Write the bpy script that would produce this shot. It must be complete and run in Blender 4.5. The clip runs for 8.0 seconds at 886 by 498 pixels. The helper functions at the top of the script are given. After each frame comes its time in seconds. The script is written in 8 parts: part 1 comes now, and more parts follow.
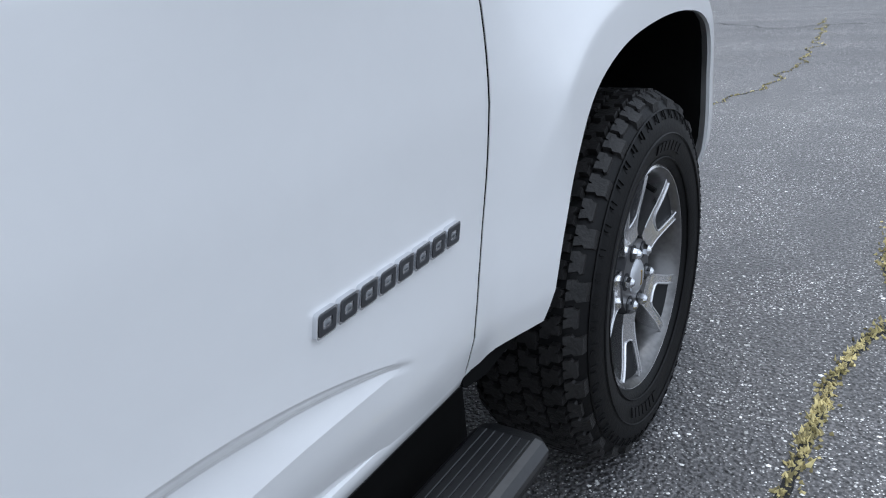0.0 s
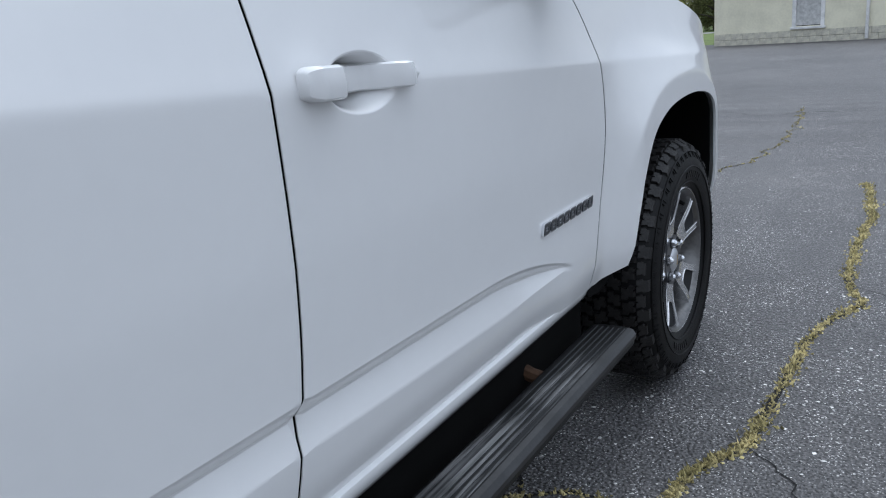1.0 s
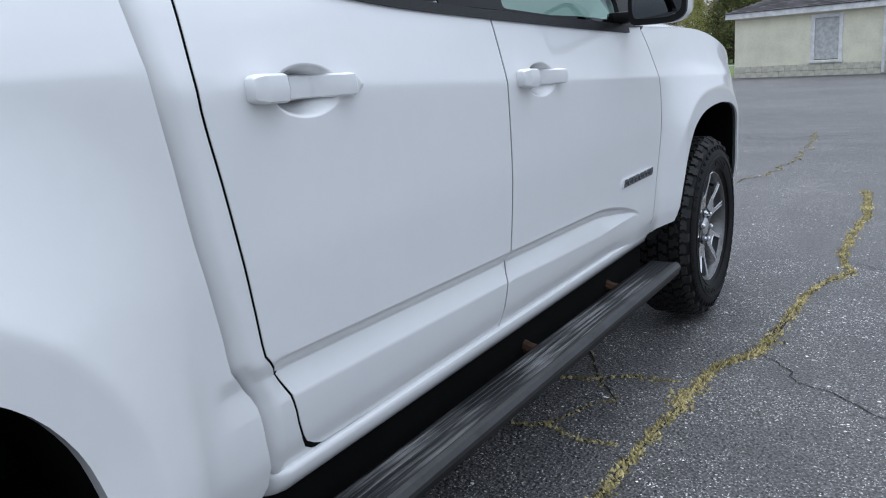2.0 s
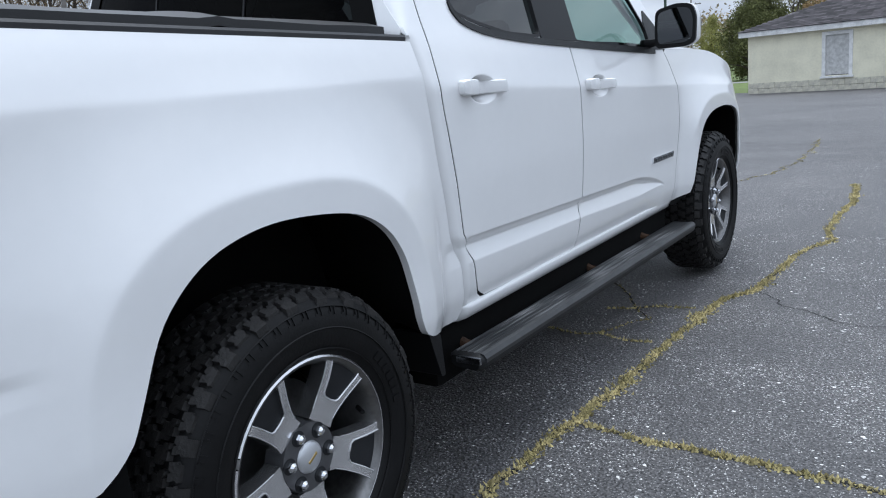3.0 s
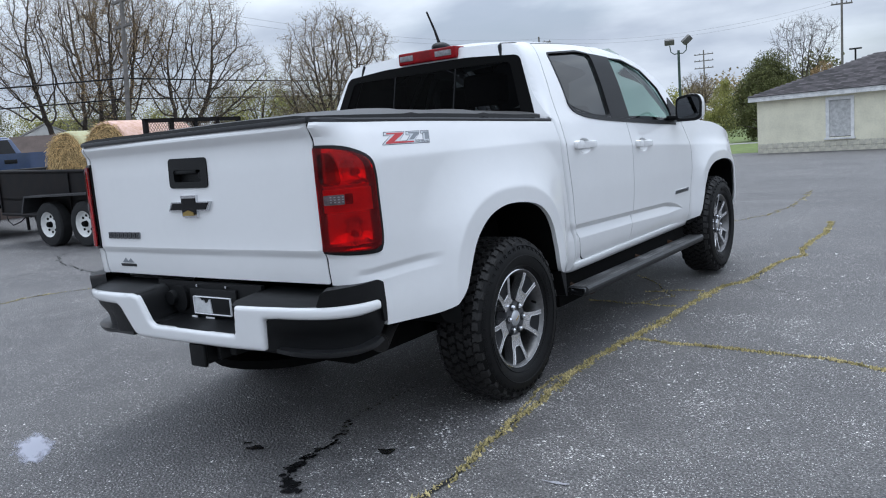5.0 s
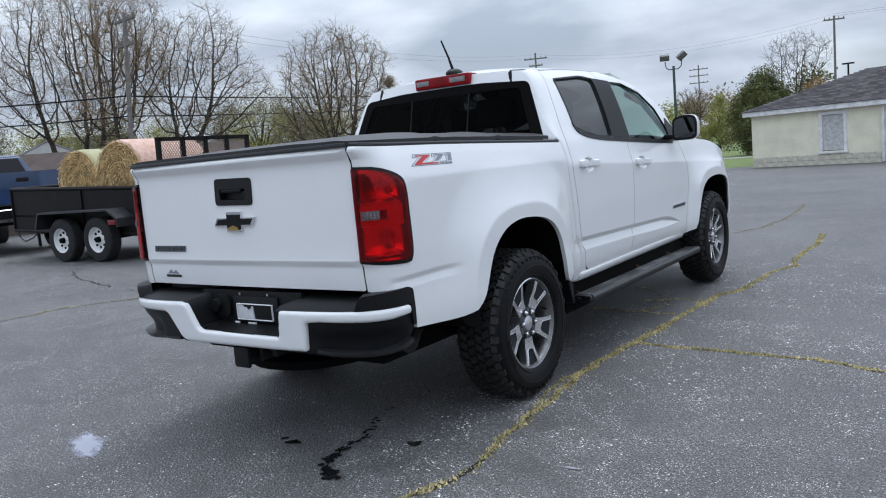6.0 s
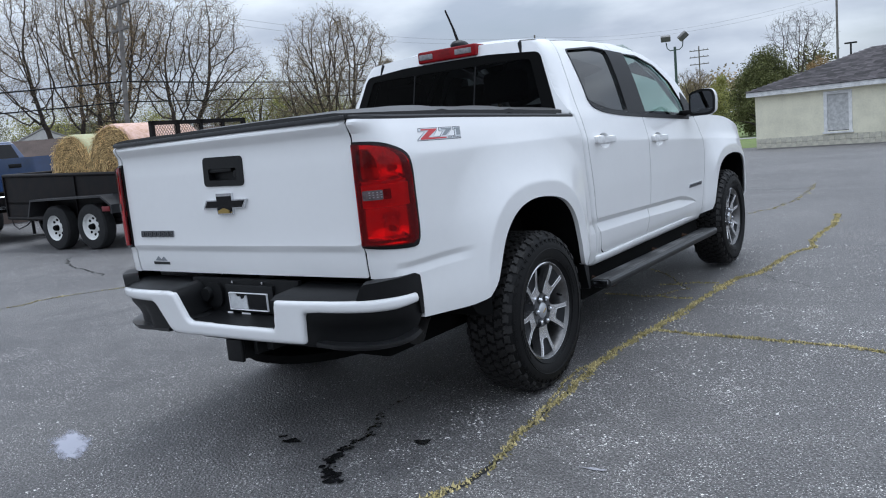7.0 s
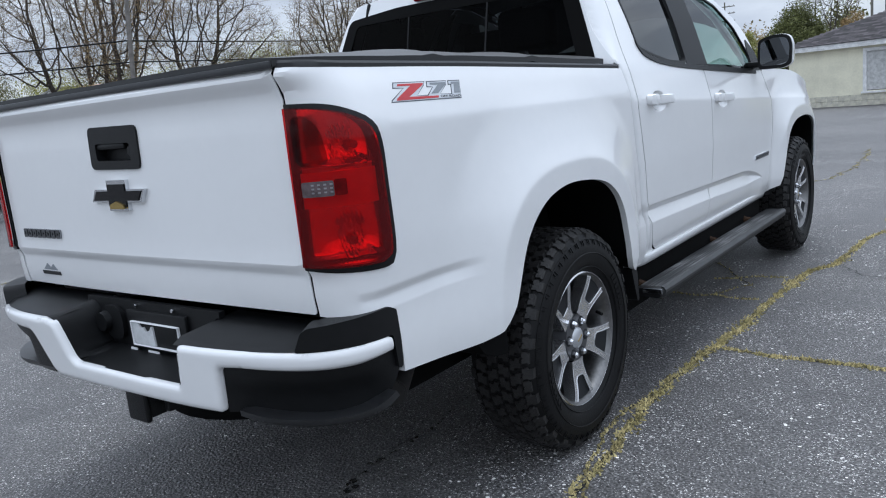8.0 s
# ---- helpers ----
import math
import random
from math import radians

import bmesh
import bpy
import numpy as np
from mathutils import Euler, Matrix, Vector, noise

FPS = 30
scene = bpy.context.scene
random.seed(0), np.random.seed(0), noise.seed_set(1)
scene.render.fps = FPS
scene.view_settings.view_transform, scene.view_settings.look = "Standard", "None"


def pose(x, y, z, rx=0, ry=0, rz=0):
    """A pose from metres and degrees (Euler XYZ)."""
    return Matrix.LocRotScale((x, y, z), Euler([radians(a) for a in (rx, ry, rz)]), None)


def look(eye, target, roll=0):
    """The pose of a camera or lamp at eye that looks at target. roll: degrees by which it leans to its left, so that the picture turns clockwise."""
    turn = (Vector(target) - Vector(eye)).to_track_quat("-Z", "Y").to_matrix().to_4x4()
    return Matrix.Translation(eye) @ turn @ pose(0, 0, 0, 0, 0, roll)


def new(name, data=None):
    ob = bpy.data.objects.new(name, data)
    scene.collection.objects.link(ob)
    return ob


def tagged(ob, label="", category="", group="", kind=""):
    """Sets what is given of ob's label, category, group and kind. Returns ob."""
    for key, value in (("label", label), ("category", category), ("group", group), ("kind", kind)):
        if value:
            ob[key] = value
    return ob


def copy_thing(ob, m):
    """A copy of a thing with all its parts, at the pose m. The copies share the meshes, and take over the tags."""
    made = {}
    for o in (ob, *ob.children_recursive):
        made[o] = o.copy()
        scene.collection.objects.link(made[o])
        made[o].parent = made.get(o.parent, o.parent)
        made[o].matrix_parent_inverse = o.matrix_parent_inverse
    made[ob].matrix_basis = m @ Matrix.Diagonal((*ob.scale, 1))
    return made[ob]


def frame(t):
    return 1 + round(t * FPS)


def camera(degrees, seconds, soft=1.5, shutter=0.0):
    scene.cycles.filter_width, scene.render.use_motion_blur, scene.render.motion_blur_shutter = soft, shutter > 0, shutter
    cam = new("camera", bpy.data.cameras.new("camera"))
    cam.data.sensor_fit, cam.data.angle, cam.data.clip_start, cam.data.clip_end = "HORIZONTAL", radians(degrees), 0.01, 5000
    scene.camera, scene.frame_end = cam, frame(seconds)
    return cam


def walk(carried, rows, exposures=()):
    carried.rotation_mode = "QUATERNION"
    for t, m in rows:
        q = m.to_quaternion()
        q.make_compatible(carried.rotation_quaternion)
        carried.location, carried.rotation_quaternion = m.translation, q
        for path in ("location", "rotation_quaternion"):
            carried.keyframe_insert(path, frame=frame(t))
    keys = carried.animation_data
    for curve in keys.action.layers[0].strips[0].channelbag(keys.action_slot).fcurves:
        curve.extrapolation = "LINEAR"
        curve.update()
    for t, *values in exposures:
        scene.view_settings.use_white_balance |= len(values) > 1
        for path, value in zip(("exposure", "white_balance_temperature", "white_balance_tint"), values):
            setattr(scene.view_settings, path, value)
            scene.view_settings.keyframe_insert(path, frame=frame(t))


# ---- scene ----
cam = camera(59.6, 8.0, soft=1.1)
PATH = [
    (0, (1.363, 1.829, 1.103), (0.323, 3.358, 0.34), -5.8),
    (0.3, (1.441, 1.537, 1.149), (0.407, 3.103, 0.455), -5.7),
    (0.5, (1.488, 1.339, 1.173), (0.457, 2.929, 0.534), -5.6),
    (1, (1.548, 0.876, 1.181), (0.496, 2.485, 0.628), -5.3),
    (1.2, (1.568, 0.683, 1.186), (0.505, 2.291, 0.655), -4.9),
    (2.3, (1.844, -0.383, 1.189), (0.737, 1.216, 0.724), -4.8),
    (2.5, (1.899, -0.608, 1.188), (0.782, 0.989, 0.736), -5.2),
    (3, (2.088, -1.12, 1.191), (0.956, 0.473, 0.764), -5.2),
    (3.2, (2.159, -1.325, 1.202), (1.021, 0.266, 0.787), -4.9),
    (3.5, (2.234, -1.679, 1.192), (1.089, -0.087, 0.799), -5.1),
    (4, (2.432, -2.228, 1.221), (1.278, -0.634, 0.864), -4.8),
    (4.5, (2.599, -2.703, 1.249), (1.436, -1.107, 0.933), -4.7),
    (4.7, (2.651, -2.884, 1.251), (1.485, -1.288, 0.949), -4.7),
    (5.8, (2.875, -3.371, 1.277), (1.712, -1.762, 1.035), -5.0),
    (6, (2.841, -3.424, 1.289), (1.679, -1.815, 1.046), -5.0),
    (6.5, (2.762, -3.477, 1.291), (1.603, -1.867, 1.04), -5.3),
    (7, (2.65, -3.224, 1.25), (1.488, -1.621, 0.968), -5.5),
    (7.3, (2.559, -2.967, 1.282), (1.384, -1.38, 0.966), -5.6),
    (7.5, (2.432, -2.798, 1.229), (1.252, -1.216, 0.907), -5.7),
    (7.8, (2.231, -2.513, 1.273), (1.037, -0.951, 0.906), -5.6),
    (8, (2.103, -2.321, 1.24), (0.906, -0.763, 0.866), -5.7),
]
walk(cam, [(t, look(eye, target, roll)) for t, eye, target, roll in PATH], [(0.0, 0.17, 5850, 8), (0.5, -0.16, 5850, 8), (1.2, -0.22, 5850, 8), (2.5, 0.0, 5850, 8), (3.5, 0.02, 5850, 8), (4.5, 0.01, 5850, 8), (6.5, -0.09, 5850, 8), (8.0, 0.02, 5850, 8)])

# ---- world, sun ----
world = bpy.data.worlds.new("overcast_sky")
scene.world = world
world.use_nodes = True
wn, wl = world.node_tree.nodes, world.node_tree.links
wn.clear()
w_out = wn.new("ShaderNodeOutputWorld")
w_bg = wn.new("ShaderNodeBackground")
w_sky = wn.new("ShaderNodeTexSky")
w_sky.sky_type = "NISHITA"
w_sky.sun_disc = False
w_sky.sun_elevation = radians(82)
w_sky.sun_rotation = radians(135)
w_sky.air_density, w_sky.dust_density = 1.3, 1.5
w_co = wn.new("ShaderNodeTexCoord")
w_map = wn.new("ShaderNodeMapping")
w_map.inputs["Scale"].default_value = (1.6, 1.6, 5.0)
w_noise = wn.new("ShaderNodeTexNoise")
w_noise.inputs["Scale"].default_value = 1.7
w_noise.inputs["Detail"].default_value = 7
w_noise.inputs["Roughness"].default_value = 0.55
w_ramp = wn.new("ShaderNodeValToRGB")
w_ramp.color_ramp.elements[0].position, w_ramp.color_ramp.elements[1].position = 0.30, 0.52
w_ramp.color_ramp.elements[0].color = (0.62, 0.62, 0.62, 1)
w_ramp.color_ramp.elements[1].color = (1, 1, 1, 1)
w_tone = wn.new("ShaderNodeValToRGB")
w_tone.color_ramp.elements[0].position, w_tone.color_ramp.elements[1].position = 0.38, 0.66
w_tone.color_ramp.elements[0].color = (5.6, 5.95, 6.7, 1)
w_tone.color_ramp.elements[1].color = (9.5, 9.75, 10.1, 1)
w_noise2 = wn.new("ShaderNodeTexNoise")
w_noise2.inputs["Scale"].default_value = 2.6
w_noise2.inputs["Detail"].default_value = 6
w_mix = wn.new("ShaderNodeMix")
w_mix.data_type = "RGBA"
w_bg.inputs["Strength"].default_value = 0.110
wl.new(w_co.outputs["Generated"], w_map.inputs["Vector"])
wl.new(w_map.outputs["Vector"], w_noise.inputs["Vector"])
wl.new(w_map.outputs["Vector"], w_noise2.inputs["Vector"])
wl.new(w_noise.outputs["Fac"], w_ramp.inputs["Fac"])
wl.new(w_noise2.outputs["Fac"], w_tone.inputs["Fac"])
wl.new(w_ramp.outputs["Color"], w_mix.inputs["Factor"])
wl.new(w_sky.outputs["Color"], w_mix.inputs["A"])
wl.new(w_tone.outputs["Color"], w_mix.inputs["B"])
w_xyz = wn.new("ShaderNodeSeparateXYZ")
w_rise = wn.new("ShaderNodeMapRange")
w_rise.inputs["From Min"].default_value = 0.12
w_rise.inputs["To Min"].default_value, w_rise.inputs["To Max"].default_value = 0.86, 2.15
w_scale = wn.new("ShaderNodeVectorMath")
w_scale.operation = "SCALE"
wl.new(w_co.outputs["Generated"], w_xyz.inputs["Vector"])
wl.new(w_xyz.outputs["Z"], w_rise.inputs["Value"])
wl.new(w_mix.outputs["Result"], w_scale.inputs[0])
wl.new(w_rise.outputs["Result"], w_scale.inputs["Scale"])
wl.new(w_scale.outputs["Vector"], w_bg.inputs["Color"])
wl.new(w_bg.outputs["Background"], w_out.inputs["Surface"])

sun_data = bpy.data.lights.new("sun", "SUN")
sun_data.energy = 1.45
sun_data.angle = radians(34)
sun_data.color = (1.0, 0.97, 0.93)
sun = new("sun", sun_data)
sun.matrix_world = look((-1.8, 6.0, 14), (0, 0, 0))


# ---- materials ----
def mat(name, color, rough=0.5, metal=0.0, coat=0.0, var=0.0, scale=8.0, bump=0.0, bump_scale=60.0, spec=0.5, dark=None, rand=0.0, detail=5):
    """A principled material with colour variation at two scales and a fine relief."""
    m = bpy.data.materials.new(name)
    m.use_nodes = True
    n, l = m.node_tree.nodes, m.node_tree.links
    b = n["Principled BSDF"]
    b.inputs["Roughness"].default_value = rough
    b.inputs["Metallic"].default_value = metal
    b.inputs["Coat Weight"].default_value = coat
    b.inputs["Coat Roughness"].default_value = 0.04
    b.inputs["Specular IOR Level"].default_value = spec
    b.inputs["Base Color"].default_value = (*color, 1)
    co = n.new("ShaderNodeTexCoord")
    if var > 0:
        low = dark or tuple(c * (1 - var) for c in color)
        n1 = n.new("ShaderNodeTexNoise")
        n1.inputs["Scale"].default_value = scale
        n1.inputs["Detail"].default_value = detail
        n2 = n.new("ShaderNodeTexNoise")
        n2.inputs["Scale"].default_value = scale * 9
        n2.inputs["Detail"].default_value = 3
        add = n.new("ShaderNodeMath")
        add.operation = "MULTIPLY_ADD"
        add.inputs[1].default_value = 0.45
        ramp = n.new("ShaderNodeValToRGB")
        ramp.color_ramp.elements[0].position, ramp.color_ramp.elements[1].position = 0.52, 0.86
        ramp.color_ramp.elements[0].color = (*low, 1)
        ramp.color_ramp.elements[1].color = (*color, 1)
        l.new(co.outputs["Object"], n1.inputs["Vector"])
        l.new(co.outputs["Object"], n2.inputs["Vector"])
        l.new(n2.outputs["Fac"], add.inputs[0])
        l.new(n1.outputs["Fac"], add.inputs[2])
        l.new(add.outputs[0], ramp.inputs["Fac"])
        last = ramp.outputs["Color"]
        if rand > 0:
            info = n.new("ShaderNodeNewGeometry")
            hsv = n.new("ShaderNodeHueSaturation")
            ma = n.new("ShaderNodeMapRange")
            ma.inputs["To Min"].default_value, ma.inputs["To Max"].default_value = 1 - rand, 1 + rand
            l.new(info.outputs["Random Per Island"], ma.inputs["Value"])
            l.new(ma.outputs["Result"], hsv.inputs["Value"])
            l.new(last, hsv.inputs["Color"])
            last = hsv.outputs["Color"]
        l.new(last, b.inputs["Base Color"])
    if bump > 0:
        n3 = n.new("ShaderNodeTexNoise")
        n3.inputs["Scale"].default_value = bump_scale
        n3.inputs["Detail"].default_value = 4
        bp = n.new("ShaderNodeBump")
        bp.inputs["Strength"].default_value = bump
        bp.inputs["Distance"].default_value = 0.01
        l.new(co.outputs["Object"], n3.inputs["Vector"])
        l.new(n3.outputs["Fac"], bp.inputs["Height"])
        l.new(bp.outputs["Normal"], b.inputs["Normal"])
    return m


def glass_mat(name, tint, ior=1.45, cloud=0.0):
    """Thin pane: tinted see-through with a mirror-like gloss that grows at grazing angles; cloud is the share that scatters."""
    m = bpy.data.materials.new(name)
    m.use_nodes = True
    n, l = m.node_tree.nodes, m.node_tree.links
    n.clear()
    out = n.new("ShaderNodeOutputMaterial")
    tr = n.new("ShaderNodeBsdfTransparent")
    tr.inputs["Color"].default_value = (*tint, 1)
    gl = n.new("ShaderNodeBsdfGlossy")
    gl.inputs["Roughness"].default_value = 0.02
    fr = n.new("ShaderNodeFresnel")
    fr.inputs["IOR"].default_value = ior
    mx = n.new("ShaderNodeMixShader")
    df = n.new("ShaderNodeBsdfDiffuse")
    df.inputs["Color"].default_value = (*tint, 1)
    body = n.new("ShaderNodeMixShader")
    body.inputs["Fac"].default_value = cloud
    l.new(tr.outputs["BSDF"], body.inputs[1])
    l.new(df.outputs["BSDF"], body.inputs[2])
    l.new(fr.outputs["Fac"], mx.inputs["Fac"])
    l.new(body.outputs["Shader"], mx.inputs[1])
    l.new(gl.outputs["BSDF"], mx.inputs[2])
    l.new(mx.outputs["Shader"], out.inputs["Surface"])
    return m


SATIN = mat("satin_black", (0.008, 0.008, 0.009), 0.45, var=0.2, scale=6, spec=0.18)
FRIT = mat("black_glass_border", (0.002, 0.002, 0.002), 0.35, var=0.2, scale=6, spec=0.05)
PAINT = mat("white_car_paint", (0.80, 0.80, 0.80), 0.38, coat=1.0, var=0.025, scale=3.0)
BLACK_PLASTIC = mat("black_grained_plastic", (0.0050, 0.0053, 0.0060), 0.46, spec=0.27, var=0.25, scale=30, bump=0.12, bump_scale=500)
GLOSS_BLACK = mat("gloss_black_trim", (0.005, 0.005, 0.006), 0.15, spec=0.25, coat=0.1, var=0.2, scale=6)
DARK = mat("dark_underbody", (0.004, 0.004, 0.004), 0.9, var=0.4, scale=9, spec=0.1)
RUBBER = mat("black_rubber", (0.0052, 0.0052, 0.0056), 0.52, var=0.45, scale=14, spec=0.20, bump=0.1, bump_scale=140)
TREAD = mat("tread_rubber", (0.0200, 0.0190, 0.0186), 0.55, spec=0.35, var=0.5, scale=25, bump=0.25, bump_scale=160)
ALLOY = mat("machined_alloy", (0.80, 0.80, 0.81), 0.20, metal=0.95, var=0.10, scale=20)
ALLOY_DARK = mat("dark_grey_alloy", (0.017, 0.018, 0.020), 0.55, spec=0.22, var=0.2, scale=20)
SILVER_HUB = mat("grey_hub", (0.085, 0.085, 0.09), 0.38, metal=0.3, var=0.25, scale=30)
ALLOY_GLINT = mat("bright_alloy_chamfer", (0.72, 0.72, 0.73), 0.25, metal=0.6, var=0.1, scale=30)
ALLOY_MID = mat("silver_rim_barrel", (0.20, 0.197, 0.195), 0.30, metal=0.85, var=0.45, scale=9)
STEP_BLACK = mat("scuffed_black_step", (0.0075, 0.0078, 0.0085), 0.48, spec=0.3, var=0.6, scale=9, bump=0.1, bump_scale=300)
# bumper lip black, lightened for the light its top edge catches
LIP_LIT_BLACK = mat("satin_black_lip", (0.020, 0.0205, 0.022), 0.34, var=0.3, scale=9)
STEP_SHEEN = mat("grey_step_edge", (0.030, 0.0305, 0.032), 0.45, var=0.55, scale=12)


def scuffed_material():
    """Black plastic ribs with pale scuffs drawn out along the step."""
    m = mat("scuffed_step_rib", (0.02, 0.02, 0.021), 0.38)
    n, l = m.node_tree.nodes, m.node_tree.links
    b = n["Principled BSDF"]
    co, mp, t1, t2 = n.new("ShaderNodeTexCoord"), n.new("ShaderNodeMapping"), n.new("ShaderNodeTexNoise"), n.new("ShaderNodeTexNoise")
    mp.inputs["Scale"].default_value = (95, 3.2, 30)
    t1.inputs["Scale"].default_value, t1.inputs["Detail"].default_value = 1.0, 6
    t2.inputs["Scale"].default_value, t2.inputs["Detail"].default_value = 3.0, 4
    mul, ramp = n.new("ShaderNodeMath"), n.new("ShaderNodeValToRGB")
    mul.operation = "MULTIPLY"
    e = ramp.color_ramp.elements
    e[0].position, e[0].color = 0.25, (0.011, 0.0115, 0.0125, 1)
    e[1].position, e[1].color = 0.42, (0.24, 0.24, 0.24, 1)
    l.new(co.outputs["Object"], mp.inputs["Vector"])
    l.new(mp.outputs["Vector"], t1.inputs["Vector"])
    l.new(co.outputs["Object"], t2.inputs["Vector"])
    l.new(t1.outputs["Fac"], mul.inputs[0])
    l.new(t2.outputs["Fac"], mul.inputs[1])
    l.new(mul.outputs[0], ramp.inputs["Fac"])
    l.new(ramp.outputs["Color"], b.inputs["Base Color"])
    return m


STEP_WORN = scuffed_material()
DARK_LENS = mat("dark_red_lens", (0.13, 0.001, 0.002), 0.15, var=0.5, scale=30, spec=0.15)
CHROME = mat("chrome", (0.72, 0.73, 0.75), 0.10, metal=1.0, var=0.06, scale=30)
GREY_CHROME = mat("grey_chrome", (0.30, 0.31, 0.33), 0.2, metal=1.0, var=0.15, scale=40)
RUST = mat("rusty_steel", (0.085, 0.042, 0.020), 0.85, var=0.6, scale=14, bump=0.3, bump_scale=90)
STEEL = mat("dark_steel", (0.10, 0.10, 0.10), 0.5, metal=0.7, var=0.35, scale=12)
VINYL = mat("black_vinyl", (0.012, 0.0122, 0.0135), 0.46, var=0.3, scale=5, bump=0.06, bump_scale=260)
RAIL_BLACK = mat("satin_black_rail", (0.022, 0.0225, 0.025), 0.42, var=0.3, scale=8, bump=0.05, bump_scale=300)
RED_DECAL = mat("red_decal", (0.52, 0.03, 0.035), 0.3, var=0.12, scale=30)
GREY_DECAL = mat("grey_decal", (0.24, 0.26, 0.28), 0.3, var=0.2, scale=30)
BLACK_DECAL = mat("black_decal", (0.02, 0.02, 0.022), 0.35, var=0.2, scale=30)
GOLD = mat("gold_emblem", (0.50, 0.36, 0.13), 0.3, metal=1.0, var=0.2, scale=30)
INTERIOR = mat("dark_grey_upholstery", (0.02, 0.02, 0.022), 0.85, var=0.3, scale=12, bump=0.2, bump_scale=200)
TINT = glass_mat("tinted_glass", (0.035, 0.037, 0.04), 1.58)
DEEP_TINT = glass_mat("deep_tinted_glass", (0.035, 0.037, 0.040), 1.10)
CLEAR = glass_mat("green_tinted_glass", (0.33, 0.47, 0.44), 1.42)
RED_LENS = mat("red_lens", (0.27, 0.0015, 0.006), 0.10, var=0.55, scale=9, dark=(0.12, 0.001, 0.003), spec=0.2)
RED_GLASS = glass_mat("red_lamp_glass", (0.92, 0.004, 0.014), 1.36, 0.07)
SMOKE_RED = glass_mat("smoked_red_glass", (0.45, 0.25, 0.25), 1.30)
LAMP_SILVER = mat("lamp_reflector", (0.86, 0.85, 0.85), 0.14, metal=0.9, var=0.12, scale=40)
RED_BAND = mat("red_reflex", (0.62, 0.02, 0.03), 0.35, var=0.2, scale=30)
REVERSE = mat("smoky_grey_lens", (0.13, 0.10, 0.105), 0.2, var=0.5, scale=60, spec=0.2)
CLEAR_LENS = mat("smoky_lens", (0.28, 0.27, 0.28), 0.12, var=0.4, scale=60)
MIRROR_GLASS = mat("mirror_glass", (0.42, 0.44, 0.46), 0.02, metal=1.0)


# ---- mesh tools ----
def link_mesh(name, verts, faces, material, parent=None, label="", smooth=True, angle=35):
    me = bpy.data.meshes.new(name)
    me.from_pydata([tuple(v) for v in verts], [], faces)
    me.materials.append(material)
    if smooth:
        me.polygons.foreach_set("use_smooth", [True] * len(me.polygons))
        me.set_sharp_from_angle(angle=radians(angle))
    me.update()
    ob = new(name, me)
    if parent is not None:
        ob.parent = parent
    return tagged(ob, label)


def part(name, bm, material, parent=None, label="", smooth=True, angle=35):
    """Links a bmesh as one mesh object under a thing or a part."""
    me = bpy.data.meshes.new(name)
    bmesh.ops.recalc_face_normals(bm, faces=bm.faces)
    bm.to_mesh(me)
    bm.free()
    me.materials.append(material)
    if smooth:
        me.polygons.foreach_set("use_smooth", [True] * len(me.polygons))
        me.set_sharp_from_angle(angle=radians(angle))
    ob = new(name, me)
    if parent is not None:
        ob.parent = parent
    return tagged(ob, label)


def thing(name, label, category, group="", at=Matrix()):
    ob = new(name)
    ob.empty_display_size = 0.1
    ob.matrix_world = at
    return tagged(ob, label, category, group)


def box(bm, lo, hi, bevel=0.0, seg=2, m=Matrix()):
    """Adds a box, with rounded edges where bevel is given."""
    c = [(a + b) / 2 for a, b in zip(lo, hi)]
    d = [b - a for a, b in zip(lo, hi)]
    r = bmesh.ops.create_cube(bm, size=1, matrix=m @ Matrix.Translation(c) @ Matrix.Diagonal((*d, 1)))
    if bevel > 0:
        es = list({e for v in r["verts"] for e in v.link_edges})
        bmesh.ops.bevel(bm, geom=es, offset=bevel, segments=seg, affect="EDGES", profile=0.6)


def rod(bm, p, q, r1, r2=None, n=10):
    """Adds a tapered rod from p to q."""
    p, q = Vector(p), Vector(q)
    d = q - p
    m = Matrix.Translation((p + q) / 2) @ d.to_track_quat("Z", "Y").to_matrix().to_4x4()
    bmesh.ops.create_cone(bm, cap_ends=True, segments=n, radius1=r1, radius2=r1 if r2 is None else r2, depth=d.length, matrix=m)


def tube(bm, pts, r, n=8):
    """Adds a bent pipe through the points."""
    pts = [Vector(p) for p in pts]
    rings = []
    for i, p in enumerate(pts):
        d = (pts[min(i + 1, len(pts) - 1)] - pts[max(i - 1, 0)]).normalized()
        q = d.to_track_quat("Z", "Y")
        rad = r[i] if isinstance(r, (list, tuple)) else r
        rings.append([bm.verts.new(p + q @ Vector((rad * math.cos(2 * math.pi * k / n), rad * math.sin(2 * math.pi * k / n), 0))) for k in range(n)])
    for a, b in zip(rings, rings[1:]):
        for k in range(n):
            bm.faces.new((a[k], a[(k + 1) % n], b[(k + 1) % n], b[k]))
    bm.faces.new(rings[0][::-1])
    bm.faces.new(rings[-1])


def prism(bm, poly, lo, hi, axis="x"):
    """Adds a prism: a polygon in the two other axes, drawn out along axis."""
    def place(a, b, c):
        return {"x": (c, a, b), "y": (a, c, b), "z": (a, b, c)}[axis]
    f = [bm.verts.new(place(a, b, lo)) for a, b in poly]
    g = [bm.verts.new(place(a, b, hi)) for a, b in poly]
    bm.faces.new(f)
    bm.faces.new(g[::-1])
    n = len(poly)
    for i in range(n):
        bm.faces.new((f[i], f[(i + 1) % n], g[(i + 1) % n], g[i]))


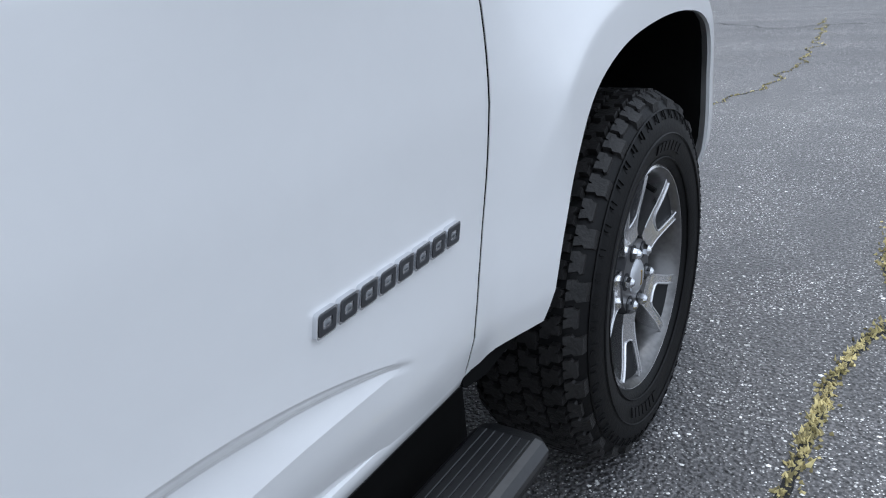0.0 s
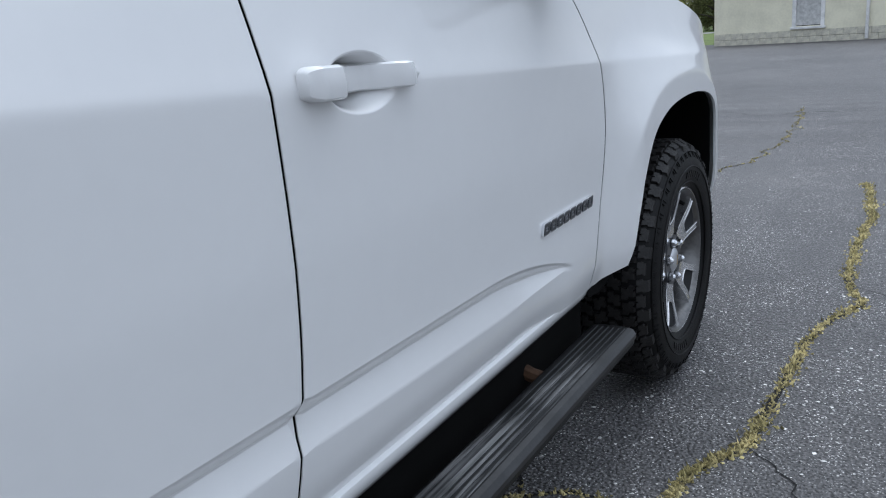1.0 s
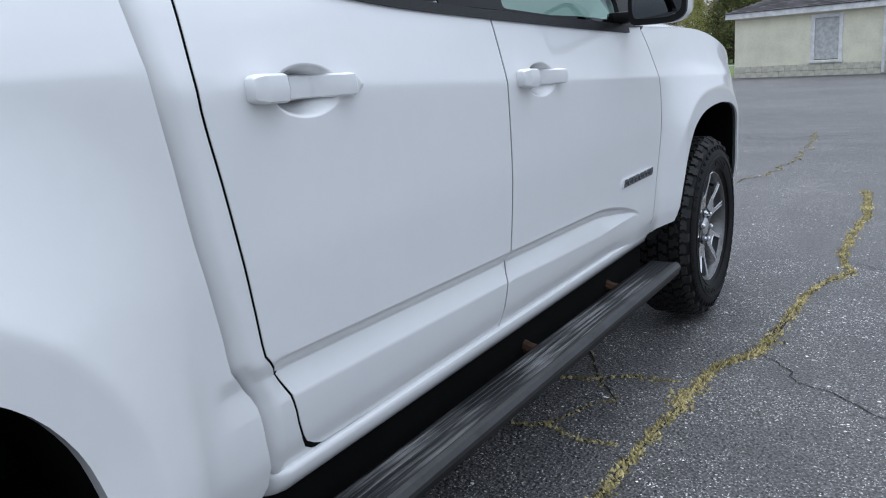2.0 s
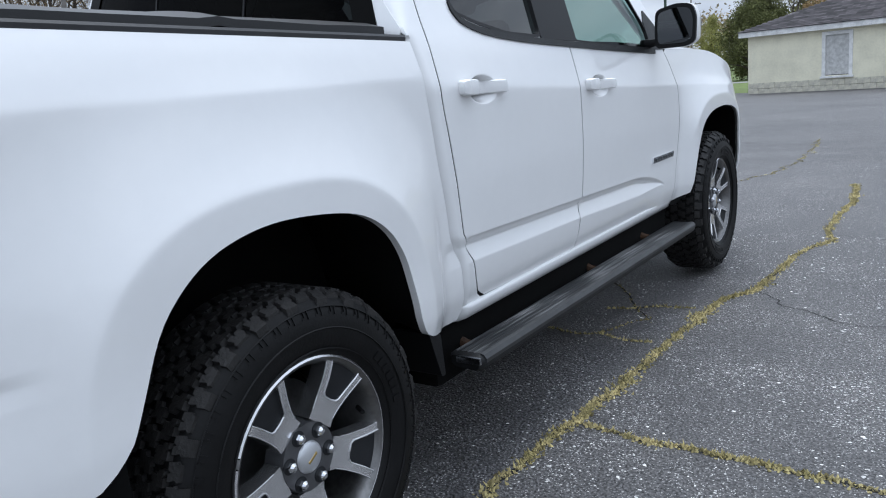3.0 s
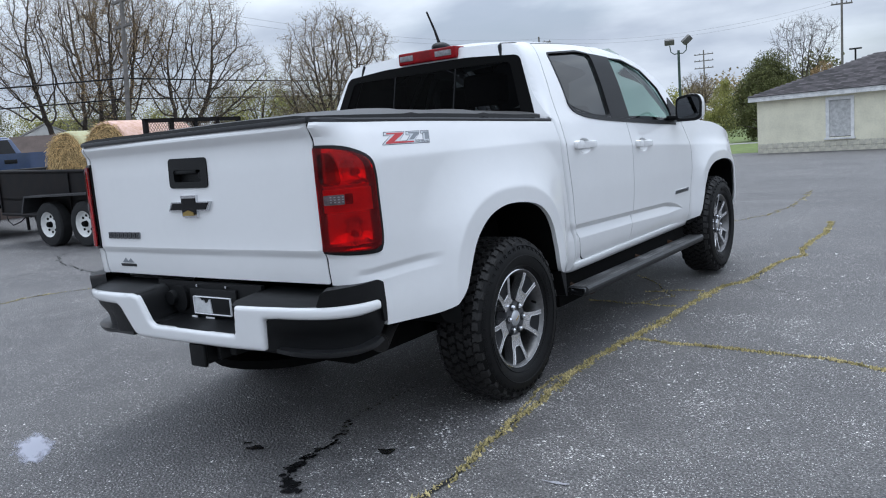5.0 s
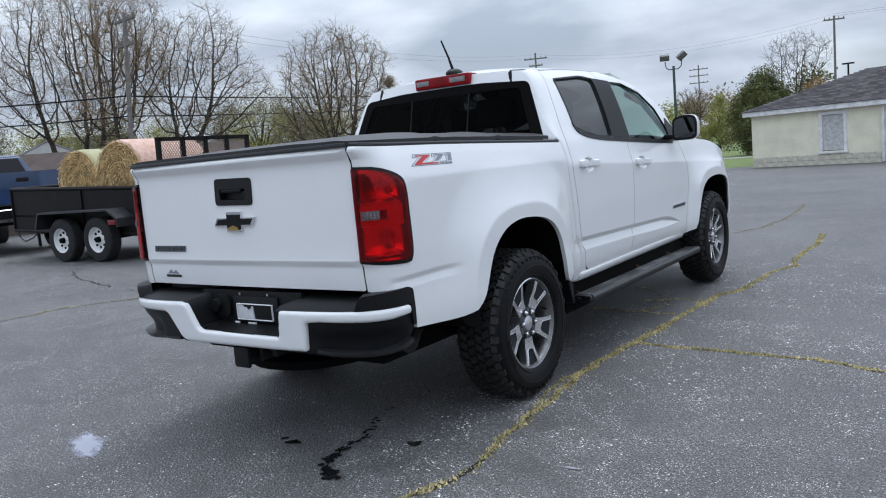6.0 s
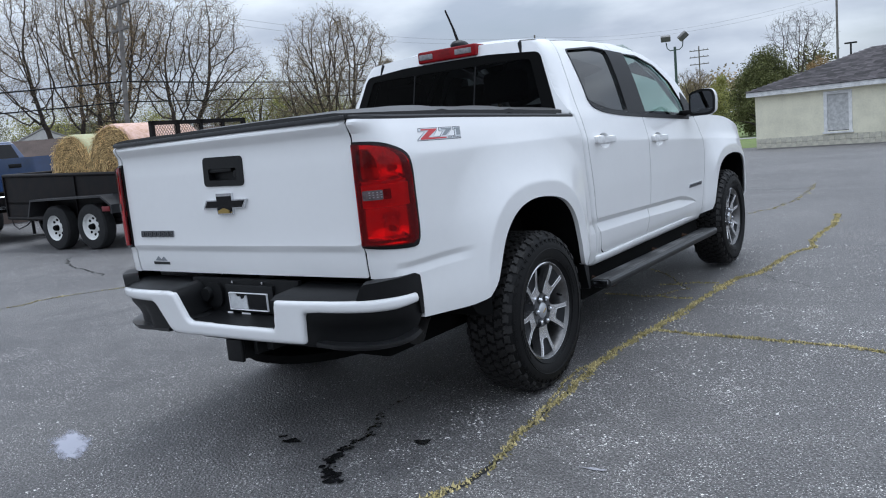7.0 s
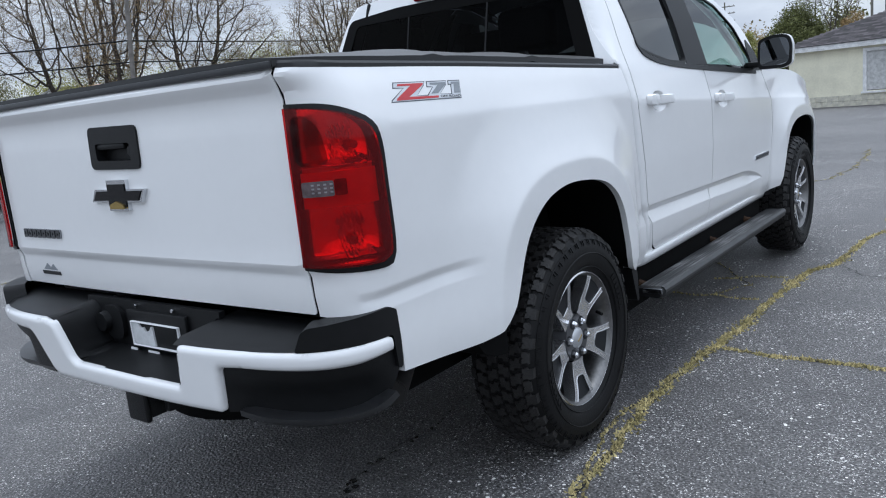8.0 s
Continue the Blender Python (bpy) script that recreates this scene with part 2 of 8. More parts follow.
def spline(pts, step):
    """A smooth open curve through 2D points, sampled at about that step."""
    p = [np.array(q, float) for q in pts]
    p = [2 * p[0] - p[1]] + p + [2 * p[-1] - p[-2]]
    out = []
    for i in range(1, len(p) - 2):
        n = max(1, int(np.linalg.norm(p[i + 1] - p[i]) / step + 0.5))
        for k in range(n):
            t = k / n
            out.append(0.5 * (2 * p[i] + (p[i + 1] - p[i - 1]) * t + (2 * p[i - 1] - 5 * p[i] + 4 * p[i + 1] - p[i + 2]) * t * t
                              + (3 * p[i] - p[i - 1] - 3 * p[i + 1] + p[i + 2]) * t ** 3))
    return [tuple(q) for q in out] + [tuple(p[-2])]


def dense(poly, step):
    out = []
    for a, b in zip(poly, poly[1:] + poly[:1]):
        n = max(1, int(math.dist(a, b) / step + 0.5))
        out += [(a[0] + (b[0] - a[0]) * k / n, a[1] + (b[1] - a[1]) * k / n) for k in range(n)]
    return out


def rounded(poly, r, seg=5):
    """A polygon with its corners rounded."""
    out = []
    n = len(poly)
    for i in range(n):
        a, b, c = (np.array(poly[k % n], float) for k in (i - 1, i, i + 1))
        la, lc = np.linalg.norm(a - b), np.linalg.norm(c - b)
        k = min(r, la * 0.45, lc * 0.45)
        p, q = b + (a - b) / la * k, b + (c - b) / lc * k
        for j in range(seg + 1):
            t = j / seg
            out.append(tuple((1 - t) ** 2 * p + 2 * t * (1 - t) * b + t * t * q))
    return out


def grown(poly, d):
    c = np.mean(poly, axis=0)
    return [tuple(np.array(p) + (np.array(p) - c) / np.linalg.norm(np.array(p) - c) * d) for p in poly]


def in_poly(poly, pts):
    x, y = pts[:, 0], pts[:, 1]
    res = np.zeros(len(pts), bool)
    for (x1, y1), (x2, y2) in zip(poly, poly[1:] + poly[:1]):
        if y1 != y2:
            c = ((y1 > y) != (y2 > y)) & (x < (x2 - x1) * (y - y1) / (y2 - y1) + x1)
            res ^= c
    return res


def panel(name, outline, surf, material, parent, holes=(), step=0.02, rows=(), flange=0.02, lift=0.0, label="", angle=32):
    """A sheet cut to an outline in the two coordinates of a surface, with its edges turned in. surf(u, v, off) gives the place."""
    loops = [dense(outline, step)] + [dense(h, step) for h in holes]
    lo, hi = np.min(loops[0], axis=0), np.max(loops[0], axis=0)
    gx, gy = np.meshgrid(np.arange(lo[0], hi[0], step), np.arange(lo[1], hi[1], step))
    pts = np.column_stack([gx.ravel(), gy.ravel()])
    if len(rows):
        extra = np.array(rows, float)
        far = np.ones(len(pts), bool)
        for i in range(0, len(pts), 1000):
            far[i:i + 1000] = np.min(np.linalg.norm(pts[i:i + 1000, None, :] - extra[None], axis=2), axis=1) > step * 0.55
        pts = np.vstack([pts[far], extra])
    keep = in_poly(loops[0], pts)
    for h in loops[1:]:
        keep &= ~in_poly(h, pts)
    pts = pts[keep]
    edge = np.array([p for l in loops for p in l])
    ok = np.ones(len(pts), bool)
    for i in range(0, len(pts), 2000):
        d = np.min(np.linalg.norm(pts[i:i + 2000, None, :] - edge[None], axis=2), axis=1)
        ok[i:i + 2000] = d > step * 0.30
    pts = pts[ok]
    verts = [Vector(p) for l in loops for p in l] + [Vector(p) for p in pts]
    edges, k = [], 0
    for l in loops:
        edges += [(k + i, k + (i + 1) % len(l)) for i in range(len(l))]
        k += len(l)
    vs, _, fs, *_ = delaunay_2d_cdt(verts, edges, [], 0, 1e-6)
    c = np.array([np.mean([vs[i][:] for i in f], axis=0) for f in fs])
    good = in_poly(loops[0], c)
    for h in loops[1:]:
        good &= ~in_poly(h, c)
    faces = [list(f) for f, g in zip(fs, good) if g]
    top = [Vector(surf(v[0], v[1], lift)) for v in vs]
    a, b, d = (top[i] for i in faces[len(faces) // 2])
    v = vs[faces[len(faces) // 2][0]]
    out = Vector(surf(v[0], v[1], lift + 0.01)) - Vector(surf(v[0], v[1], lift))
    if (b - a).cross(d - a).dot(out) < 0:
        faces = [f[::-1] for f in faces]
    used = {}
    for f in faces:
        for i, j in zip(f, f[1:] + f[:1]):
            used[(i, j)] = 1
    allv = list(top)
    low = {}
    for (i, j) in [e for e in used if (e[1], e[0]) not in used]:
        for q in (i, j):
            if q not in low:
                low[q] = len(allv)
                deep = flange(vs[q][0], vs[q][1]) if callable(flange) else flange
                allv.append(Vector(surf(vs[q][0], vs[q][1], lift - deep)))
        faces.append([j, i, low[i], low[j]])
    return link_mesh(name, allv, faces, material, parent, label, True, angle)


def mirrored(ob, parent, name=None):
    """The same part on the other side of the truck."""
    me = ob.data.copy()
    me.transform(Matrix.Diagonal((-1, 1, 1, 1)))
    me.flip_normals()
    o = new(name or ob.name.split(".")[0], me)
    o.parent = parent
    if "label" in ob:
        o["label"] = ob["label"]
    return o

# ---- the white pickup: its side surface ----
from mathutils.geometry import delaunay_2d_cdt

_z = np.linspace(0.30, 1.85, 621)
_x = np.interp(_z, [0.30, 0.40, 0.50, 0.56, 0.62, 0.72, 0.90, 1.149, 1.151, 1.29, 1.33, 1.50, 1.65, 1.72, 1.77, 1.85],
               [0.78, 0.81, 0.845, 0.862, 0.866, 0.866, 0.873, 0.8715, 0.8710, 0.835, 0.818, 0.757, 0.692, 0.648, 0.585, 0.47])
_x = np.where(_z < 1.24, _x, np.convolve(np.pad(_x, 16, mode="edge"), np.ones(33) / 33, mode="valid"))
_k = np.exp(-0.5 * (np.arange(-16, 17) * 0.0025 / 0.0045) ** 2)
_x = np.convolve(np.pad(_x, 16, mode="edge"), _k / _k.sum(), mode="valid")


def ease(t):
    t = min(1.0, max(0.0, t))
    return t * t * (3 - 2 * t)


def crease_line(y):
    """Height of the lower door crease, and how strong it is there."""
    if y > 0.2:
        z = 0.728 - 0.026 * (y - 0.757)
        if y > 2.10:
            z -= 0.45 * (y - 2.10) ** 2
        return z, ease((2.505 - y) / 0.07) * (0.40 * ease((y - 0.615) / 0.05) + 0.60 * ease((y - 0.745) / 0.03))
    return 0.803, 0.55 * ease((-0.52 - y) / 0.16)


def crease_width(y):
    if y < 0:
        return 0.055
    low = float(np.interp(y, [0.70, 1.56, 1.85, 2.17, 2.45, 2.60], [0.650, 0.631, 0.618, 0.607, 0.613, 0.613]))
    return max(0.016, crease_line(y)[0] - low)


def crease(y, z):
    zc, a = crease_line(y)
    if a <= 0:
        return 0.0
    s = z - zc
    w = crease_width(y)
    u = min(0.027, 0.4 * w)
    a *= min(1.0, w / 0.06)
    if s > 0.0:
        h = 0.0
    elif s > -u:
        h = 0.0230 * s / u
    elif s > -w:
        h = -0.0230 + 0.0160 * (-s - u) / (w - u)
    elif y > 0.2:
        h = -0.007 + 0.07 * (s + w)
    else:
        h = -0.007 * max(0.0, 1 + (s + w) / 0.09)
    return a * h


def arch_d(y, z, yc, rz):
    r = (abs(y - yc) / 0.425) ** 2.6 + (max(0.0, z - 0.53) / rz) ** 2.6
    return (r ** (1 / 2.6) - 1) * 0.42


def flare(y, z, yc, rz, deep, ya, yb):
    d = arch_d(y, z, yc, rz)
    t = min(1.0, max(0.0, (d - 0.076) / 0.25))
    h = deep * (1 - t) ** 1.7
    h = max(0.0, h)
    return h * ease((y - ya) / (0.10 if ya < 0 else 0.17)) * ease((yb - y) / 0.09)


def arch_rows(yc, rz, ya, yb):
    """Fine points along the lip round a wheel arch."""
    out = []
    for d in (0.040, 0.062, 0.072, 0.080, 0.090, 0.102):
        r = 1 + d / 0.42
        for k in np.linspace(-1, 1, 101):
            y, z = yc + 0.425 * r * k, 0.53 + rz * r * (1 - abs(k) ** 2.6) ** (1 / 2.6)
            if ya < y < yb:
                out.append((y, z))
        for k in np.linspace(0.05, 0.8, 34):
            y, z = 0.425 * r * (1 - k ** 2.6) ** (1 / 2.6), 0.53 + rz * r * k
            out += [(yc + s * y, z) for s in (-1, 1) if ya < yc + s * y < yb]
    return out


BOWLS = ((0.900, 1.152), (1.770, 1.114))


def bowl_rows(k):
    yb, zb = BOWLS[k]
    out = [(yb + 0.086 * r * math.cos(a), zb + 0.0445 * r * math.sin(a)) for r in np.linspace(0.08, 0.72, 8) for a in np.linspace(0, 2 * math.pi, 73)[:-1]]
    return out + [(yb + 0.086 * r * math.cos(a), zb + 0.0445 * r * math.sin(a)) for r in (0.79, 0.85, 0.90, 0.95, 1.0, 1.06) for a in np.linspace(0, 2 * math.pi, 145)[:-1]]


def shoulder(y):
    """Height of the shoulder line along the side."""
    return 1.20 if y < 0.6 else 1.165 - 0.052 * (y - 0.8)


def shoulder_rows(ya, yb):
    return [(y, shoulder(y) + o) for y in np.arange(ya, yb, 0.015) for o in (-0.016, -0.006, 0.0, 0.006, 0.016)
            if all(math.hypot((y - yb) / 0.086, (shoulder(y) + o - zb) / 0.0445) > 1.2 for yb, zb in BOWLS)]


def gate_y(z):
    """The tailgate's profile: a lip along its top and a step low down."""
    return float(np.interp(z, [0.74, 0.775, 0.80, 0.853, 0.880, 0.90, 1.10, 1.275, 1.297, 1.330, 1.340, 1.352, 1.36],
                           [-1.058, -1.062, -1.066, -1.068, -1.083, -1.081, -1.081, -1.079, -1.082, -1.106, -1.106, -1.096, -1.085]))


def side_x(y, z):
    zs = shoulder(y)
    k = math.exp(-((z - zs) / 0.13) ** 2)
    zz = z - (zs - 1.15) * k
    x = float(np.interp(zz, _z, _x)) + crease(y, z)
    x += flare(y, z, -0.01, 0.405, 0.056, -0.95, 0.64) + flare(y, z, 3.25, 0.385, 0.054, 2.69, 9)
    if 0.7 < y < 2.0:
        for yb, zb in BOWLS:
            q = math.hypot((y - yb) / 0.086, (z - zb) / 0.0445)
            if q < 1:
                x -= 0.066 * ease((1 - q) / 0.60)
    if y > 3.60:
        x -= 0.55 * (y - 3.60) ** 2
    return x


def side(u, z, off=0.0):
    """The truck's right side: u runs along it and turns round the rear corner."""
    R = 0.14
    x = side_x(max(u, -0.93), z)
    if u >= -0.93:
        return (x + off, u, z)
    a = (-0.93 - u) / R
    k = ease(a / 1.57)
    return ((x - R) * (1 - k) + 0.733 * k + (R + off) * math.cos(a), -0.93 - (R + off) * math.sin(a) + k * k * (gate_y(z) + 1.080), z)


BED_GAP = [(0.590, 1.296), (0.592, 1.22), (0.600, 1.15), (0.612, 1.06), (0.624, 0.96), (0.640, 0.87), (0.652, 0.80), (0.660, 0.742), (0.684, 0.705), (0.705, 0.665), (0.714, 0.60), (0.724, 0.545)]


def gap_u(z):
    """Where the gap between bed and cab lies at a height."""
    return float(np.interp(z, [q[1] for q in BED_GAP[::-1]], [q[0] for q in BED_GAP[::-1]]))


def cab_edge(z):
    """The cab's rear edge, leaning forward with height."""
    return 0.585 + 0.24 * max(0.0, z - 1.30)


def cab_side(u, z, off=0.0):
    x = side_x(u, z)
    d = u - cab_edge(z)
    r = 0.012 + 0.058 * ease((z - 1.29) / 0.20)
    roll = 0.0
    if z > 1.20 and d < r:
        roll = r - math.sqrt(max(0.0, r * r - (r - max(0.0, d)) ** 2))
    if z <= 1.31:
        e = max(0.0, u - gap_u(z) - 0.004)
        if e < 0.042:
            roll = max(roll, 2.2 * (0.042 - math.sqrt(0.042 ** 2 - (0.042 - e) ** 2)) * (0.30 + 0.70 * ease((1.31 - z) / 0.08)))
    x -= roll
    return (x + off, u, z)


def crease_rows(ya, yb):
    out = []
    for y in np.arange(ya, yb, 0.009):
        zc = crease_line(y)[0]
        w = crease_width(y)
        u = min(0.027, 0.4 * w)
        out += [(y, zc + o) for o in (0.016, 0.007, 0.002, -0.002, -u * 0.5, -u + 0.002, -u - 0.002, -u - 0.008, -w + 0.004, -w, -w - 0.004)]
    return out


TRUCK_X = -0.015
truck = thing("pickup_truck", "white crew cab pickup truck with black tonneau cover", "pickup truck", at=pose(TRUCK_X, 0, 0))


def both(ob):
    mirrored(ob, truck)
    return ob


REAR_ARCH = [(0.590, 0.496), (0.480, 0.517), (0.432, 0.565), (0.408, 0.66), (0.375, 0.765), (0.31, 0.85), (0.20, 0.908), (0.02, 0.935), (-0.12, 0.930),
             (-0.24, 0.892), (-0.335, 0.81), (-0.395, 0.69), (-0.430, 0.622), (-0.468, 0.585)]
bed_outline = (spline([(-1.143, 1.352), (-0.96, 1.342), (-0.46, 1.331), (0.590, 1.297)], 0.03)[:-1] + spline(BED_GAP, 0.03)
               + [(0.722, 0.508), (0.706, 0.484), (0.66, 0.484)] + spline(REAR_ARCH, 0.025) + spline([(-0.50, 0.566), (-0.58, 0.552), (-0.70, 0.554), (-0.897, 0.572)], 0.04) + [(-0.905, 0.742), (-1.143, 0.750)])


LAMP = spline([(-1.146, 1.268), (-1.05, 1.262), (-0.985, 1.245), (-0.925, 1.212), (-0.902, 1.16), (-0.897, 1.065), (-0.893, 0.92), (-0.903, 0.872), (-0.93, 0.857), (-1.05, 0.862), (-1.146, 0.872)], 0.02)
LENS = spline([(-1.1415, 1.258), (-1.06, 1.251), (-0.992, 1.233), (-0.943, 1.197), (-0.924, 1.135), (-0.921, 1.05), (-0.917, 0.93), (-0.925, 0.887), (-0.950, 0.875), (-1.05, 0.877), (-1.138, 0.883)], 0.02)
LAMP_HOLE = [(max(u, -1.1375), z) for u, z in LENS]


def bed_flange(u, z):
    """Deep return at the wheel arch and the rear corner, a thin one along the other gaps."""
    return 0.022 if arch_d(u, z, -0.01, 0.405) < 0.06 and u < 0.56 else (0.05 if u < -0.5 else (0.03 if u > 0.565 and z < 1.29 else 0.004))


both(panel("bed_side", bed_outline, side, PAINT, truck, holes=[LAMP_HOLE], rows=crease_rows(-1.0, -0.5) + crease_rows(0.60, 0.735) + arch_rows(-0.01, 0.405, -0.6, 0.6) + shoulder_rows(-0.85, 0.56) + [(u, z) for u in np.arange(-1.14, -0.95, 0.015) for z in (1.275, 1.286, 1.297, 1.308, 1.319, 1.330, 1.340)], flange=bed_flange, angle=24))

# cab corner, rear door, front door, front fender
g_rear = [(0.790, 1.733), (0.745, 1.60), (0.705, 1.45), (0.688, 1.345), (0.678, 1.25), (0.672, 1.17), (0.678, 1.11), (0.692, 1.03), (0.711, 0.90), (0.722, 0.82), (0.733, 0.742), (0.752, 0.715), (0.785, 0.652),
          (0.800, 0.59), (0.819, 0.545), (0.864, 0.5195)]
corner_outline = ([(cab_edge(1.741), 1.741), (0.796, 1.736)] + [(y - 0.003, z) for y, z in spline(g_rear[:-2], 0.03)] + [(0.807, 0.556), (0.818, 0.535), (0.838, 0.5215), (0.848, 0.5180), (0.848, 0.512), (0.752, 0.503)]
                  + [(y + 0.006, z) for y, z in spline(BED_GAP, 0.03)[::-1][1:]] + [(cab_edge(z), z) for z in (1.33, 1.40, 1.48, 1.56, 1.62, 1.68, 1.72)])
both(panel("cab_corner", corner_outline, cab_side, PAINT, truck, flange=0.006, step=0.018,
           rows=crease_rows(0.72, 0.80) + [(gap_u(z) + 0.006 + d, z) for z in np.arange(0.52, 1.295, 0.012) for d in (0.0015, 0.004, 0.008, 0.013, 0.019, 0.026, 0.034, 0.042)] + [(cab_edge(z) + d, z) for z in np.arange(1.305, 1.738, 0.010) for d in (0.0015, 0.005, 0.010, 0.017, 0.026, 0.037, 0.050, 0.062, 0.072)]))
g_mid = [(1.572, 1.30), (1.580, 1.20), (1.583, 1.06), (1.581, 0.93), (1.574, 0.80), (1.563, 0.712), (1.547, 0.60), (1.530, 0.513)]
top_edge = [(0.800, 1.733), (1.05, 1.748), (1.31, 1.757), (1.56, 1.758)]
REAR_WIN = rounded([(0.868, 1.385), (0.880, 1.680), (1.30, 1.712), (1.462, 1.700), (1.372, 1.308), (1.15, 1.318), (0.98, 1.352)], 0.03)
rear_outline = ([(y + 0.003, z) for y, z in spline(g_rear, 0.03)[::-1]] + spline(top_edge, 0.04)[1:] + [(1.575, 1.52), (1.590, 1.40)]
                + [(y - 0.003, z) for y, z in spline(g_mid, 0.03)])
both(panel("rear_door", rear_outline, cab_side, PAINT, truck, holes=[REAR_WIN], rows=crease_rows(0.73, 1.56) + bowl_rows(0) + shoulder_rows(0.72, 1.59), flange=0.002, angle=22))
g_front = [(2.585, 1.225), (2.640, 1.16), (2.700, 1.06), (2.716, 0.95), (2.706, 0.82), (2.684, 0.72), (2.655, 0.62), (2.634, 0.506)]
FRONT_WIN = rounded([(1.640, 1.290), (1.712, 1.682), (1.93, 1.674), (2.17, 1.606), (2.335, 1.490), (2.415, 1.350), (2.425, 1.245), (2.03, 1.262)], 0.02)
front_outline = ([(y + 0.003, z) for y, z in spline(g_mid, 0.03)[::-1]] + [(1.596, 1.40), (1.581, 1.52), (1.566, 1.758)]
                 + spline([(1.71, 1.757), (1.96, 1.716), (2.18, 1.656), (2.37, 1.573), (2.50, 1.475), (2.56, 1.36), (2.575, 1.24)], 0.03)
                 + [(y - 0.003, z) for y, z in spline(g_front, 0.03)])
both(panel("front_door", front_outline, cab_side, PAINT, truck, holes=[FRONT_WIN], rows=crease_rows(1.58, 2.56) + bowl_rows(1) + shoulder_rows(1.62, 2.70), flange=0.002, angle=22))
FRONT_ARCH = [(2.806, 0.517), (2.818, 0.57), (2.835, 0.65), (2.885, 0.757), (2.96, 0.850), (3.08, 0.898), (3.25, 0.915), (3.42, 0.910), (3.56, 0.882), (3.64, 0.82), (3.672, 0.70), (3.672, 0.58), (3.66, 0.49)]
fender_outline = ([(y + 0.003, z) for y, z in spline(g_front, 0.03)[::-1]] + spline([(2.62, 1.237), (2.95, 1.232), (3.28, 1.215), (3.55, 1.165), (3.81, 1.075), (3.97, 0.96)], 0.04)
                  + [(4.02, 0.80), (4.02, 0.56), (3.82, 0.475)] + spline(FRONT_ARCH, 0.025)[::-1] + [(2.74, 0.506), (2.68, 0.500)])
both(panel("front_fender", fender_outline, side, PAINT, truck, rows=shoulder_rows(2.68, 3.7) + arch_rows(3.25, 0.385, 2.74, 3.75), flange=lambda u, z: 0.008 if u > 3.5 else (0.022 if u > 2.78 else 0.0015)))


# black sheet close behind the doors; the shade of their gaps is its colour
gap_shade_outline = [(0.575, 1.28), (0.66, 1.30), (0.68, 1.45), (0.715, 1.60), (0.75, 1.71), (0.86, 1.72), (0.84, 1.40), (1.0, 1.33), (1.44, 1.29), (1.54, 1.73), (1.60, 1.73), (1.64, 1.27), (2.60, 1.21), (2.74, 1.05), (2.76, 0.90), (2.70, 0.70),
            (2.67, 0.51), (0.72, 0.51)]
both(panel("door_seal", gap_shade_outline, lambda u, z, o=0.0: (cab_side(u, z)[0] - 0.0032 - 0.085 * sum(math.exp(-(((u - yb) / 0.11) ** 2 + ((z - zb) / 0.06) ** 2)) for yb, zb in BOWLS) + o, u, z), DARK, truck, step=0.02,
           rows=crease_rows(0.78, 2.56) + shoulder_rows(0.66, 2.74), flange=0.01))
# rocker moulding below the doors
bm = bmesh.new()
prof = [(0.836, 0.5165), (0.843, 0.512), (0.844, 0.504), (0.837, 0.486), (0.824, 0.468), (0.806, 0.459), (0.74, 0.456), (0.74, 0.5165)]
ends = [(0.736, 0.050), (0.742, 0.022), (0.756, 0.007), (0.775, 0.0), (1.4, 0.0), (2.0, 0.0), (2.6, 0.0), (2.655, 0.0), (2.672, 0.010)]
loops = [[bm.verts.new((max(0.74, x - inw), y, z)) for x, z in prof] for y, inw in ends]
for a, b in zip(loops, loops[1:]):
    for k in range(len(prof)):
        bm.faces.new((a[k], a[(k + 1) % len(prof)], b[(k + 1) % len(prof)], b[k]))
bm.faces.new(loops[0]), bm.faces.new(loops[-1][::-1])
both(part("rocker_panel", bm, PAINT, truck, angle=50))

# window glass, black pillar cover, belt trim
both(panel("rear_door_window", grown(REAR_WIN, 0.012), cab_side, TINT, truck, lift=-0.012, flange=0.003, step=0.05, label="dark tinted window glass"))
both(panel("front_door_window", grown(FRONT_WIN, 0.012), cab_side, CLEAR, truck, lift=-0.012, flange=0.003, step=0.05, label="lightly green window glass"))
for g in [o for o in bpy.data.objects if "door_window" in o.name]:
    g.visible_shadow = False
both(panel("pillar_cover", rounded([(1.366, 1.300), (1.458, 1.704), (1.716, 1.690), (1.645, 1.286)], 0.01), cab_side, SATIN, truck, lift=0.004, flange=0.012,
           label="satin black pillar cover", step=0.03))
belt = spline([(0.858, 1.40), (0.885, 1.362), (0.95, 1.338), (1.04, 1.320), (1.23, 1.300), (1.52, 1.281), (2.03, 1.252), (2.46, 1.231)], 0.03)
both(panel("belt_trim", [(y, z + 0.010) for y, z in belt] + [(y, z - 0.012) for y, z in belt[::-1]], cab_side, BLACK_PLASTIC, truck, lift=0.006, flange=0.014, step=0.02))
for win in (FRONT_WIN, REAR_WIN):
    both(panel("window_trim", grown(win, 0.008), cab_side, SATIN, truck, holes=[grown(win, -0.005)], lift=0.003, flange=0.014, step=0.02))
both(panel("mirror_base", rounded([(2.40, 1.238), (2.42, 1.36), (2.47, 1.42), (2.555, 1.35), (2.570, 1.236)], 0.01), cab_side, BLACK_PLASTIC, truck, lift=0.005, flange=0.015))

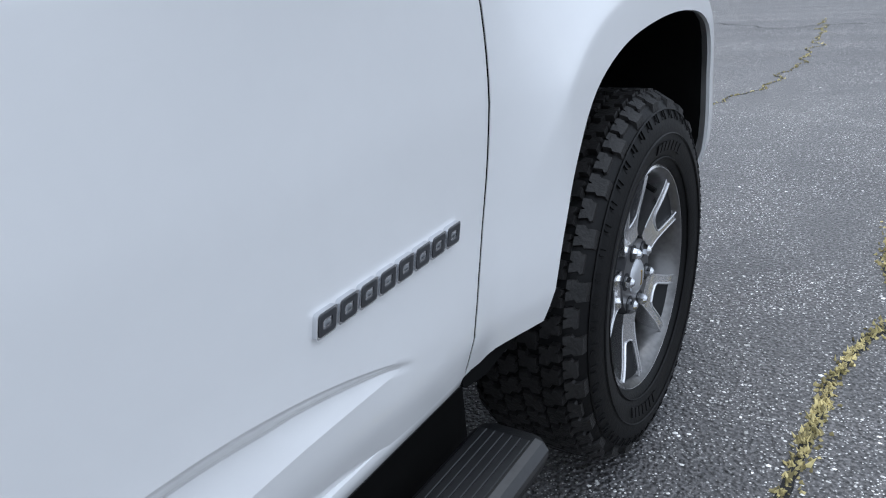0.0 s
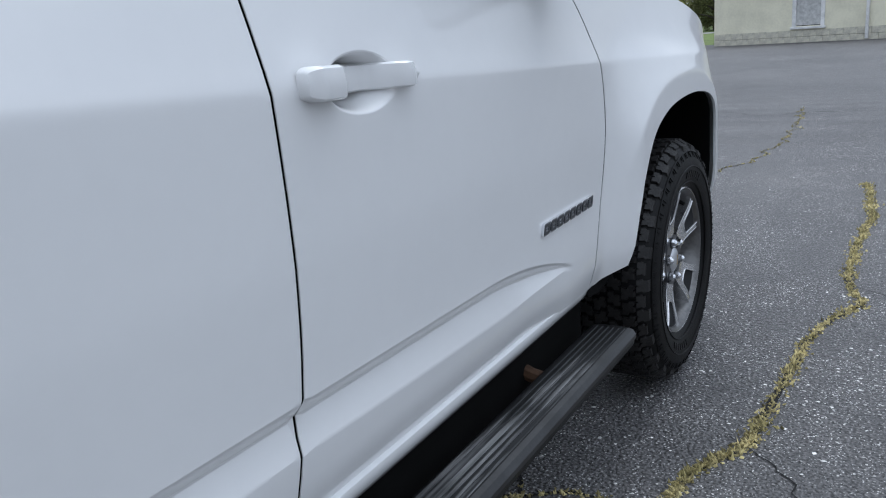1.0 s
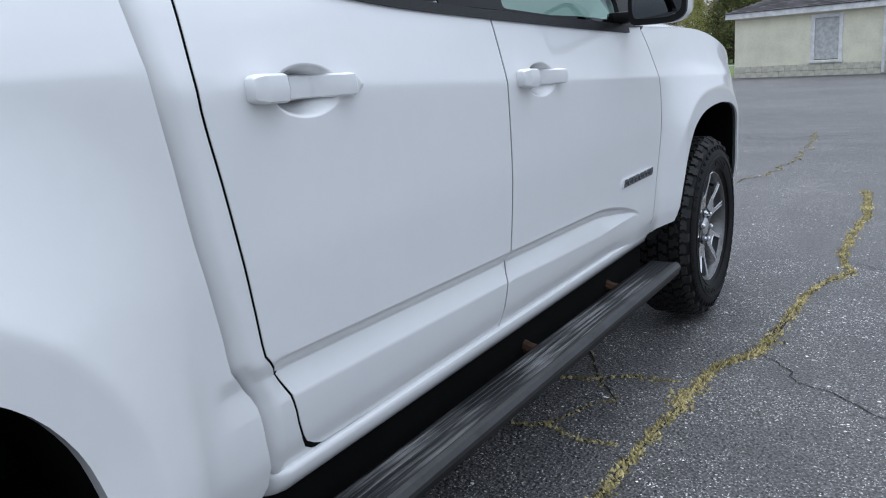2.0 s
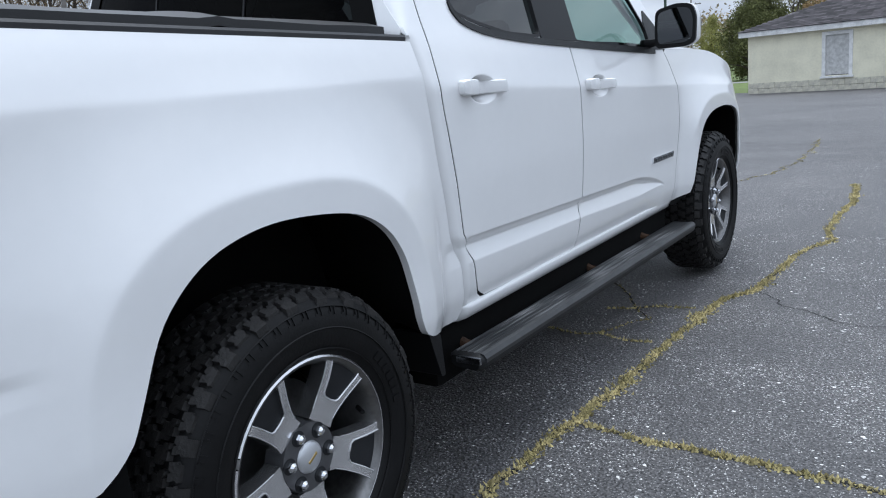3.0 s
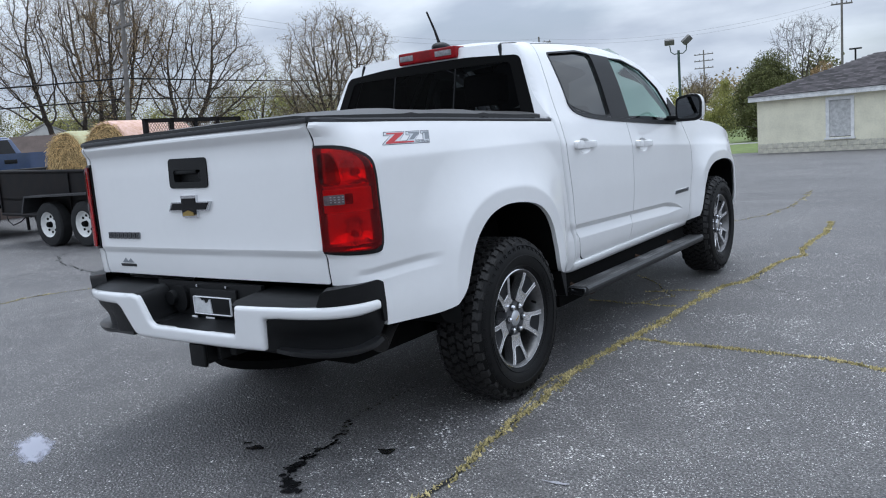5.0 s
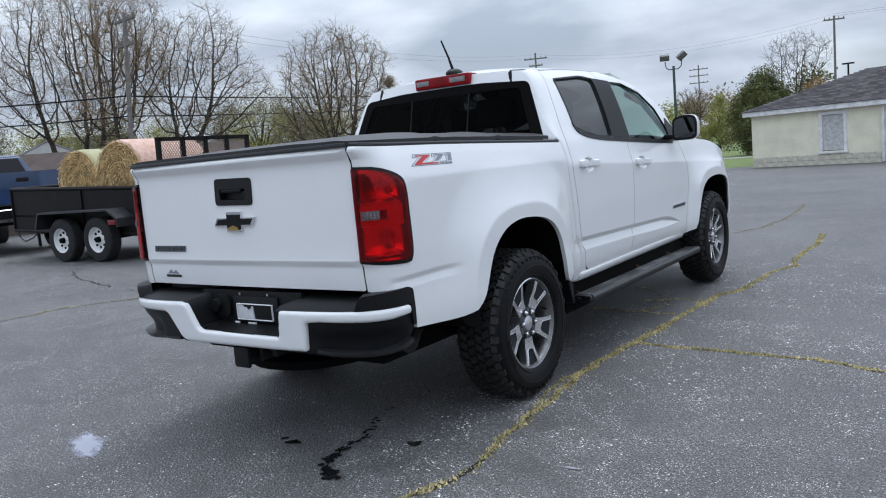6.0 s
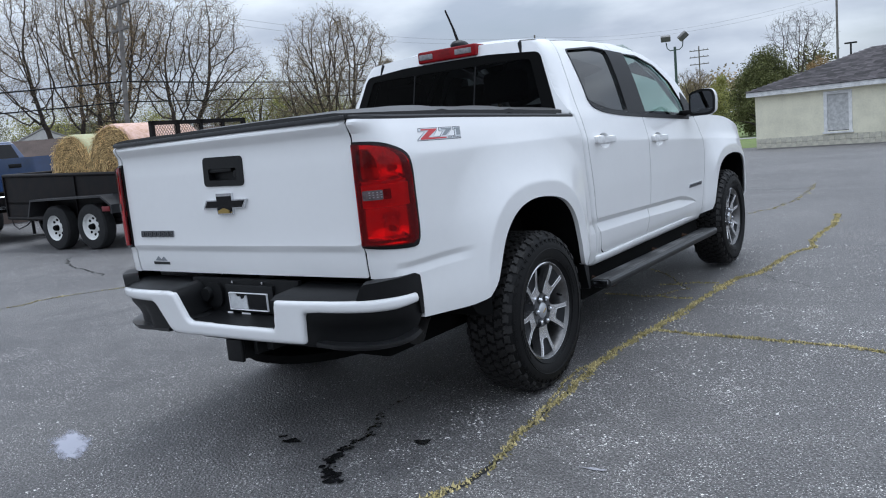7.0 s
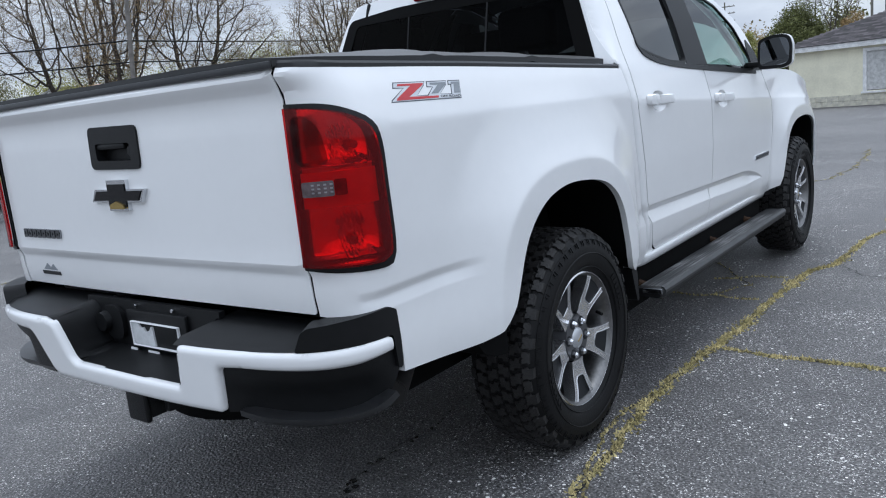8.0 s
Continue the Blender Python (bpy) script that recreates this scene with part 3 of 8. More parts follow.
# roof, windscreen, bonnet
def roof_edge(y):
    pts = [(0.60, 1.742), (0.80, 1.737), (1.05, 1.752), (1.31, 1.761), (1.71, 1.760), (1.96, 1.720), (2.18, 1.660), (2.37, 1.577), (2.50, 1.479), (2.56, 1.364), (2.60, 1.24)]
    return float(np.interp(y, [p[0] for p in pts], [p[1] for p in pts]))


Y_REAR = cab_edge(1.741)


def roof_pt(y, s):
    z0 = roof_edge(y)
    x0 = cab_side(max(y, Y_REAR), z0)[0] - 0.001
    crown = 0.014 + 0.042 * ease((y - Y_REAR) / 0.16 + 0.15) + 0.006 * math.sin(math.pi * (y - 0.6) / 1.4) - 0.02 * ease((y - 1.7) / 0.25)
    return (s * x0, y, z0 + crown * (1 - abs(s) ** 2.4) - 0.007 * math.exp(-((abs(s) - 0.87) / 0.022) ** 2))


bm = bmesh.new()
ys = [Y_REAR, 0.70, 0.715, 0.735, 0.76, 0.80, 0.86, 0.95, 1.05, 1.2, 1.4, 1.6, 1.75, 1.86, 1.92]
ss = [math.copysign(abs(k / 26) ** 0.75, k) for k in range(-26, 27)]
grid = [[bm.verts.new(roof_pt(y, s)) for s in ss] for y in ys]
for a, b in zip(grid, grid[1:]):
    for k in range(len(ss) - 1):
        bm.faces.new((a[k], a[k + 1], b[k + 1], b[k]))
part("roof", bm, PAINT, truck, angle=60)
for s in (-0.87, 0.87):
    bm = bmesh.new()
    top = [Vector(roof_pt(y, s)) + Vector((0, 0, 0.001 - 0.007 * ease((y - 0.72) / 0.12))) for y in np.linspace(Y_REAR + 0.002, 1.9, 18)]
    tube(bm, [top[0] + Vector((math.copysign(0.012, s), -0.020, -0.062)), top[0] + Vector((math.copysign(0.006, s), -0.010, -0.030)), top[0] + Vector((0, -0.003, -0.004))] + top, [0.010, 0.014, 0.015, 0.0135, 0.011] + [0.0075] * 16, 8)
    part("roof_ditch_strip", bm, SATIN, truck)
bm = bmesh.new()
wy = [(1.90, 1.762), (2.10, 1.700), (2.35, 1.560), (2.60, 1.385), (2.80, 1.225)]
grid = []
for y, z in wy:
    yy = min(y, 2.57)
    w = 0.60 + 0.14 * (y - 1.90) / 0.9
    grid.append([bm.verts.new((w * s, y + 0.02 + 0.16 * (1 - s * s), z + 0.02 * (1 - s * s))) for s in np.linspace(-1, 1, 13)])
for a, b in zip(grid, grid[1:]):
    for k in range(12):
        bm.faces.new((a[k], a[k + 1], b[k + 1], b[k]))
ws = part("windscreen", bm, CLEAR, truck, "clear curved windscreen")
ws.visible_shadow = False
for s in (-1, 1):
    bm = bmesh.new()
    tube(bm, [(s * 0.585, 1.90, 1.716), (s * 0.610, 2.10, 1.686), (s * 0.655, 2.36, 1.555), (s * 0.70, 2.58, 1.385), (s * 0.74, 2.80, 1.215)], 0.022, 8)
    part("windscreen_pillar", bm, PAINT, truck)
bm = bmesh.new()
grid = []
for y in np.linspace(2.62, 4.06, 22):
    ze = float(np.interp(y, [2.62, 2.95, 3.28, 3.55, 3.81, 3.97, 4.06], [1.237, 1.232, 1.215, 1.165, 1.075, 0.96, 0.86]))
    xe = side_x(min(y, 4.0), min(ze, 1.2)) - 0.004
    row = []
    for k in range(21):
        s = -1 + k / 10
        zc = (0.055 + 0.03 * ease((3.9 - y) / 0.6)) * (1 - abs(s) ** 3.2)
        yo = 0.22 * ease((y - 3.5) / 0.5) * (1 - s * s)
        row.append(bm.verts.new((s * xe, y + yo, ze + zc)))
    grid.append(row)
for a, b in zip(grid, grid[1:]):
    for k in range(20):
        bm.faces.new((a[k], a[k + 1], b[k + 1], b[k]))
part("bonnet", bm, PAINT, truck, angle=60)
# nose: bumper, grille and headlamps close the front
bm = bmesh.new()
grid = []
for z in (0.42, 0.50, 0.60, 0.70, 0.80, 0.88):
    row = []
    for k in range(17):
        s = -1 + k / 8
        row.append(bm.verts.new((s * (0.80 + 0.02 * math.sin(z * 8)), 4.00 + 0.26 * (1 - s * s) - 0.05 * abs(z - 0.62), z)))
    grid.append(row)
for a, b in zip(grid, grid[1:]):
    for k in range(16):
        bm.faces.new((a[k], a[k + 1], b[k + 1], b[k]))
part("front_bumper", bm, PAINT, truck)
for s in (-1, 1):
    bm = bmesh.new()
    box(bm, (0.50, 3.80, 0.90), (0.795, 4.04, 1.045), 0.03)
    if s < 0:
        bm.transform(Matrix.Diagonal((-1, 1, 1, 1)))
    part("headlamp", bm, CLEAR_LENS, truck, "clear headlamp lens")

# underbody and wheel wells; low unseen boxes added to block light below
for lo, hi, r, name in (((-0.70, -0.98, 0.50), (0.70, 3.95, 0.60), 0.0, "floor_pan"), ((-0.62, -0.85, 0.37), (0.62, 3.85, 0.498), 0.02, "underbody_tray"),
                        ((-0.50, 2.30, 0.30), (0.50, 3.00, 0.368), 0.03, "skid_plate"), ((-0.615, 0.62, 0.285), (0.615, 2.28, 0.366), 0.03, "fuel_tank")):
    bm = bmesh.new()
    box(bm, lo, hi, r)
    part(name, bm, DARK, truck)
bm = bmesh.new()
rod(bm, (0, -0.62, 0.33), (0, -0.62, 0.368), 0.36, n=28)
part("spare_wheel", bm, DARK, truck)
# dark boxes added behind the sills to black out the view beneath
for s in (-1, 1):
    bm = bmesh.new()
    box(bm, (s * 0.705 - 0.085, 0.64, 0.28), (s * 0.705 + 0.085, 2.72, 0.4555), 0.02)
    part("frame_rail", bm, DARK, truck)
for y, r in ((0, 0.05), (3.258, 0.035)):
    bm = bmesh.new()
    rod(bm, (-0.70, y, 0.385), (0.70, y, 0.385), r)
    part("axle", bm, DARK, truck)
bm = bmesh.new()
bmesh.ops.create_uvsphere(bm, u_segments=14, v_segments=8, radius=0.15, matrix=pose(0, 0, 0.385))
part("differential", bm, DARK, truck)


def well(yc, poly):
    bm = bmesh.new()
    pts = poly
    out, inn = [], []
    for y, z in pts:
        out.append(bm.verts.new((side_x(y, max(z, 0.45)) - 0.020, yc + (y - yc) * 1.0, z + 0.006)))
        inn.append(bm.verts.new((0.56, yc + (y - yc) * 1.08, z + 0.05)))
    for k in range(len(pts) - 1):
        bm.faces.new((out[k], out[k + 1], inn[k + 1], inn[k]))
    bm.faces.new(inn)
    return part("wheel_well_liner", bm, DARK, truck)


both(well(-0.01, spline(REAR_ARCH, 0.05)))
both(well(3.25, spline(FRONT_ARCH, 0.05)))
# fender skirt ahead of the rear wheel opening and behind the front one, mud flap
bm = bmesh.new()
prism(bm, rounded([(2.64, 0.515), (2.80, 0.535), (2.850, 0.60), (2.850, 0.50), (2.80, 0.478), (2.70, 0.468), (2.63, 0.48)], 0.015), 0.60, 0.842, "x")
both(part("splash_shield", bm, DARK, truck))
bm = bmesh.new()
prism(bm, rounded([(0.49, 0.52), (0.545, 0.50), (0.553, 0.375), (0.535, 0.375)], 0.01), 0.70, 0.885, "x")
both(part("mud_flap", bm, BLACK_PLASTIC, truck, "black mud flap"))
bm = bmesh.new()
prism(bm, [(-0.425, 0.63), (-0.47, 0.60), (-0.52, 0.575), (-0.56, 0.562), (-0.58, 0.545), (-0.55, 0.505), (-0.50, 0.480), (-0.42, 0.465)], 0.62, 0.872, "x")
both(part("splash_shield", bm, DARK, truck))

# ---- tailgate, lamps, rear window ----
def gate(x, z, off=0.0):
    return (x, gate_y(z) + 0.010 * (x / 0.72) ** 2 - off, z)


HANDLE_HOLE = rounded([(-0.118, 1.142), (-0.112, 1.262), (0.132, 1.258), (0.128, 1.138)], 0.02)
gate_rows = [(x, z) for x in np.arange(-0.705, 0.71, 0.012) for z in (0.843, 0.851, 0.856, 0.866, 0.877, 0.882, 0.890, 1.268, 1.28, 1.294, 1.300, 1.314, 1.327, 1.332, 1.341)]
tailgate = panel("tailgate", rounded([(-0.7315, 0.753), (-0.7315, 1.352), (0.7315, 1.352), (0.7315, 0.753)], 0.012), gate, PAINT, truck, holes=[HANDLE_HOLE], rows=gate_rows, step=0.03, flange=0.003, angle=22)
bm = bmesh.new()
box(bm, (-0.71, -1.04, 0.75), (0.71, -1.02, 1.34))
part("inner_gate", bm, DARK, tailgate)
# black strips just behind the tailgate gaps, coloured as the shade in them
for s in (-1, 1):
    bm = bmesh.new()
    face = [(gate_y(z) + 0.018, z) for z in (0.745, 0.80, 0.862, 0.884, 1.10, 1.255, 1.285, 1.31, 1.345)]
    prism(bm, face + [(-1.02, 1.345), (-1.02, 0.745)], s * 0.700, s * 0.738, "x")
    part("gate_jamb", bm, DARK, truck)
hb = panel("gate_handle", grown(HANDLE_HOLE, 0.004), gate, BLACK_PLASTIC, tailgate, holes=[rounded([(-0.085, 1.165), (-0.085, 1.215), (0.095, 1.212), (0.095, 1.162)], 0.012)],
           lift=0.006, flange=0.05, step=0.02, label="black plastic tailgate handle")
bm = bmesh.new()
box(bm, (-0.10, -1.052, 1.155), (0.11, -1.040, 1.225))
box(bm, (-0.09, -1.082, 1.196), (0.06, -1.055, 1.216), 0.008)
part("grip", bm, BLACK_PLASTIC, hb)
bm = bmesh.new()
bmesh.ops.create_cone(bm, cap_ends=True, segments=16, radius1=0.016, radius2=0.015, depth=0.02, matrix=pose(0.078, -1.066, 1.188, 90))
part("lock", bm, GLOSS_BLACK, hb)
# emblem: a plain cross shape with a chrome rim, dark face and a gold chip
emblem = [(-0.140, 1.043), (-0.118, 1.081), (-0.048, 1.081), (-0.048, 1.108), (0.052, 1.108), (0.052, 1.081), (0.142, 1.081), (0.120, 1.043), (0.050, 1.043), (0.050, 1.018),
          (-0.050, 1.018), (-0.050, 1.043)]
em = panel("emblem", emblem, gate, CHROME, tailgate, lift=0.012, flange=0.012, step=0.03, label="chrome rimmed dark emblem")
panel("face", [(x * 0.90, 1.063 + (z - 1.063) * 0.74) for x, z in emblem], gate, GLOSS_BLACK, em, lift=0.015, flange=0.004, step=0.03)
panel("chip", [(-0.036, 1.024), (-0.036, 1.036), (0.0, 1.047), (0.036, 1.036), (0.036, 1.024)], gate, GOLD, em, lift=0.019, flange=0.004, step=0.03)
# plain bars in place of lettering
WHITE_TRIM = mat("white_trim", (0.78, 0.78, 0.79), 0.35, var=0.1, scale=20)
BADGE_DARK = mat("dark_badge_face", (0.045, 0.047, 0.052), 0.35, var=0.3, scale=40)


def bars(name, x0, x1, z0, z1, count, surf, material, parent, label, slant=0.1, thick=0.006):
    """A row of plain rounded rings in place of lettering, each with a dark face."""
    w, h = (x1 - x0) / count, z1 - z0
    for k in range(count):
        a, b = x0 + w * (k + 0.06), x0 + w * (k + 0.94)

        def ring(m):
            lo, hi = a + m * h, b - m * h
            return rounded([(lo + slant * h * m, z0 + h * m), (lo + slant * h * (1 - m), z1 - h * m), (hi + slant * h * (1 - m), z1 - h * m), (hi + slant * h * m, z0 + h * m)], h * 0.16 * (1 - m), 3)
        o = panel(name, ring(0.0), surf, material, parent, holes=[ring(0.38)], lift=thick, flange=thick, step=0.02, label=label)
        panel("inset", ring(0.08), surf, BADGE_DARK, o, holes=[ring(0.30)], lift=thick + 0.0010, flange=0.0008, step=0.02, label="dark grey badge inset")


bars("badge_bar", -0.655, -0.395, 0.921, 0.951, 8, gate, GREY_CHROME, tailgate, "grey chrome badge bar")
panel("sticker", [(-0.595, 0.806), (-0.565, 0.828), (-0.545, 0.812), (-0.525, 0.826), (-0.50, 0.806)], gate, GREY_DECAL, tailgate, lift=0.002, flange=0.002, step=0.03, label="small dark sticker")
panel("sticker", [(-0.61, 0.788), (-0.61, 0.801), (-0.485, 0.801), (-0.485, 0.788)], gate, BLACK_DECAL, tailgate, lift=0.002, flange=0.002, step=0.03)

def lamp_depth(u, z):
    """The lamp's inner reflector: two fluted bowls with a shallow band between them."""
    deep = 0.013
    for uc, zc, ru, rz in ((-1.010, 1.168, 0.062, 0.050), (-1.010, 0.945, 0.066, 0.052)):
        q = math.exp(-((u - uc) / ru) ** 2 - ((z - zc) / rz) ** 2)
        deep += 0.034 * q
        if abs(u - uc) < 0.040:
            deep += 0.0046 * q * math.sin(2 * math.pi * (u + 0.35 * z) / 0.012)
        deep -= 0.010 * math.exp(-((u - uc - 0.05) / 0.010) ** 2 - ((z - zc + 0.042) / 0.010) ** 2)
        deep -= 0.012 * math.exp(-((z - zc + 0.050) / 0.006) ** 2)
    return max(deep, 0.002)


def lamp_inside(u, z, off=0.0):
    return side(u, z, off - lamp_depth(u, z))


def tail_lamp(flip):
    lamp = thing("tail_lamp", "", "")
    lamp.parent = truck
    objs = [panel("housing", LAMP, side, GLOSS_BLACK, lamp, holes=[grown(LAMP_HOLE, -0.003)], lift=0.006, flange=0.03, step=0.02, label="gloss black lamp surround"),
            panel("reflector", grown(LAMP_HOLE, 0.001), lamp_inside, LAMP_SILVER, lamp, flange=lambda u, z: -lamp_depth(u, z) - 0.003, step=0.0045, label="silver fluted reflector", angle=60),
            panel("middle_band", [(-1.132, 1.020), (-1.132, 1.104), (-0.922, 1.104), (-0.920, 1.020)], side, RED_BAND, lamp, lift=-0.008, flange=0.006, step=0.03, label="plain red reflex band"),
            panel("lens", LENS, side, RED_GLASS, lamp, lift=0.017, flange=0.006, step=0.02, label="clear red lamp lens"),
            panel("upper_cell", rounded([(-1.122, 1.122), (-1.124, 1.236), (-1.085, 1.240), (-1.060, 1.205), (-1.048, 1.122)], 0.02), side, SMOKE_RED, lamp, lift=0.0195, flange=0.002, step=0.03, label="dark red lamp cell"),
            panel("reverse_light", rounded([(-1.114, 1.050), (-1.114, 1.086), (-1.045, 1.086), (-1.045, 1.050)], 0.005), side, REVERSE, lamp, lift=0.0195, flange=0.004, label="smoky clear reversing light"),
            panel("middle_cell", rounded([(-1.044, 1.050), (-1.044, 1.088), (-1.018, 1.088), (-1.018, 1.050)], 0.005), side, DARK_LENS, lamp, lift=0.0190, flange=0.003)]
    for k in range(4):
        for q in range(3):
            u, z = -1.092 + 0.013 * k, 1.058 + 0.009 * q
            objs.append(panel("facet", [(u, z), (u, z + 0.004), (u + 0.006, z + 0.004), (u + 0.006, z)], side, CLEAR_LENS, lamp, lift=0.0205, flange=0.0005, step=0.05))
    for u, z in ((-1.045, 0.905), (-1.020, 1.132)):
        bm = bmesh.new()
        rod(bm, lamp_inside(u + 0.035, z + 0.030, 0.0), lamp_inside(u + 0.035, z + 0.030, 0.035), 0.014, 0.010, 14)
        objs.append(part("bulb_holder", bm, GREY_CHROME, lamp))
    if flip:
        for o in objs:
            o.data.transform(Matrix.Diagonal((-1, 1, 1, 1)))
            o.data.flip_normals()


tail_lamp(False)
tail_lamp(True)


def back_half(z):
    return cab_side(cab_edge(z) + 0.0005, z)[0] + 0.002


def back(x, z, off=0.0):
    """The cab's rear wall, bowed a little."""
    return (x, cab_edge(z) - 0.030 * (1 - min(1.0, abs(x) / back_half(z)) ** 2) - off, z)


zs = [1.28, 1.33, 1.38, 1.42, 1.46, 1.50, 1.54, 1.58, 1.62, 1.65, 1.68, 1.70, 1.72, 1.735]
right = [(back_half(z), z) for z in zs]
wall_out = right + [(s * back_half(1.741), 1.741 + 0.0203 * (1 - abs(s) ** 2.4)) for s in np.linspace(1, -1, 21)] + [(-x, z) for x, z in right[::-1]]
WIN = rounded([(0.740, 1.315), (0.612, 1.672), (0.30, 1.692), (-0.30, 1.692), (-0.612, 1.672), (-0.740, 1.315)], 0.035)
panel("cab_rear_wall", wall_out, back, PAINT, truck, holes=[WIN], step=0.03, flange=0.02)
rw = panel("rear_window", grown(WIN, 0.008), back, FRIT, truck, holes=[rounded([(0.668, 1.325), (0.566, 1.642), (-0.566, 1.642), (-0.668, 1.325)], 0.03)], lift=0.004, flange=0.010, step=0.03,
           label="black framed rear window of dark glass")
for lo, hi, name in ((-0.62, -0.225, "pane"), (-0.215, 0.215, "pane"), (0.225, 0.62, "pane")):
    pane = [(lo if lo > -0.5 else -0.684, 1.322), (lo if lo > -0.5 else -0.582, 1.650), (hi if hi < 0.5 else 0.582, 1.650), (hi if hi < 0.5 else 0.684, 1.322)]
    g = panel(name, pane, back, DEEP_TINT, rw, lift=0.0, flange=0.003, step=0.06, label="dark tinted pane")
    g.visible_shadow = False
for x in (-0.220, 0.220):
    panel("divider", [(x - 0.004, 1.322), (x - 0.004, 1.650), (x + 0.004, 1.650), (x + 0.004, 1.322)], back, SATIN, rw, lift=0.003, flange=0.006, step=0.05)
# high brake light and aerial
hl = thing("brake_light", "", "")
hl.parent = truck
bm = bmesh.new()
box(bm, (-0.182, 0.630, 1.702), (0.232, 0.74, 1.772), 0.014, 3)
part("lens", bm, RED_LENS, hl, "red lens of the high brake light")
for x0, x1 in ((-0.166, -0.070), (0.090, 0.205)):
    bm = bmesh.new()
    box(bm, (x0, 0.626, 1.722), (x1, 0.650, 1.754), 0.004)
    part("clear_light", bm, CLEAR_LENS, hl, "clear cargo light lens")
aer = thing("aerial", "", "")
aer.parent = truck
bm = bmesh.new()
bmesh.ops.create_uvsphere(bm, u_segments=18, v_segments=10, radius=1, matrix=pose(0.0, 0.83, 1.796) @ Matrix.Diagonal((0.042, 0.085, 0.034, 1)))
part("foot", bm, BLACK_PLASTIC, aer)
bm = bmesh.new()
tube(bm, [(0.0, 0.815, 1.815), (-0.018, 0.800, 1.90), (-0.045, 0.770, 2.010)], [0.010, 0.007, 0.0055], 8)
part("whip", bm, BLACK_PLASTIC, aer)

# ---- tonneau cover and bed rails ----
cover = thing("tonneau_cover", "black soft vinyl tonneau cover over the pickup bed", "tonneau cover")
cover.location.x = TRUCK_X
bm = bmesh.new()
grid = []
for y in np.linspace(-1.095, 0.555, 34):
    zr = float(np.interp(y, [-1.1, -0.46, 0.57], [1.382, 1.377, 1.349]))
    row = []
    for k in range(29):
        s = -1 + k / 14
        seam = 0.006 * sum(math.exp(-((y - q) / 0.025) ** 2) for q in (-0.55, 0.0))
        z = zr + 0.034 * (1 - abs(s) ** 4) * ease((y + 1.10) / 0.45) + seam - 0.010 * abs(s) ** 12 + 0.003 * noise.noise((s * 5, y * 5, 0))
        row.append(bm.verts.new((s * (0.786 - 0.046 * ease((-0.98 - y) / 0.115)), y, z)))
    grid.append(row)
for a, b in zip(grid, grid[1:]):
    for k in range(28):
        bm.faces.new((a[k], a[k + 1], b[k + 1], b[k]))
edge = [r[0] for r in grid] + grid[-1][1:] + [r[-1] for r in grid[::-1]][1:] + grid[0][::-1][1:-1]
low = [bm.verts.new(v.co + Vector((0, 0, -0.019))) for v in edge]
for k in range(len(edge)):
    bm.faces.new((edge[k], edge[(k + 1) % len(edge)], low[(k + 1) % len(edge)], low[k]))
part("fabric", bm, VINYL, cover)
for s in (-1, 1):
    bm = bmesh.new()
    rings = []
    for u in list(np.linspace(0.575, -0.93, 24)) + list(np.linspace(-0.95, -1.143, 10)):
        zt = float(np.interp(u, [-1.143, -0.96, -0.46, 0.572], [1.352, 1.342, 1.331, 1.298]))
        ring = []
        for off, dz in ((-0.003, -0.004), (-0.002, 0.010), (-0.006, 0.016), (-0.09, 0.016), (-0.09, -0.004)):
            x, y, z = side(u, zt - 0.004, off)
            ring.append(bm.verts.new((s * x, y, zt + dz)))
        rings.append(ring)
    for a, b in zip(rings, rings[1:]):
        for k in range(5):
            bm.faces.new((a[k], a[(k + 1) % 5], b[(k + 1) % 5], b[k]))
    bm.faces.new(rings[0]), bm.faces.new(rings[-1][::-1])
    part("rail", bm, RAIL_BLACK, cover)
bm = bmesh.new()
box(bm, (-0.738, -1.104, 1.350), (0.738, -1.086, 1.368), 0.005)
part("rear_bar", bm, RAIL_BLACK, cover)
bm = bmesh.new()
box(bm, (-0.72, 0.553, 1.295), (0.72, 0.585, 1.345), 0.008)
part("front_bar", bm, BLACK_PLASTIC, cover)

# ---- rear bumper ----
_a = np.linspace(-1, 1, 401)
_bx = np.sign(_a) * 0.865 * np.abs(np.sin(_a * math.pi / 2)) ** 0.62
_by = -0.885 - 0.345 * np.abs(np.cos(_a * math.pi / 2)) ** 0.62
_bs = np.concatenate([[0], np.cumsum(np.hypot(np.diff(_bx), np.diff(_by)))])
_bs -= _bs[200]


def bump(s, z, off=0.0):
    """The bumper's plan curve; s runs round it from its middle."""
    x, y = float(np.interp(s, _bs, _bx)), float(np.interp(s, _bs, _by))
    a, b = np.interp(s + 0.004, _bs, _bx) - np.interp(s - 0.004, _bs, _bx), np.interp(s + 0.004, _bs, _by) - np.interp(s - 0.004, _bs, _by)
    l = math.hypot(a, b) or 1
    rake = 0.10 * (0.70 - z)
    return (x + b / l * off, y - a / l * off + rake, z)


bumper = thing("rear_bumper", "", "")
bumper.parent = truck
white = [(-1.0, 0.650), (-1.0, 0.684), (-0.80, 0.688), (-0.28, 0.704), (-0.24, 0.696), (-0.185, 0.585), (-0.16, 0.573), (0.355, 0.570), (0.380, 0.690), (0.60, 0.689), (0.80, 0.684), (0.99, 0.683), (1.008, 0.674), (1.008, 0.645),
         (0.90, 0.637), (0.79, 0.638), (0.58, 0.645), (0.527, 0.642), (0.517, 0.632), (0.500, 0.514), (-0.285, 0.512), (-0.32, 0.525), (-0.40, 0.640), (-0.43, 0.650), (-0.79, 0.643)]
white = rounded(white, 0.014, 4)
_e0 = np.array(white)
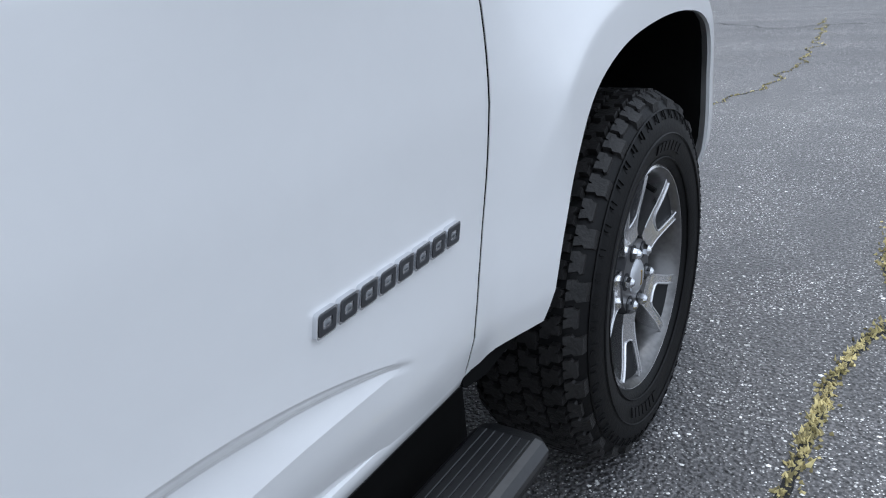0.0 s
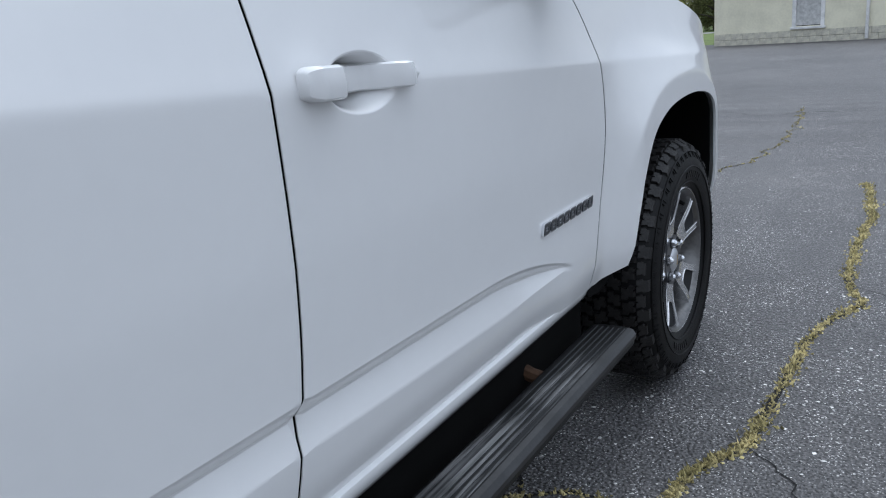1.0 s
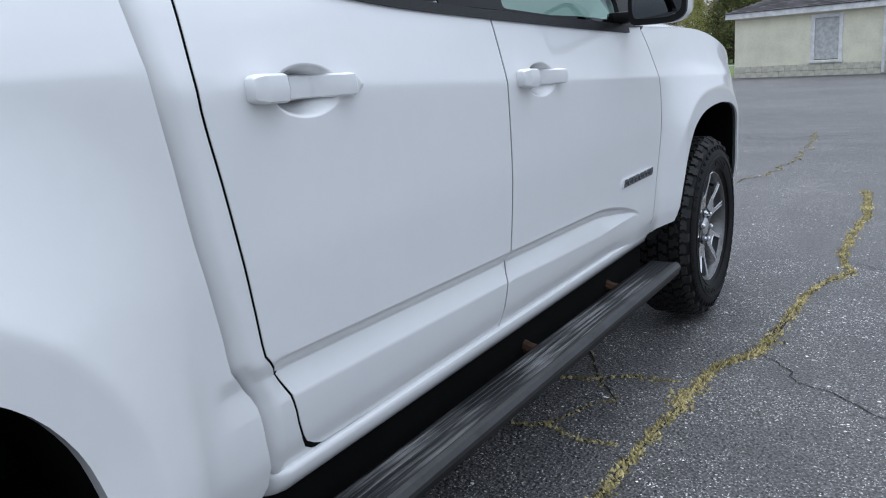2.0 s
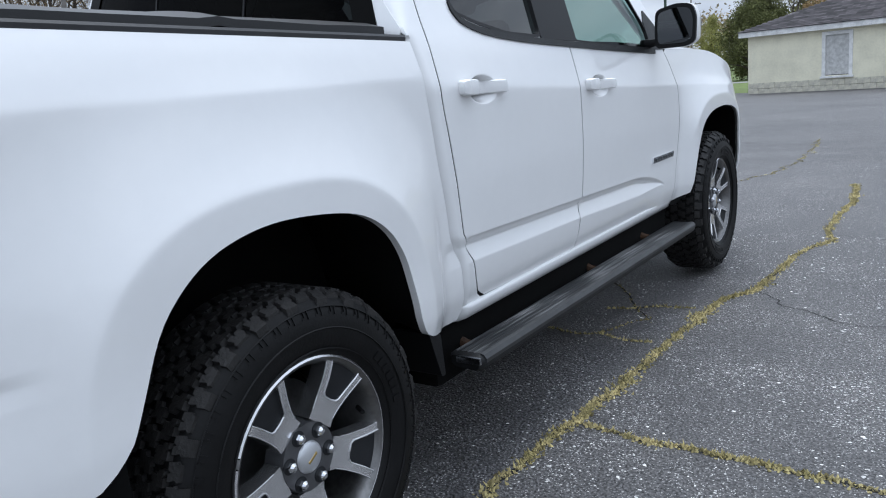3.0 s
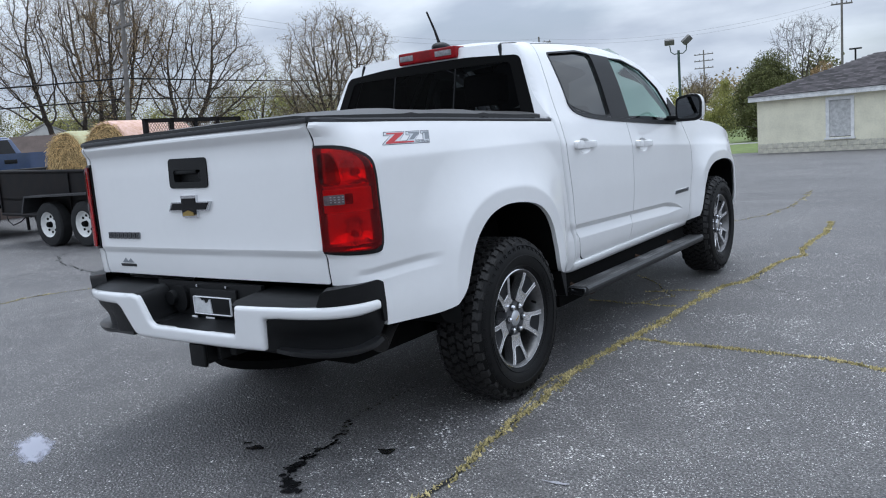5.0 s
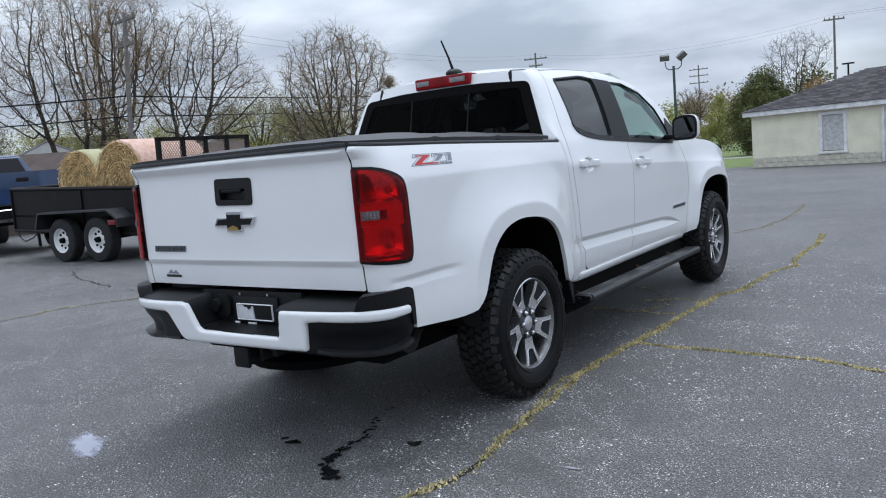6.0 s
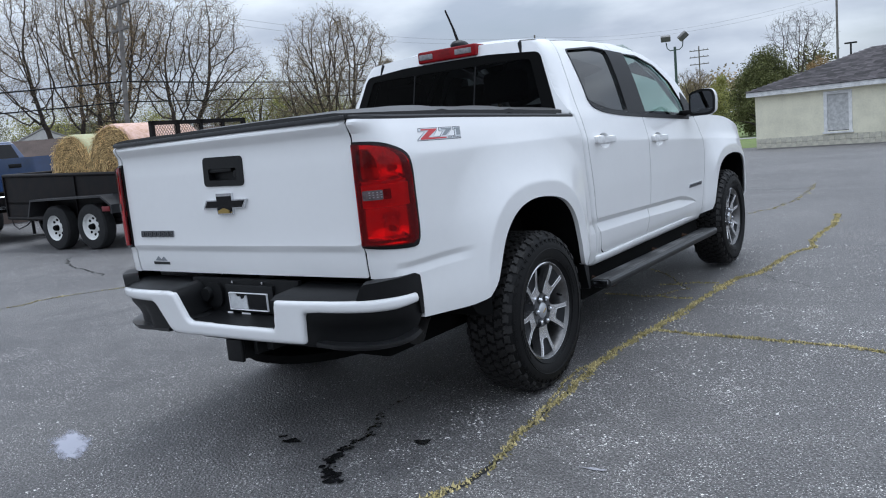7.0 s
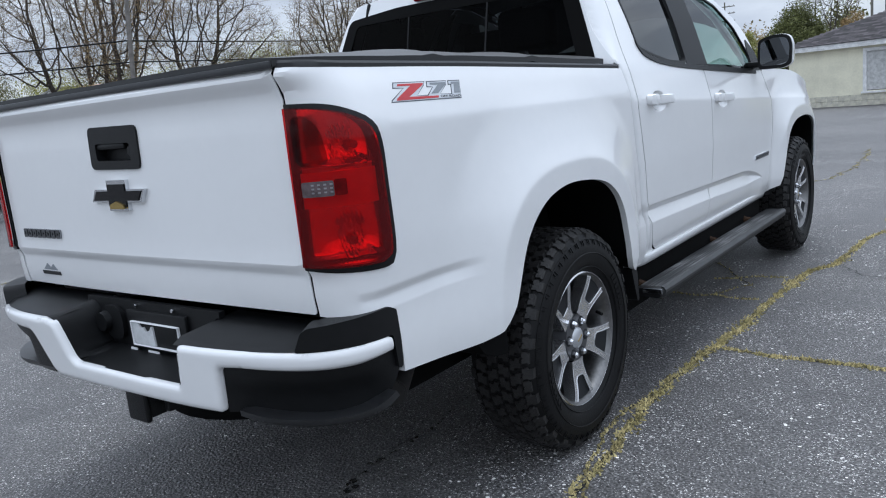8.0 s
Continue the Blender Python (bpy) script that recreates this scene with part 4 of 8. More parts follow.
_e1 = np.roll(_e0, -1, axis=0) - _e0


def bar_face(s, z, off=0.0):
    """The face bar swells out from its edges, so that its section is a soft curve."""
    p = np.array((s, z)) - _e0
    k = np.clip((p * _e1).sum(1) / np.maximum((_e1 ** 2).sum(1), 1e-12), 0, 1)
    d = float(np.min(np.linalg.norm(p - k[:, None] * _e1, axis=1)))
    q = 1 - min(1.0, d / 0.018)
    return bump(s, z, off + 0.010 * math.sqrt(1 - q * q) - 0.002)


panel("face_bar", white, bar_face, PAINT, bumper, step=0.009, flange=0.014, lift=0.004, label="white painted face bar", angle=50)
def pod_face(s, z, off=0.0):
    """The corner pod leans in towards its foot, behind the lip."""
    d = ease((0.635 - z) / 0.09) * ease((abs(s) - 0.50) / 0.08) * ease((1.02 - abs(s)) / 0.10)
    return bump(s, z, off - 0.034 * d)


def lip_face(s, z, off=0.0):
    """The lip stands out as a shelf, less so at its inner end."""
    return bump(s, z, off - 0.020 * ease((0.66 - abs(s)) / 0.16) - 0.012 * max(0.0, (0.505 - z) / 0.016))


for s in (1, -1):
    pod = [(0.505, 0.512), (0.520, 0.632), (0.535, 0.642), (0.79, 0.640), (0.90, 0.640), (1.02, 0.650), (1.022, 0.585), (0.985, 0.530), (0.88, 0.508), (0.72, 0.505)]
    if s < 0:
        pod = [(0.33, 0.525), (0.41, 0.640), (0.44, 0.648), (0.79, 0.640), (1.02, 0.650), (1.022, 0.585), (0.985, 0.530), (0.60, 0.505)]
    panel("corner_pod", [(s * a, z) for a, z in (pod if s > 0 else pod[::-1])], pod_face, BLACK_PLASTIC, bumper, step=0.022, flange=0.03, lift=-0.008)
    x_in = 0.545 if s > 0 else 0.37
    lip = spline([(x_in, 0.522), (0.66, 0.515), (0.80, 0.511), (0.92, 0.519), (0.980, 0.540)], 0.03) + spline([(0.988, 0.524), (0.92, 0.499), (0.80, 0.489), (0.66, 0.494), (x_in, 0.506)], 0.03)
    panel("lower_lip", [(s * a, z) for a, z in (lip if s > 0 else lip[::-1])], lip_face, LIP_LIT_BLACK, bumper, step=0.010, flange=0.075, lift=0.010, angle=60)
    cap = [(0.748, 0.686), (0.772, 0.735), (0.79, 0.746), (0.885, 0.752), (1.01, 0.756), (1.038, 0.742), (1.036, 0.66), (1.026, 0.590), (1.010, 0.590), (1.010, 0.682)]
    panel("corner_cap", rounded([(s * a, z) for a, z in (cap if s > 0 else cap[::-1])], 0.008, 3), bump, BLACK_PLASTIC, bumper, step=0.02, flange=0.07, lift=0.004)
# top pads, plate recess
for lo, hi in ((0.358, 0.82), (-0.82, -0.265)):
    bm = bmesh.new()
    n = 14
    f, g, h = [], [], []
    for k in range(n + 1):
        x = lo + (hi - lo) * k / n
        yb = float(np.interp(x, _bx, _by))
        f.append(bm.verts.new((x, yb + 0.003, 0.688)))
        g.append(bm.verts.new((x, yb + 0.030, 0.704)))
        h.append(bm.verts.new((x, -1.00, 0.722)))
    for k in range(n):
        bm.faces.new((f[k], f[k + 1], g[k + 1], g[k]))
        bm.faces.new((g[k], g[k + 1], h[k + 1], h[k]))
    part("step_pad", bm, BLACK_PLASTIC, bumper, "smooth black step pad")
bm = bmesh.new()
box(bm, (-0.31, -1.075, 0.56), (0.37, -1.055, 0.736))
front = spline([(-0.292, 0.708), (-0.262, 0.702), (-0.236, 0.684), (-0.196, 0.604), (-0.176, 0.580), (-0.150, 0.573), (0.10, 0.572), (0.335, 0.570), (0.358, 0.580), (0.370, 0.640), (0.380, 0.690)], 0.012)
deep = spline([(-0.285, 0.726), (-0.262, 0.722), (-0.240, 0.702), (-0.214, 0.622), (-0.198, 0.600), (-0.172, 0.592), (0.10, 0.592), (0.315, 0.592), (0.338, 0.602), (0.352, 0.650), (0.360, 0.722)], 0.012)
m = 70
rings = []
for k in range(m + 1):
    p, q = front[round(k * (len(front) - 1) / m)], deep[round(k * (len(deep) - 1) / m)]
    a, b = Vector(bump(p[0], p[1], -0.004)), Vector((q[0], -1.066, q[1]))
    rings.append([bm.verts.new(a.lerp(b, j / 8) + Vector((0, 0, -0.006 * math.sin(math.pi * j / 8)))) for j in range(9)])
for a, b in zip(rings, rings[1:]):
    for j in range(8):
        bm.faces.new((a[j], b[j], b[j + 1], a[j + 1]))
part("plate_recess", bm, BLACK_PLASTIC, bumper)
bm = bmesh.new()
prism(bm, rounded([(-0.20, 0.610), (-0.22, 0.715), (-0.10, 0.718), (-0.10, 0.608)], 0.05, 6), -1.090, -1.074, "y")
bmesh.ops.create_cone(bm, cap_ends=True, segments=18, radius1=0.035, radius2=0.03, depth=0.03, matrix=pose(-0.19, -1.095, 0.665, 90))
part("socket_cover", bm, BLACK_PLASTIC, bumper)
bm = bmesh.new()
box(bm, (-0.075, -1.088, 0.592), (0.225, -1.072, 0.712), 0.006)
part("plate_bracket", bm, BLACK_PLASTIC, bumper)
bm = bmesh.new()
for lo, hi in (((-0.047, 0.603), (0.195, 0.607)), ((-0.047, 0.676), (0.195, 0.680)), ((-0.047, 0.603), (-0.043, 0.680)), ((0.191, 0.603), (0.195, 0.680))):
    box(bm, (lo[0], -1.098, lo[1]), (hi[0], -1.087, hi[1]), 0.002, 1)
part("plate_frame", bm, WHITE_TRIM, bumper, "bright white number plate frame")
bm = bmesh.new()
prism(bm, [(-0.041, 0.609), (-0.041, 0.674), (-0.010, 0.674), (0.002, 0.660), (0.016, 0.664), (0.024, 0.650), (0.044, 0.655), (0.054, 0.668), (0.062, 0.668), (0.066, 0.609)], -1.093, -1.0875, "y")
part("plate_insert", bm, mat("pale_plate", (0.62, 0.63, 0.64), 0.45, var=0.25, scale=25), bumper, "torn pale plate insert", smooth=False)
for x0, x1 in ((-0.075, -0.040), (0.018, 0.075)):
    bm = bmesh.new()
    box(bm, (x0, -1.092, 0.580), (x1, -1.0885, 0.592), 0.001, 1)
    part("bracket_tab", bm, WHITE_TRIM, bumper, "small bright bracket tab")
for x in (-0.03, 0.16):
    bm = bmesh.new()
    bmesh.ops.create_cone(bm, cap_ends=True, segments=10, radius1=0.006, radius2=0.006, depth=0.008, matrix=pose(x, -1.080, 0.723, 90))
    part("screw", bm, CHROME, bumper)
bm = bmesh.new()
box(bm, (-0.012, -1.150, 0.402), (0.072, -0.96, 0.486), 0.010)
box(bm, (-0.020, -1.168, 0.394), (0.080, -1.148, 0.494), 0.010, 3)
box(bm, (0.10, -1.12, 0.420), (0.125, -1.02, 0.490), 0.008)
box(bm, (0.16, -1.10, 0.440), (0.20, -1.02, 0.490), 0.008)
rod(bm, (-0.55, -1.02, 0.48), (0.55, -1.02, 0.48), 0.035)
part("hitch_receiver", bm, BLACK_PLASTIC, truck, "black trailer hitch receiver")
# tailpipe, given an even dark steel colour
bm = bmesh.new()
pts = [(0.52, -0.30, 0.50), (0.58, -0.52, 0.495), (0.665, -0.68, 0.485), (0.755, -0.835, 0.474), (0.757, -0.839, 0.4738), (0.735, -0.80, 0.476)]
tube(bm, pts, [0.030, 0.032, 0.036, 0.040, 0.036, 0.034], 18)
part("exhaust_tailpipe", bm, mat("sooty_steel", (0.03, 0.028, 0.027), 0.6, metal=0.4, var=0.4, scale=12), truck, "dark steel exhaust tailpipe")


# ---- handles, badges, decal, mirrors ----
def door_handle(y0, zc, slope):
    """A pull handle with a fixed end cap and a bowl behind it; y0 is its rear end."""
    h = thing("door_handle", "", "")
    h.parent = truck
    for a, b, cap, name in ((0.009, 0.071, True, "end_cap"), (0.066, 0.079, True, "joint"), (0.0745, 0.283, False, "pull")):
        bm = bmesh.new()
        rings = []
        n = 28
        for i in range(n + 1):
            t = a + (b - a) * i / n
            y, z = y0 + t, zc - slope * t
            hh = 0.0230 - 0.0008 * t / 0.08 if cap else 0.0222 - 0.004 * (t - 0.08) / 0.2
            if cap:
                hh *= 0.62 + 0.38 * math.sqrt(min(1.0, (t - 0.009) / 0.016))
            else:
                hh *= 0.45 + 0.55 * math.sqrt(min(1.0, max(0.0, (0.283 - t) / 0.026)))
            bx = side_x(y, z)
            o = 0.037 if cap else 0.038
            if not cap:
                o -= 0.030 * ease((t - 0.225) / 0.05)
            else:
                o -= 0.014 * ease((0.029 - t) / 0.02)
            if name == "joint":
                o, hh = o - 0.0016, hh - 0.0012
            inn = 0.0 if cap or t > 0.245 else 0.016
            prof = [(inn, -hh), (o - 0.009, -hh), (o - 0.003, -hh * 0.86), (o, -hh * 0.1), (o - 0.004, hh * 0.84), (o - 0.011, hh), (inn, hh)]
            rings.append([bm.verts.new((bx + px, y, z + pz)) for px, pz in prof])
        for p, q in zip(rings, rings[1:]):
            for k in range(7):
                bm.faces.new((p[k], p[(k + 1) % 7], q[(k + 1) % 7], q[k]))
        bm.faces.new(rings[0]), bm.faces.new(rings[-1][::-1])
        part(name, bm, DARK if name == "joint" else PAINT, h, "dark joint line" if name == "joint" else "", angle=38)
    return h


for y0, zc in ((0.752, 1.163), (1.622, 1.124)):
    door_handle(y0, zc, 0.030)
for y0, zc in ((0.752, 1.163), (1.622, 1.124)):
    h = door_handle(y0, zc, 0.030)
    for o in h.children:
        o.data.transform(Matrix.Diagonal((-1, 1, 1, 1)))
        o.data.flip_normals()

bars("badge_bar", 2.325, 2.612, 0.728, 0.755, 8, lambda u, z, o=0.0: cab_side(u, z, o), CHROME, truck, "chrome door badge bar", 0.25, 0.007)
# decal in red and grey: shapes cut as a Z, a 7 and a 1
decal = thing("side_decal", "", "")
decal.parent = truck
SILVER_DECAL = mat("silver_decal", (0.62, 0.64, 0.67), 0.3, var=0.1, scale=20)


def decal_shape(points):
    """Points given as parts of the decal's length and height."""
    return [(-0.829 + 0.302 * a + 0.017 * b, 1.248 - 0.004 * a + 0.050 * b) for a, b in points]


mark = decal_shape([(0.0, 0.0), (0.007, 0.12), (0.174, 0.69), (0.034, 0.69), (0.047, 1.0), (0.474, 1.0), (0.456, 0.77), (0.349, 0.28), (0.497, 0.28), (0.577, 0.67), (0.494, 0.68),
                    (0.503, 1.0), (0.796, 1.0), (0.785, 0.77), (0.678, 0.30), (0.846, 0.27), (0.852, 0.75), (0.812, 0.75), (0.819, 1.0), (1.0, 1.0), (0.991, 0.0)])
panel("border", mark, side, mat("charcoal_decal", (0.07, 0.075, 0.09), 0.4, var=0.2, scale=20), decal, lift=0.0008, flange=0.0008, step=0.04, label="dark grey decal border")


def inset(poly, d):
    """The polygon with every edge moved inwards by d."""
    out, n = [], len(poly)
    turn = 1 if sum(poly[i - 1][0] * poly[i][1] - poly[i][0] * poly[i - 1][1] for i in range(n)) > 0 else -1
    for i in range(n):
        p, q, r = Vector(poly[i - 1]), Vector(poly[i]), Vector(poly[(i + 1) % n])
        a, b = (q - p).normalized(), (r - q).normalized()
        na, nb = Vector((-a.y, a.x)) * turn, Vector((-b.y, b.x)) * turn
        m = na + nb
        out.append(tuple(q + m * min(2.0 * d, d * 2 / max(0.2, m.length_squared))))
    return out


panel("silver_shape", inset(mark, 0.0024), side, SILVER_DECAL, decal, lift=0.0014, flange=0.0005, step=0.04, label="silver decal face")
panel("red_shape", decal_shape([(0.064, 0.085), (0.074, 0.19), (0.268, 0.80), (0.094, 0.80), (0.101, 0.91), (0.450, 0.91), (0.436, 0.81), (0.235, 0.24), (0.644, 0.21), (0.644, 0.10)]), side, RED_DECAL, decal, lift=0.0022, flange=0.0006, step=0.03, label="red decal letter Z")
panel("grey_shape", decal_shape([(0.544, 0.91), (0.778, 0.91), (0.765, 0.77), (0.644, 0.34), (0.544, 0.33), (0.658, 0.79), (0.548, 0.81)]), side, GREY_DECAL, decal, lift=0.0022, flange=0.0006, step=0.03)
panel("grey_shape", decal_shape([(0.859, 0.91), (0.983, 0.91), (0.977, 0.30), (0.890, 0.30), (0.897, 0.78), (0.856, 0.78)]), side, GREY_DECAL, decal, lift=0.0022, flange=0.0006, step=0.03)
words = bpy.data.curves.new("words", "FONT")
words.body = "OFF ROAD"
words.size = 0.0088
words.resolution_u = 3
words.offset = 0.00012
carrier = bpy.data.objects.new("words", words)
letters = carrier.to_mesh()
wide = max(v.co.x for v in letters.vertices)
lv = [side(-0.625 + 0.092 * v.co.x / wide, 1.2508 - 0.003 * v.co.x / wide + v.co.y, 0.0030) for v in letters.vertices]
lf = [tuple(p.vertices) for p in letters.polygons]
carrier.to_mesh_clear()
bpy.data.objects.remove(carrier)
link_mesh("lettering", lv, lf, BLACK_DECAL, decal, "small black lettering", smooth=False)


def mirror(flip):
    m = thing("wing_mirror", "", "")
    m.parent = truck
    objs = []
    bm = bmesh.new()
    rings = []
    outline = rounded([(0.893, 1.236), (0.889, 1.300), (0.895, 1.402), (0.985, 1.424), (1.058, 1.416), (1.076, 1.365), (1.070, 1.256), (1.030, 1.236)], 0.026, 4)
    c = np.mean(outline, axis=0)
    for y, k in ((2.356, 0.97), (2.362, 1.0), (2.40, 0.99), (2.44, 0.92), (2.475, 0.72), (2.485, 0.45)):
        rings.append([bm.verts.new((c[0] + (x - c[0]) * k, y, c[1] + (z - c[1]) * k)) for x, z in outline])
    for p, q in zip(rings, rings[1:]):
        for i in range(len(outline)):
            bm.faces.new((p[i], p[(i + 1) % len(outline)], q[(i + 1) % len(outline)], q[i]))
    bm.faces.new(rings[-1])
    objs.append(part("shell", bm, PAINT, m, angle=50))
    bm = bmesh.new()
    prism(bm, [(c[0] + (x - c[0]) * 0.985, c[1] + (z - c[1]) * 0.985) for x, z in outline], 2.342, 2.362, "y")
    objs.append(part("bezel", bm, BLACK_PLASTIC, m))
    bm = bmesh.new()
    prism(bm, [(c[0] + (x - c[0]) * 0.84, c[1] + (z - c[1]) * 0.80) for x, z in outline], 2.338, 2.344, "y")
    objs.append(part("glass", bm, MIRROR_GLASS, m, "mirror glass"))
    bm = bmesh.new()
    box(bm, (0.80, 2.39, 1.250), (0.93, 2.46, 1.285), 0.012)
    objs.append(part("arm", bm, BLACK_PLASTIC, m))
    if flip:
        for o in objs:
            o.data.transform(Matrix.Diagonal((-1, 1, 1, 1)))
            o.data.flip_normals()


mirror(False)
mirror(True)

# ---- side steps ----
def side_step(flip):
    st = thing("side_step", "", "")
    st.parent = truck
    objs = []
    bm = bmesh.new()
    prof = [(0.830, 0.384), (0.833, 0.392), (0.842, 0.395), (0.928, 0.395), (0.942, 0.391), (0.950, 0.380), (0.948, 0.356), (0.935, 0.346), (0.85, 0.352), (0.832, 0.366)]
    rings = []
    for y, k in ((0.645, 0.80), (0.660, 0.97), (0.68, 1), (1.2, 1), (1.9, 1), (2.665, 1), (2.685, 0.95), (2.695, 0.80)):
        rings.append([bm.verts.new((0.89 + (x - 0.89) * k, y, 0.375 + (z - 0.375) * k - 0.006 * (y - 1.6))) for x, z in prof])
    for p, q in zip(rings, rings[1:]):
        for i in range(len(prof)):
            bm.faces.new((p[i], p[(i + 1) % len(prof)], q[(i + 1) % len(prof)], q[i]))
    bm.faces.new(rings[0]), bm.faces.new(rings[-1][::-1])
    objs.append(part("deck", bm, STEP_BLACK, st, angle=40))
    bm = bmesh.new()
    for k in range(6):
        x = 0.840 + 0.0145 * k
        box(bm, (x, 0.67, 0.3935), (x + 0.0130, 2.67, 0.3963), 0.0010, 1, m=Matrix.Translation((0, 1.6, 0)) @ Matrix.Rotation(math.atan(-0.006), 4, "X") @ Matrix.Translation((0, -1.6, 0)))
    objs.append(part("tread_rib", bm, STEP_WORN, st, "scuffed ribbed tread"))
    # grey strip that holds the sky sheen of the rounded outer edge in its colour
    bm = bmesh.new()
    lean = Matrix.Translation((0, 1.6, 0)) @ Matrix.Rotation(math.atan(-0.006), 4, "X") @ Matrix.Translation((0, -1.6, 0))
    prism(bm, [(0.932, 0.3985), (0.944, 0.3955), (0.953, 0.384), (0.952, 0.372), (0.947, 0.372), (0.940, 0.388), (0.932, 0.392)], 0.0, 2.01, "y")
    bm.transform(lean @ Matrix.Translation((0, 0.665, 0)))
    objs.append(part("edge_strip", bm, STEP_SHEEN, st, "grey strip for the sheen on the step edge"))
    bm = bmesh.new()
    box(bm, (0.862, 0.640, 0.376), (0.946, 0.652, 0.3985), 0.004, 2)
    objs.append(part("end_plate", bm, GREY_CHROME, st, "scraped bright step end"))
    for y in (0.79, 1.75, 2.37):
        bm = bmesh.new()
        tube(bm, [(0.60, y + 0.03, 0.45), (0.70, y + 0.02, 0.430), (0.76, y, 0.392), (0.80, y, 0.374), (0.88, y, 0.360)], 0.018, 8)
        box(bm, (0.82, y - 0.03, 0.338), (0.92, y + 0.03, 0.354), 0.004)
        objs.append(part("bracket", bm, RUST, st, "rusty step bracket"))
    if flip:
        for o in objs:
            o.data.transform(Matrix.Diagonal((-1, 1, 1, 1)))
            o.data.flip_normals()


side_step(False)
side_step(True)

# ---- cabin ----
bm = bmesh.new()
box(bm, (-0.70, 0.75, 0.62), (0.70, 2.75, 0.66))
box(bm, (-0.72, 2.40, 0.90), (0.72, 2.78, 1.20), 0.06)
part("cabin_trim", bm, INTERIOR, truck)
for k, (x, y) in enumerate(((0.36, 1.62), (-0.36, 1.62), (0.36, 0.86), (-0.36, 0.86))):
    seat = thing("seat", "", "")
    seat.parent = truck
    bm = bmesh.new()
    box(bm, (x - 0.26, y, 0.66), (x + 0.26, y + 0.50, 0.86), 0.05, 3)
    part("cushion", bm, INTERIOR, seat)
    bm = bmesh.new()
    box(bm, (x - 0.25, -0.08, 0.0), (x + 0.25, 0.08, 0.60), 0.06, 3, m=Matrix.Translation((0, y + 0.0, 0.80)) @ Matrix.Rotation(radians(12), 4, "X"))
    part("backrest", bm, INTERIOR, seat)
    bm = bmesh.new()
    box(bm, (x - 0.13, y - 0.19, 1.42), (x + 0.13, y - 0.08, 1.60), 0.045, 3)
    part("headrest", bm, INTERIOR, seat)
bm = bmesh.new()
ring = [(-0.36 + 0.19 * math.cos(a), 2.28 - 0.07 * math.sin(a), 1.14 + 0.17 * math.sin(a)) for a in np.linspace(0, 2 * math.pi, 25)]
tube(bm, ring, 0.015, 6)
rod(bm, (-0.36, 2.28, 1.14), (-0.36, 2.48, 1.08), 0.03)
part("steering_wheel", bm, INTERIOR, truck)


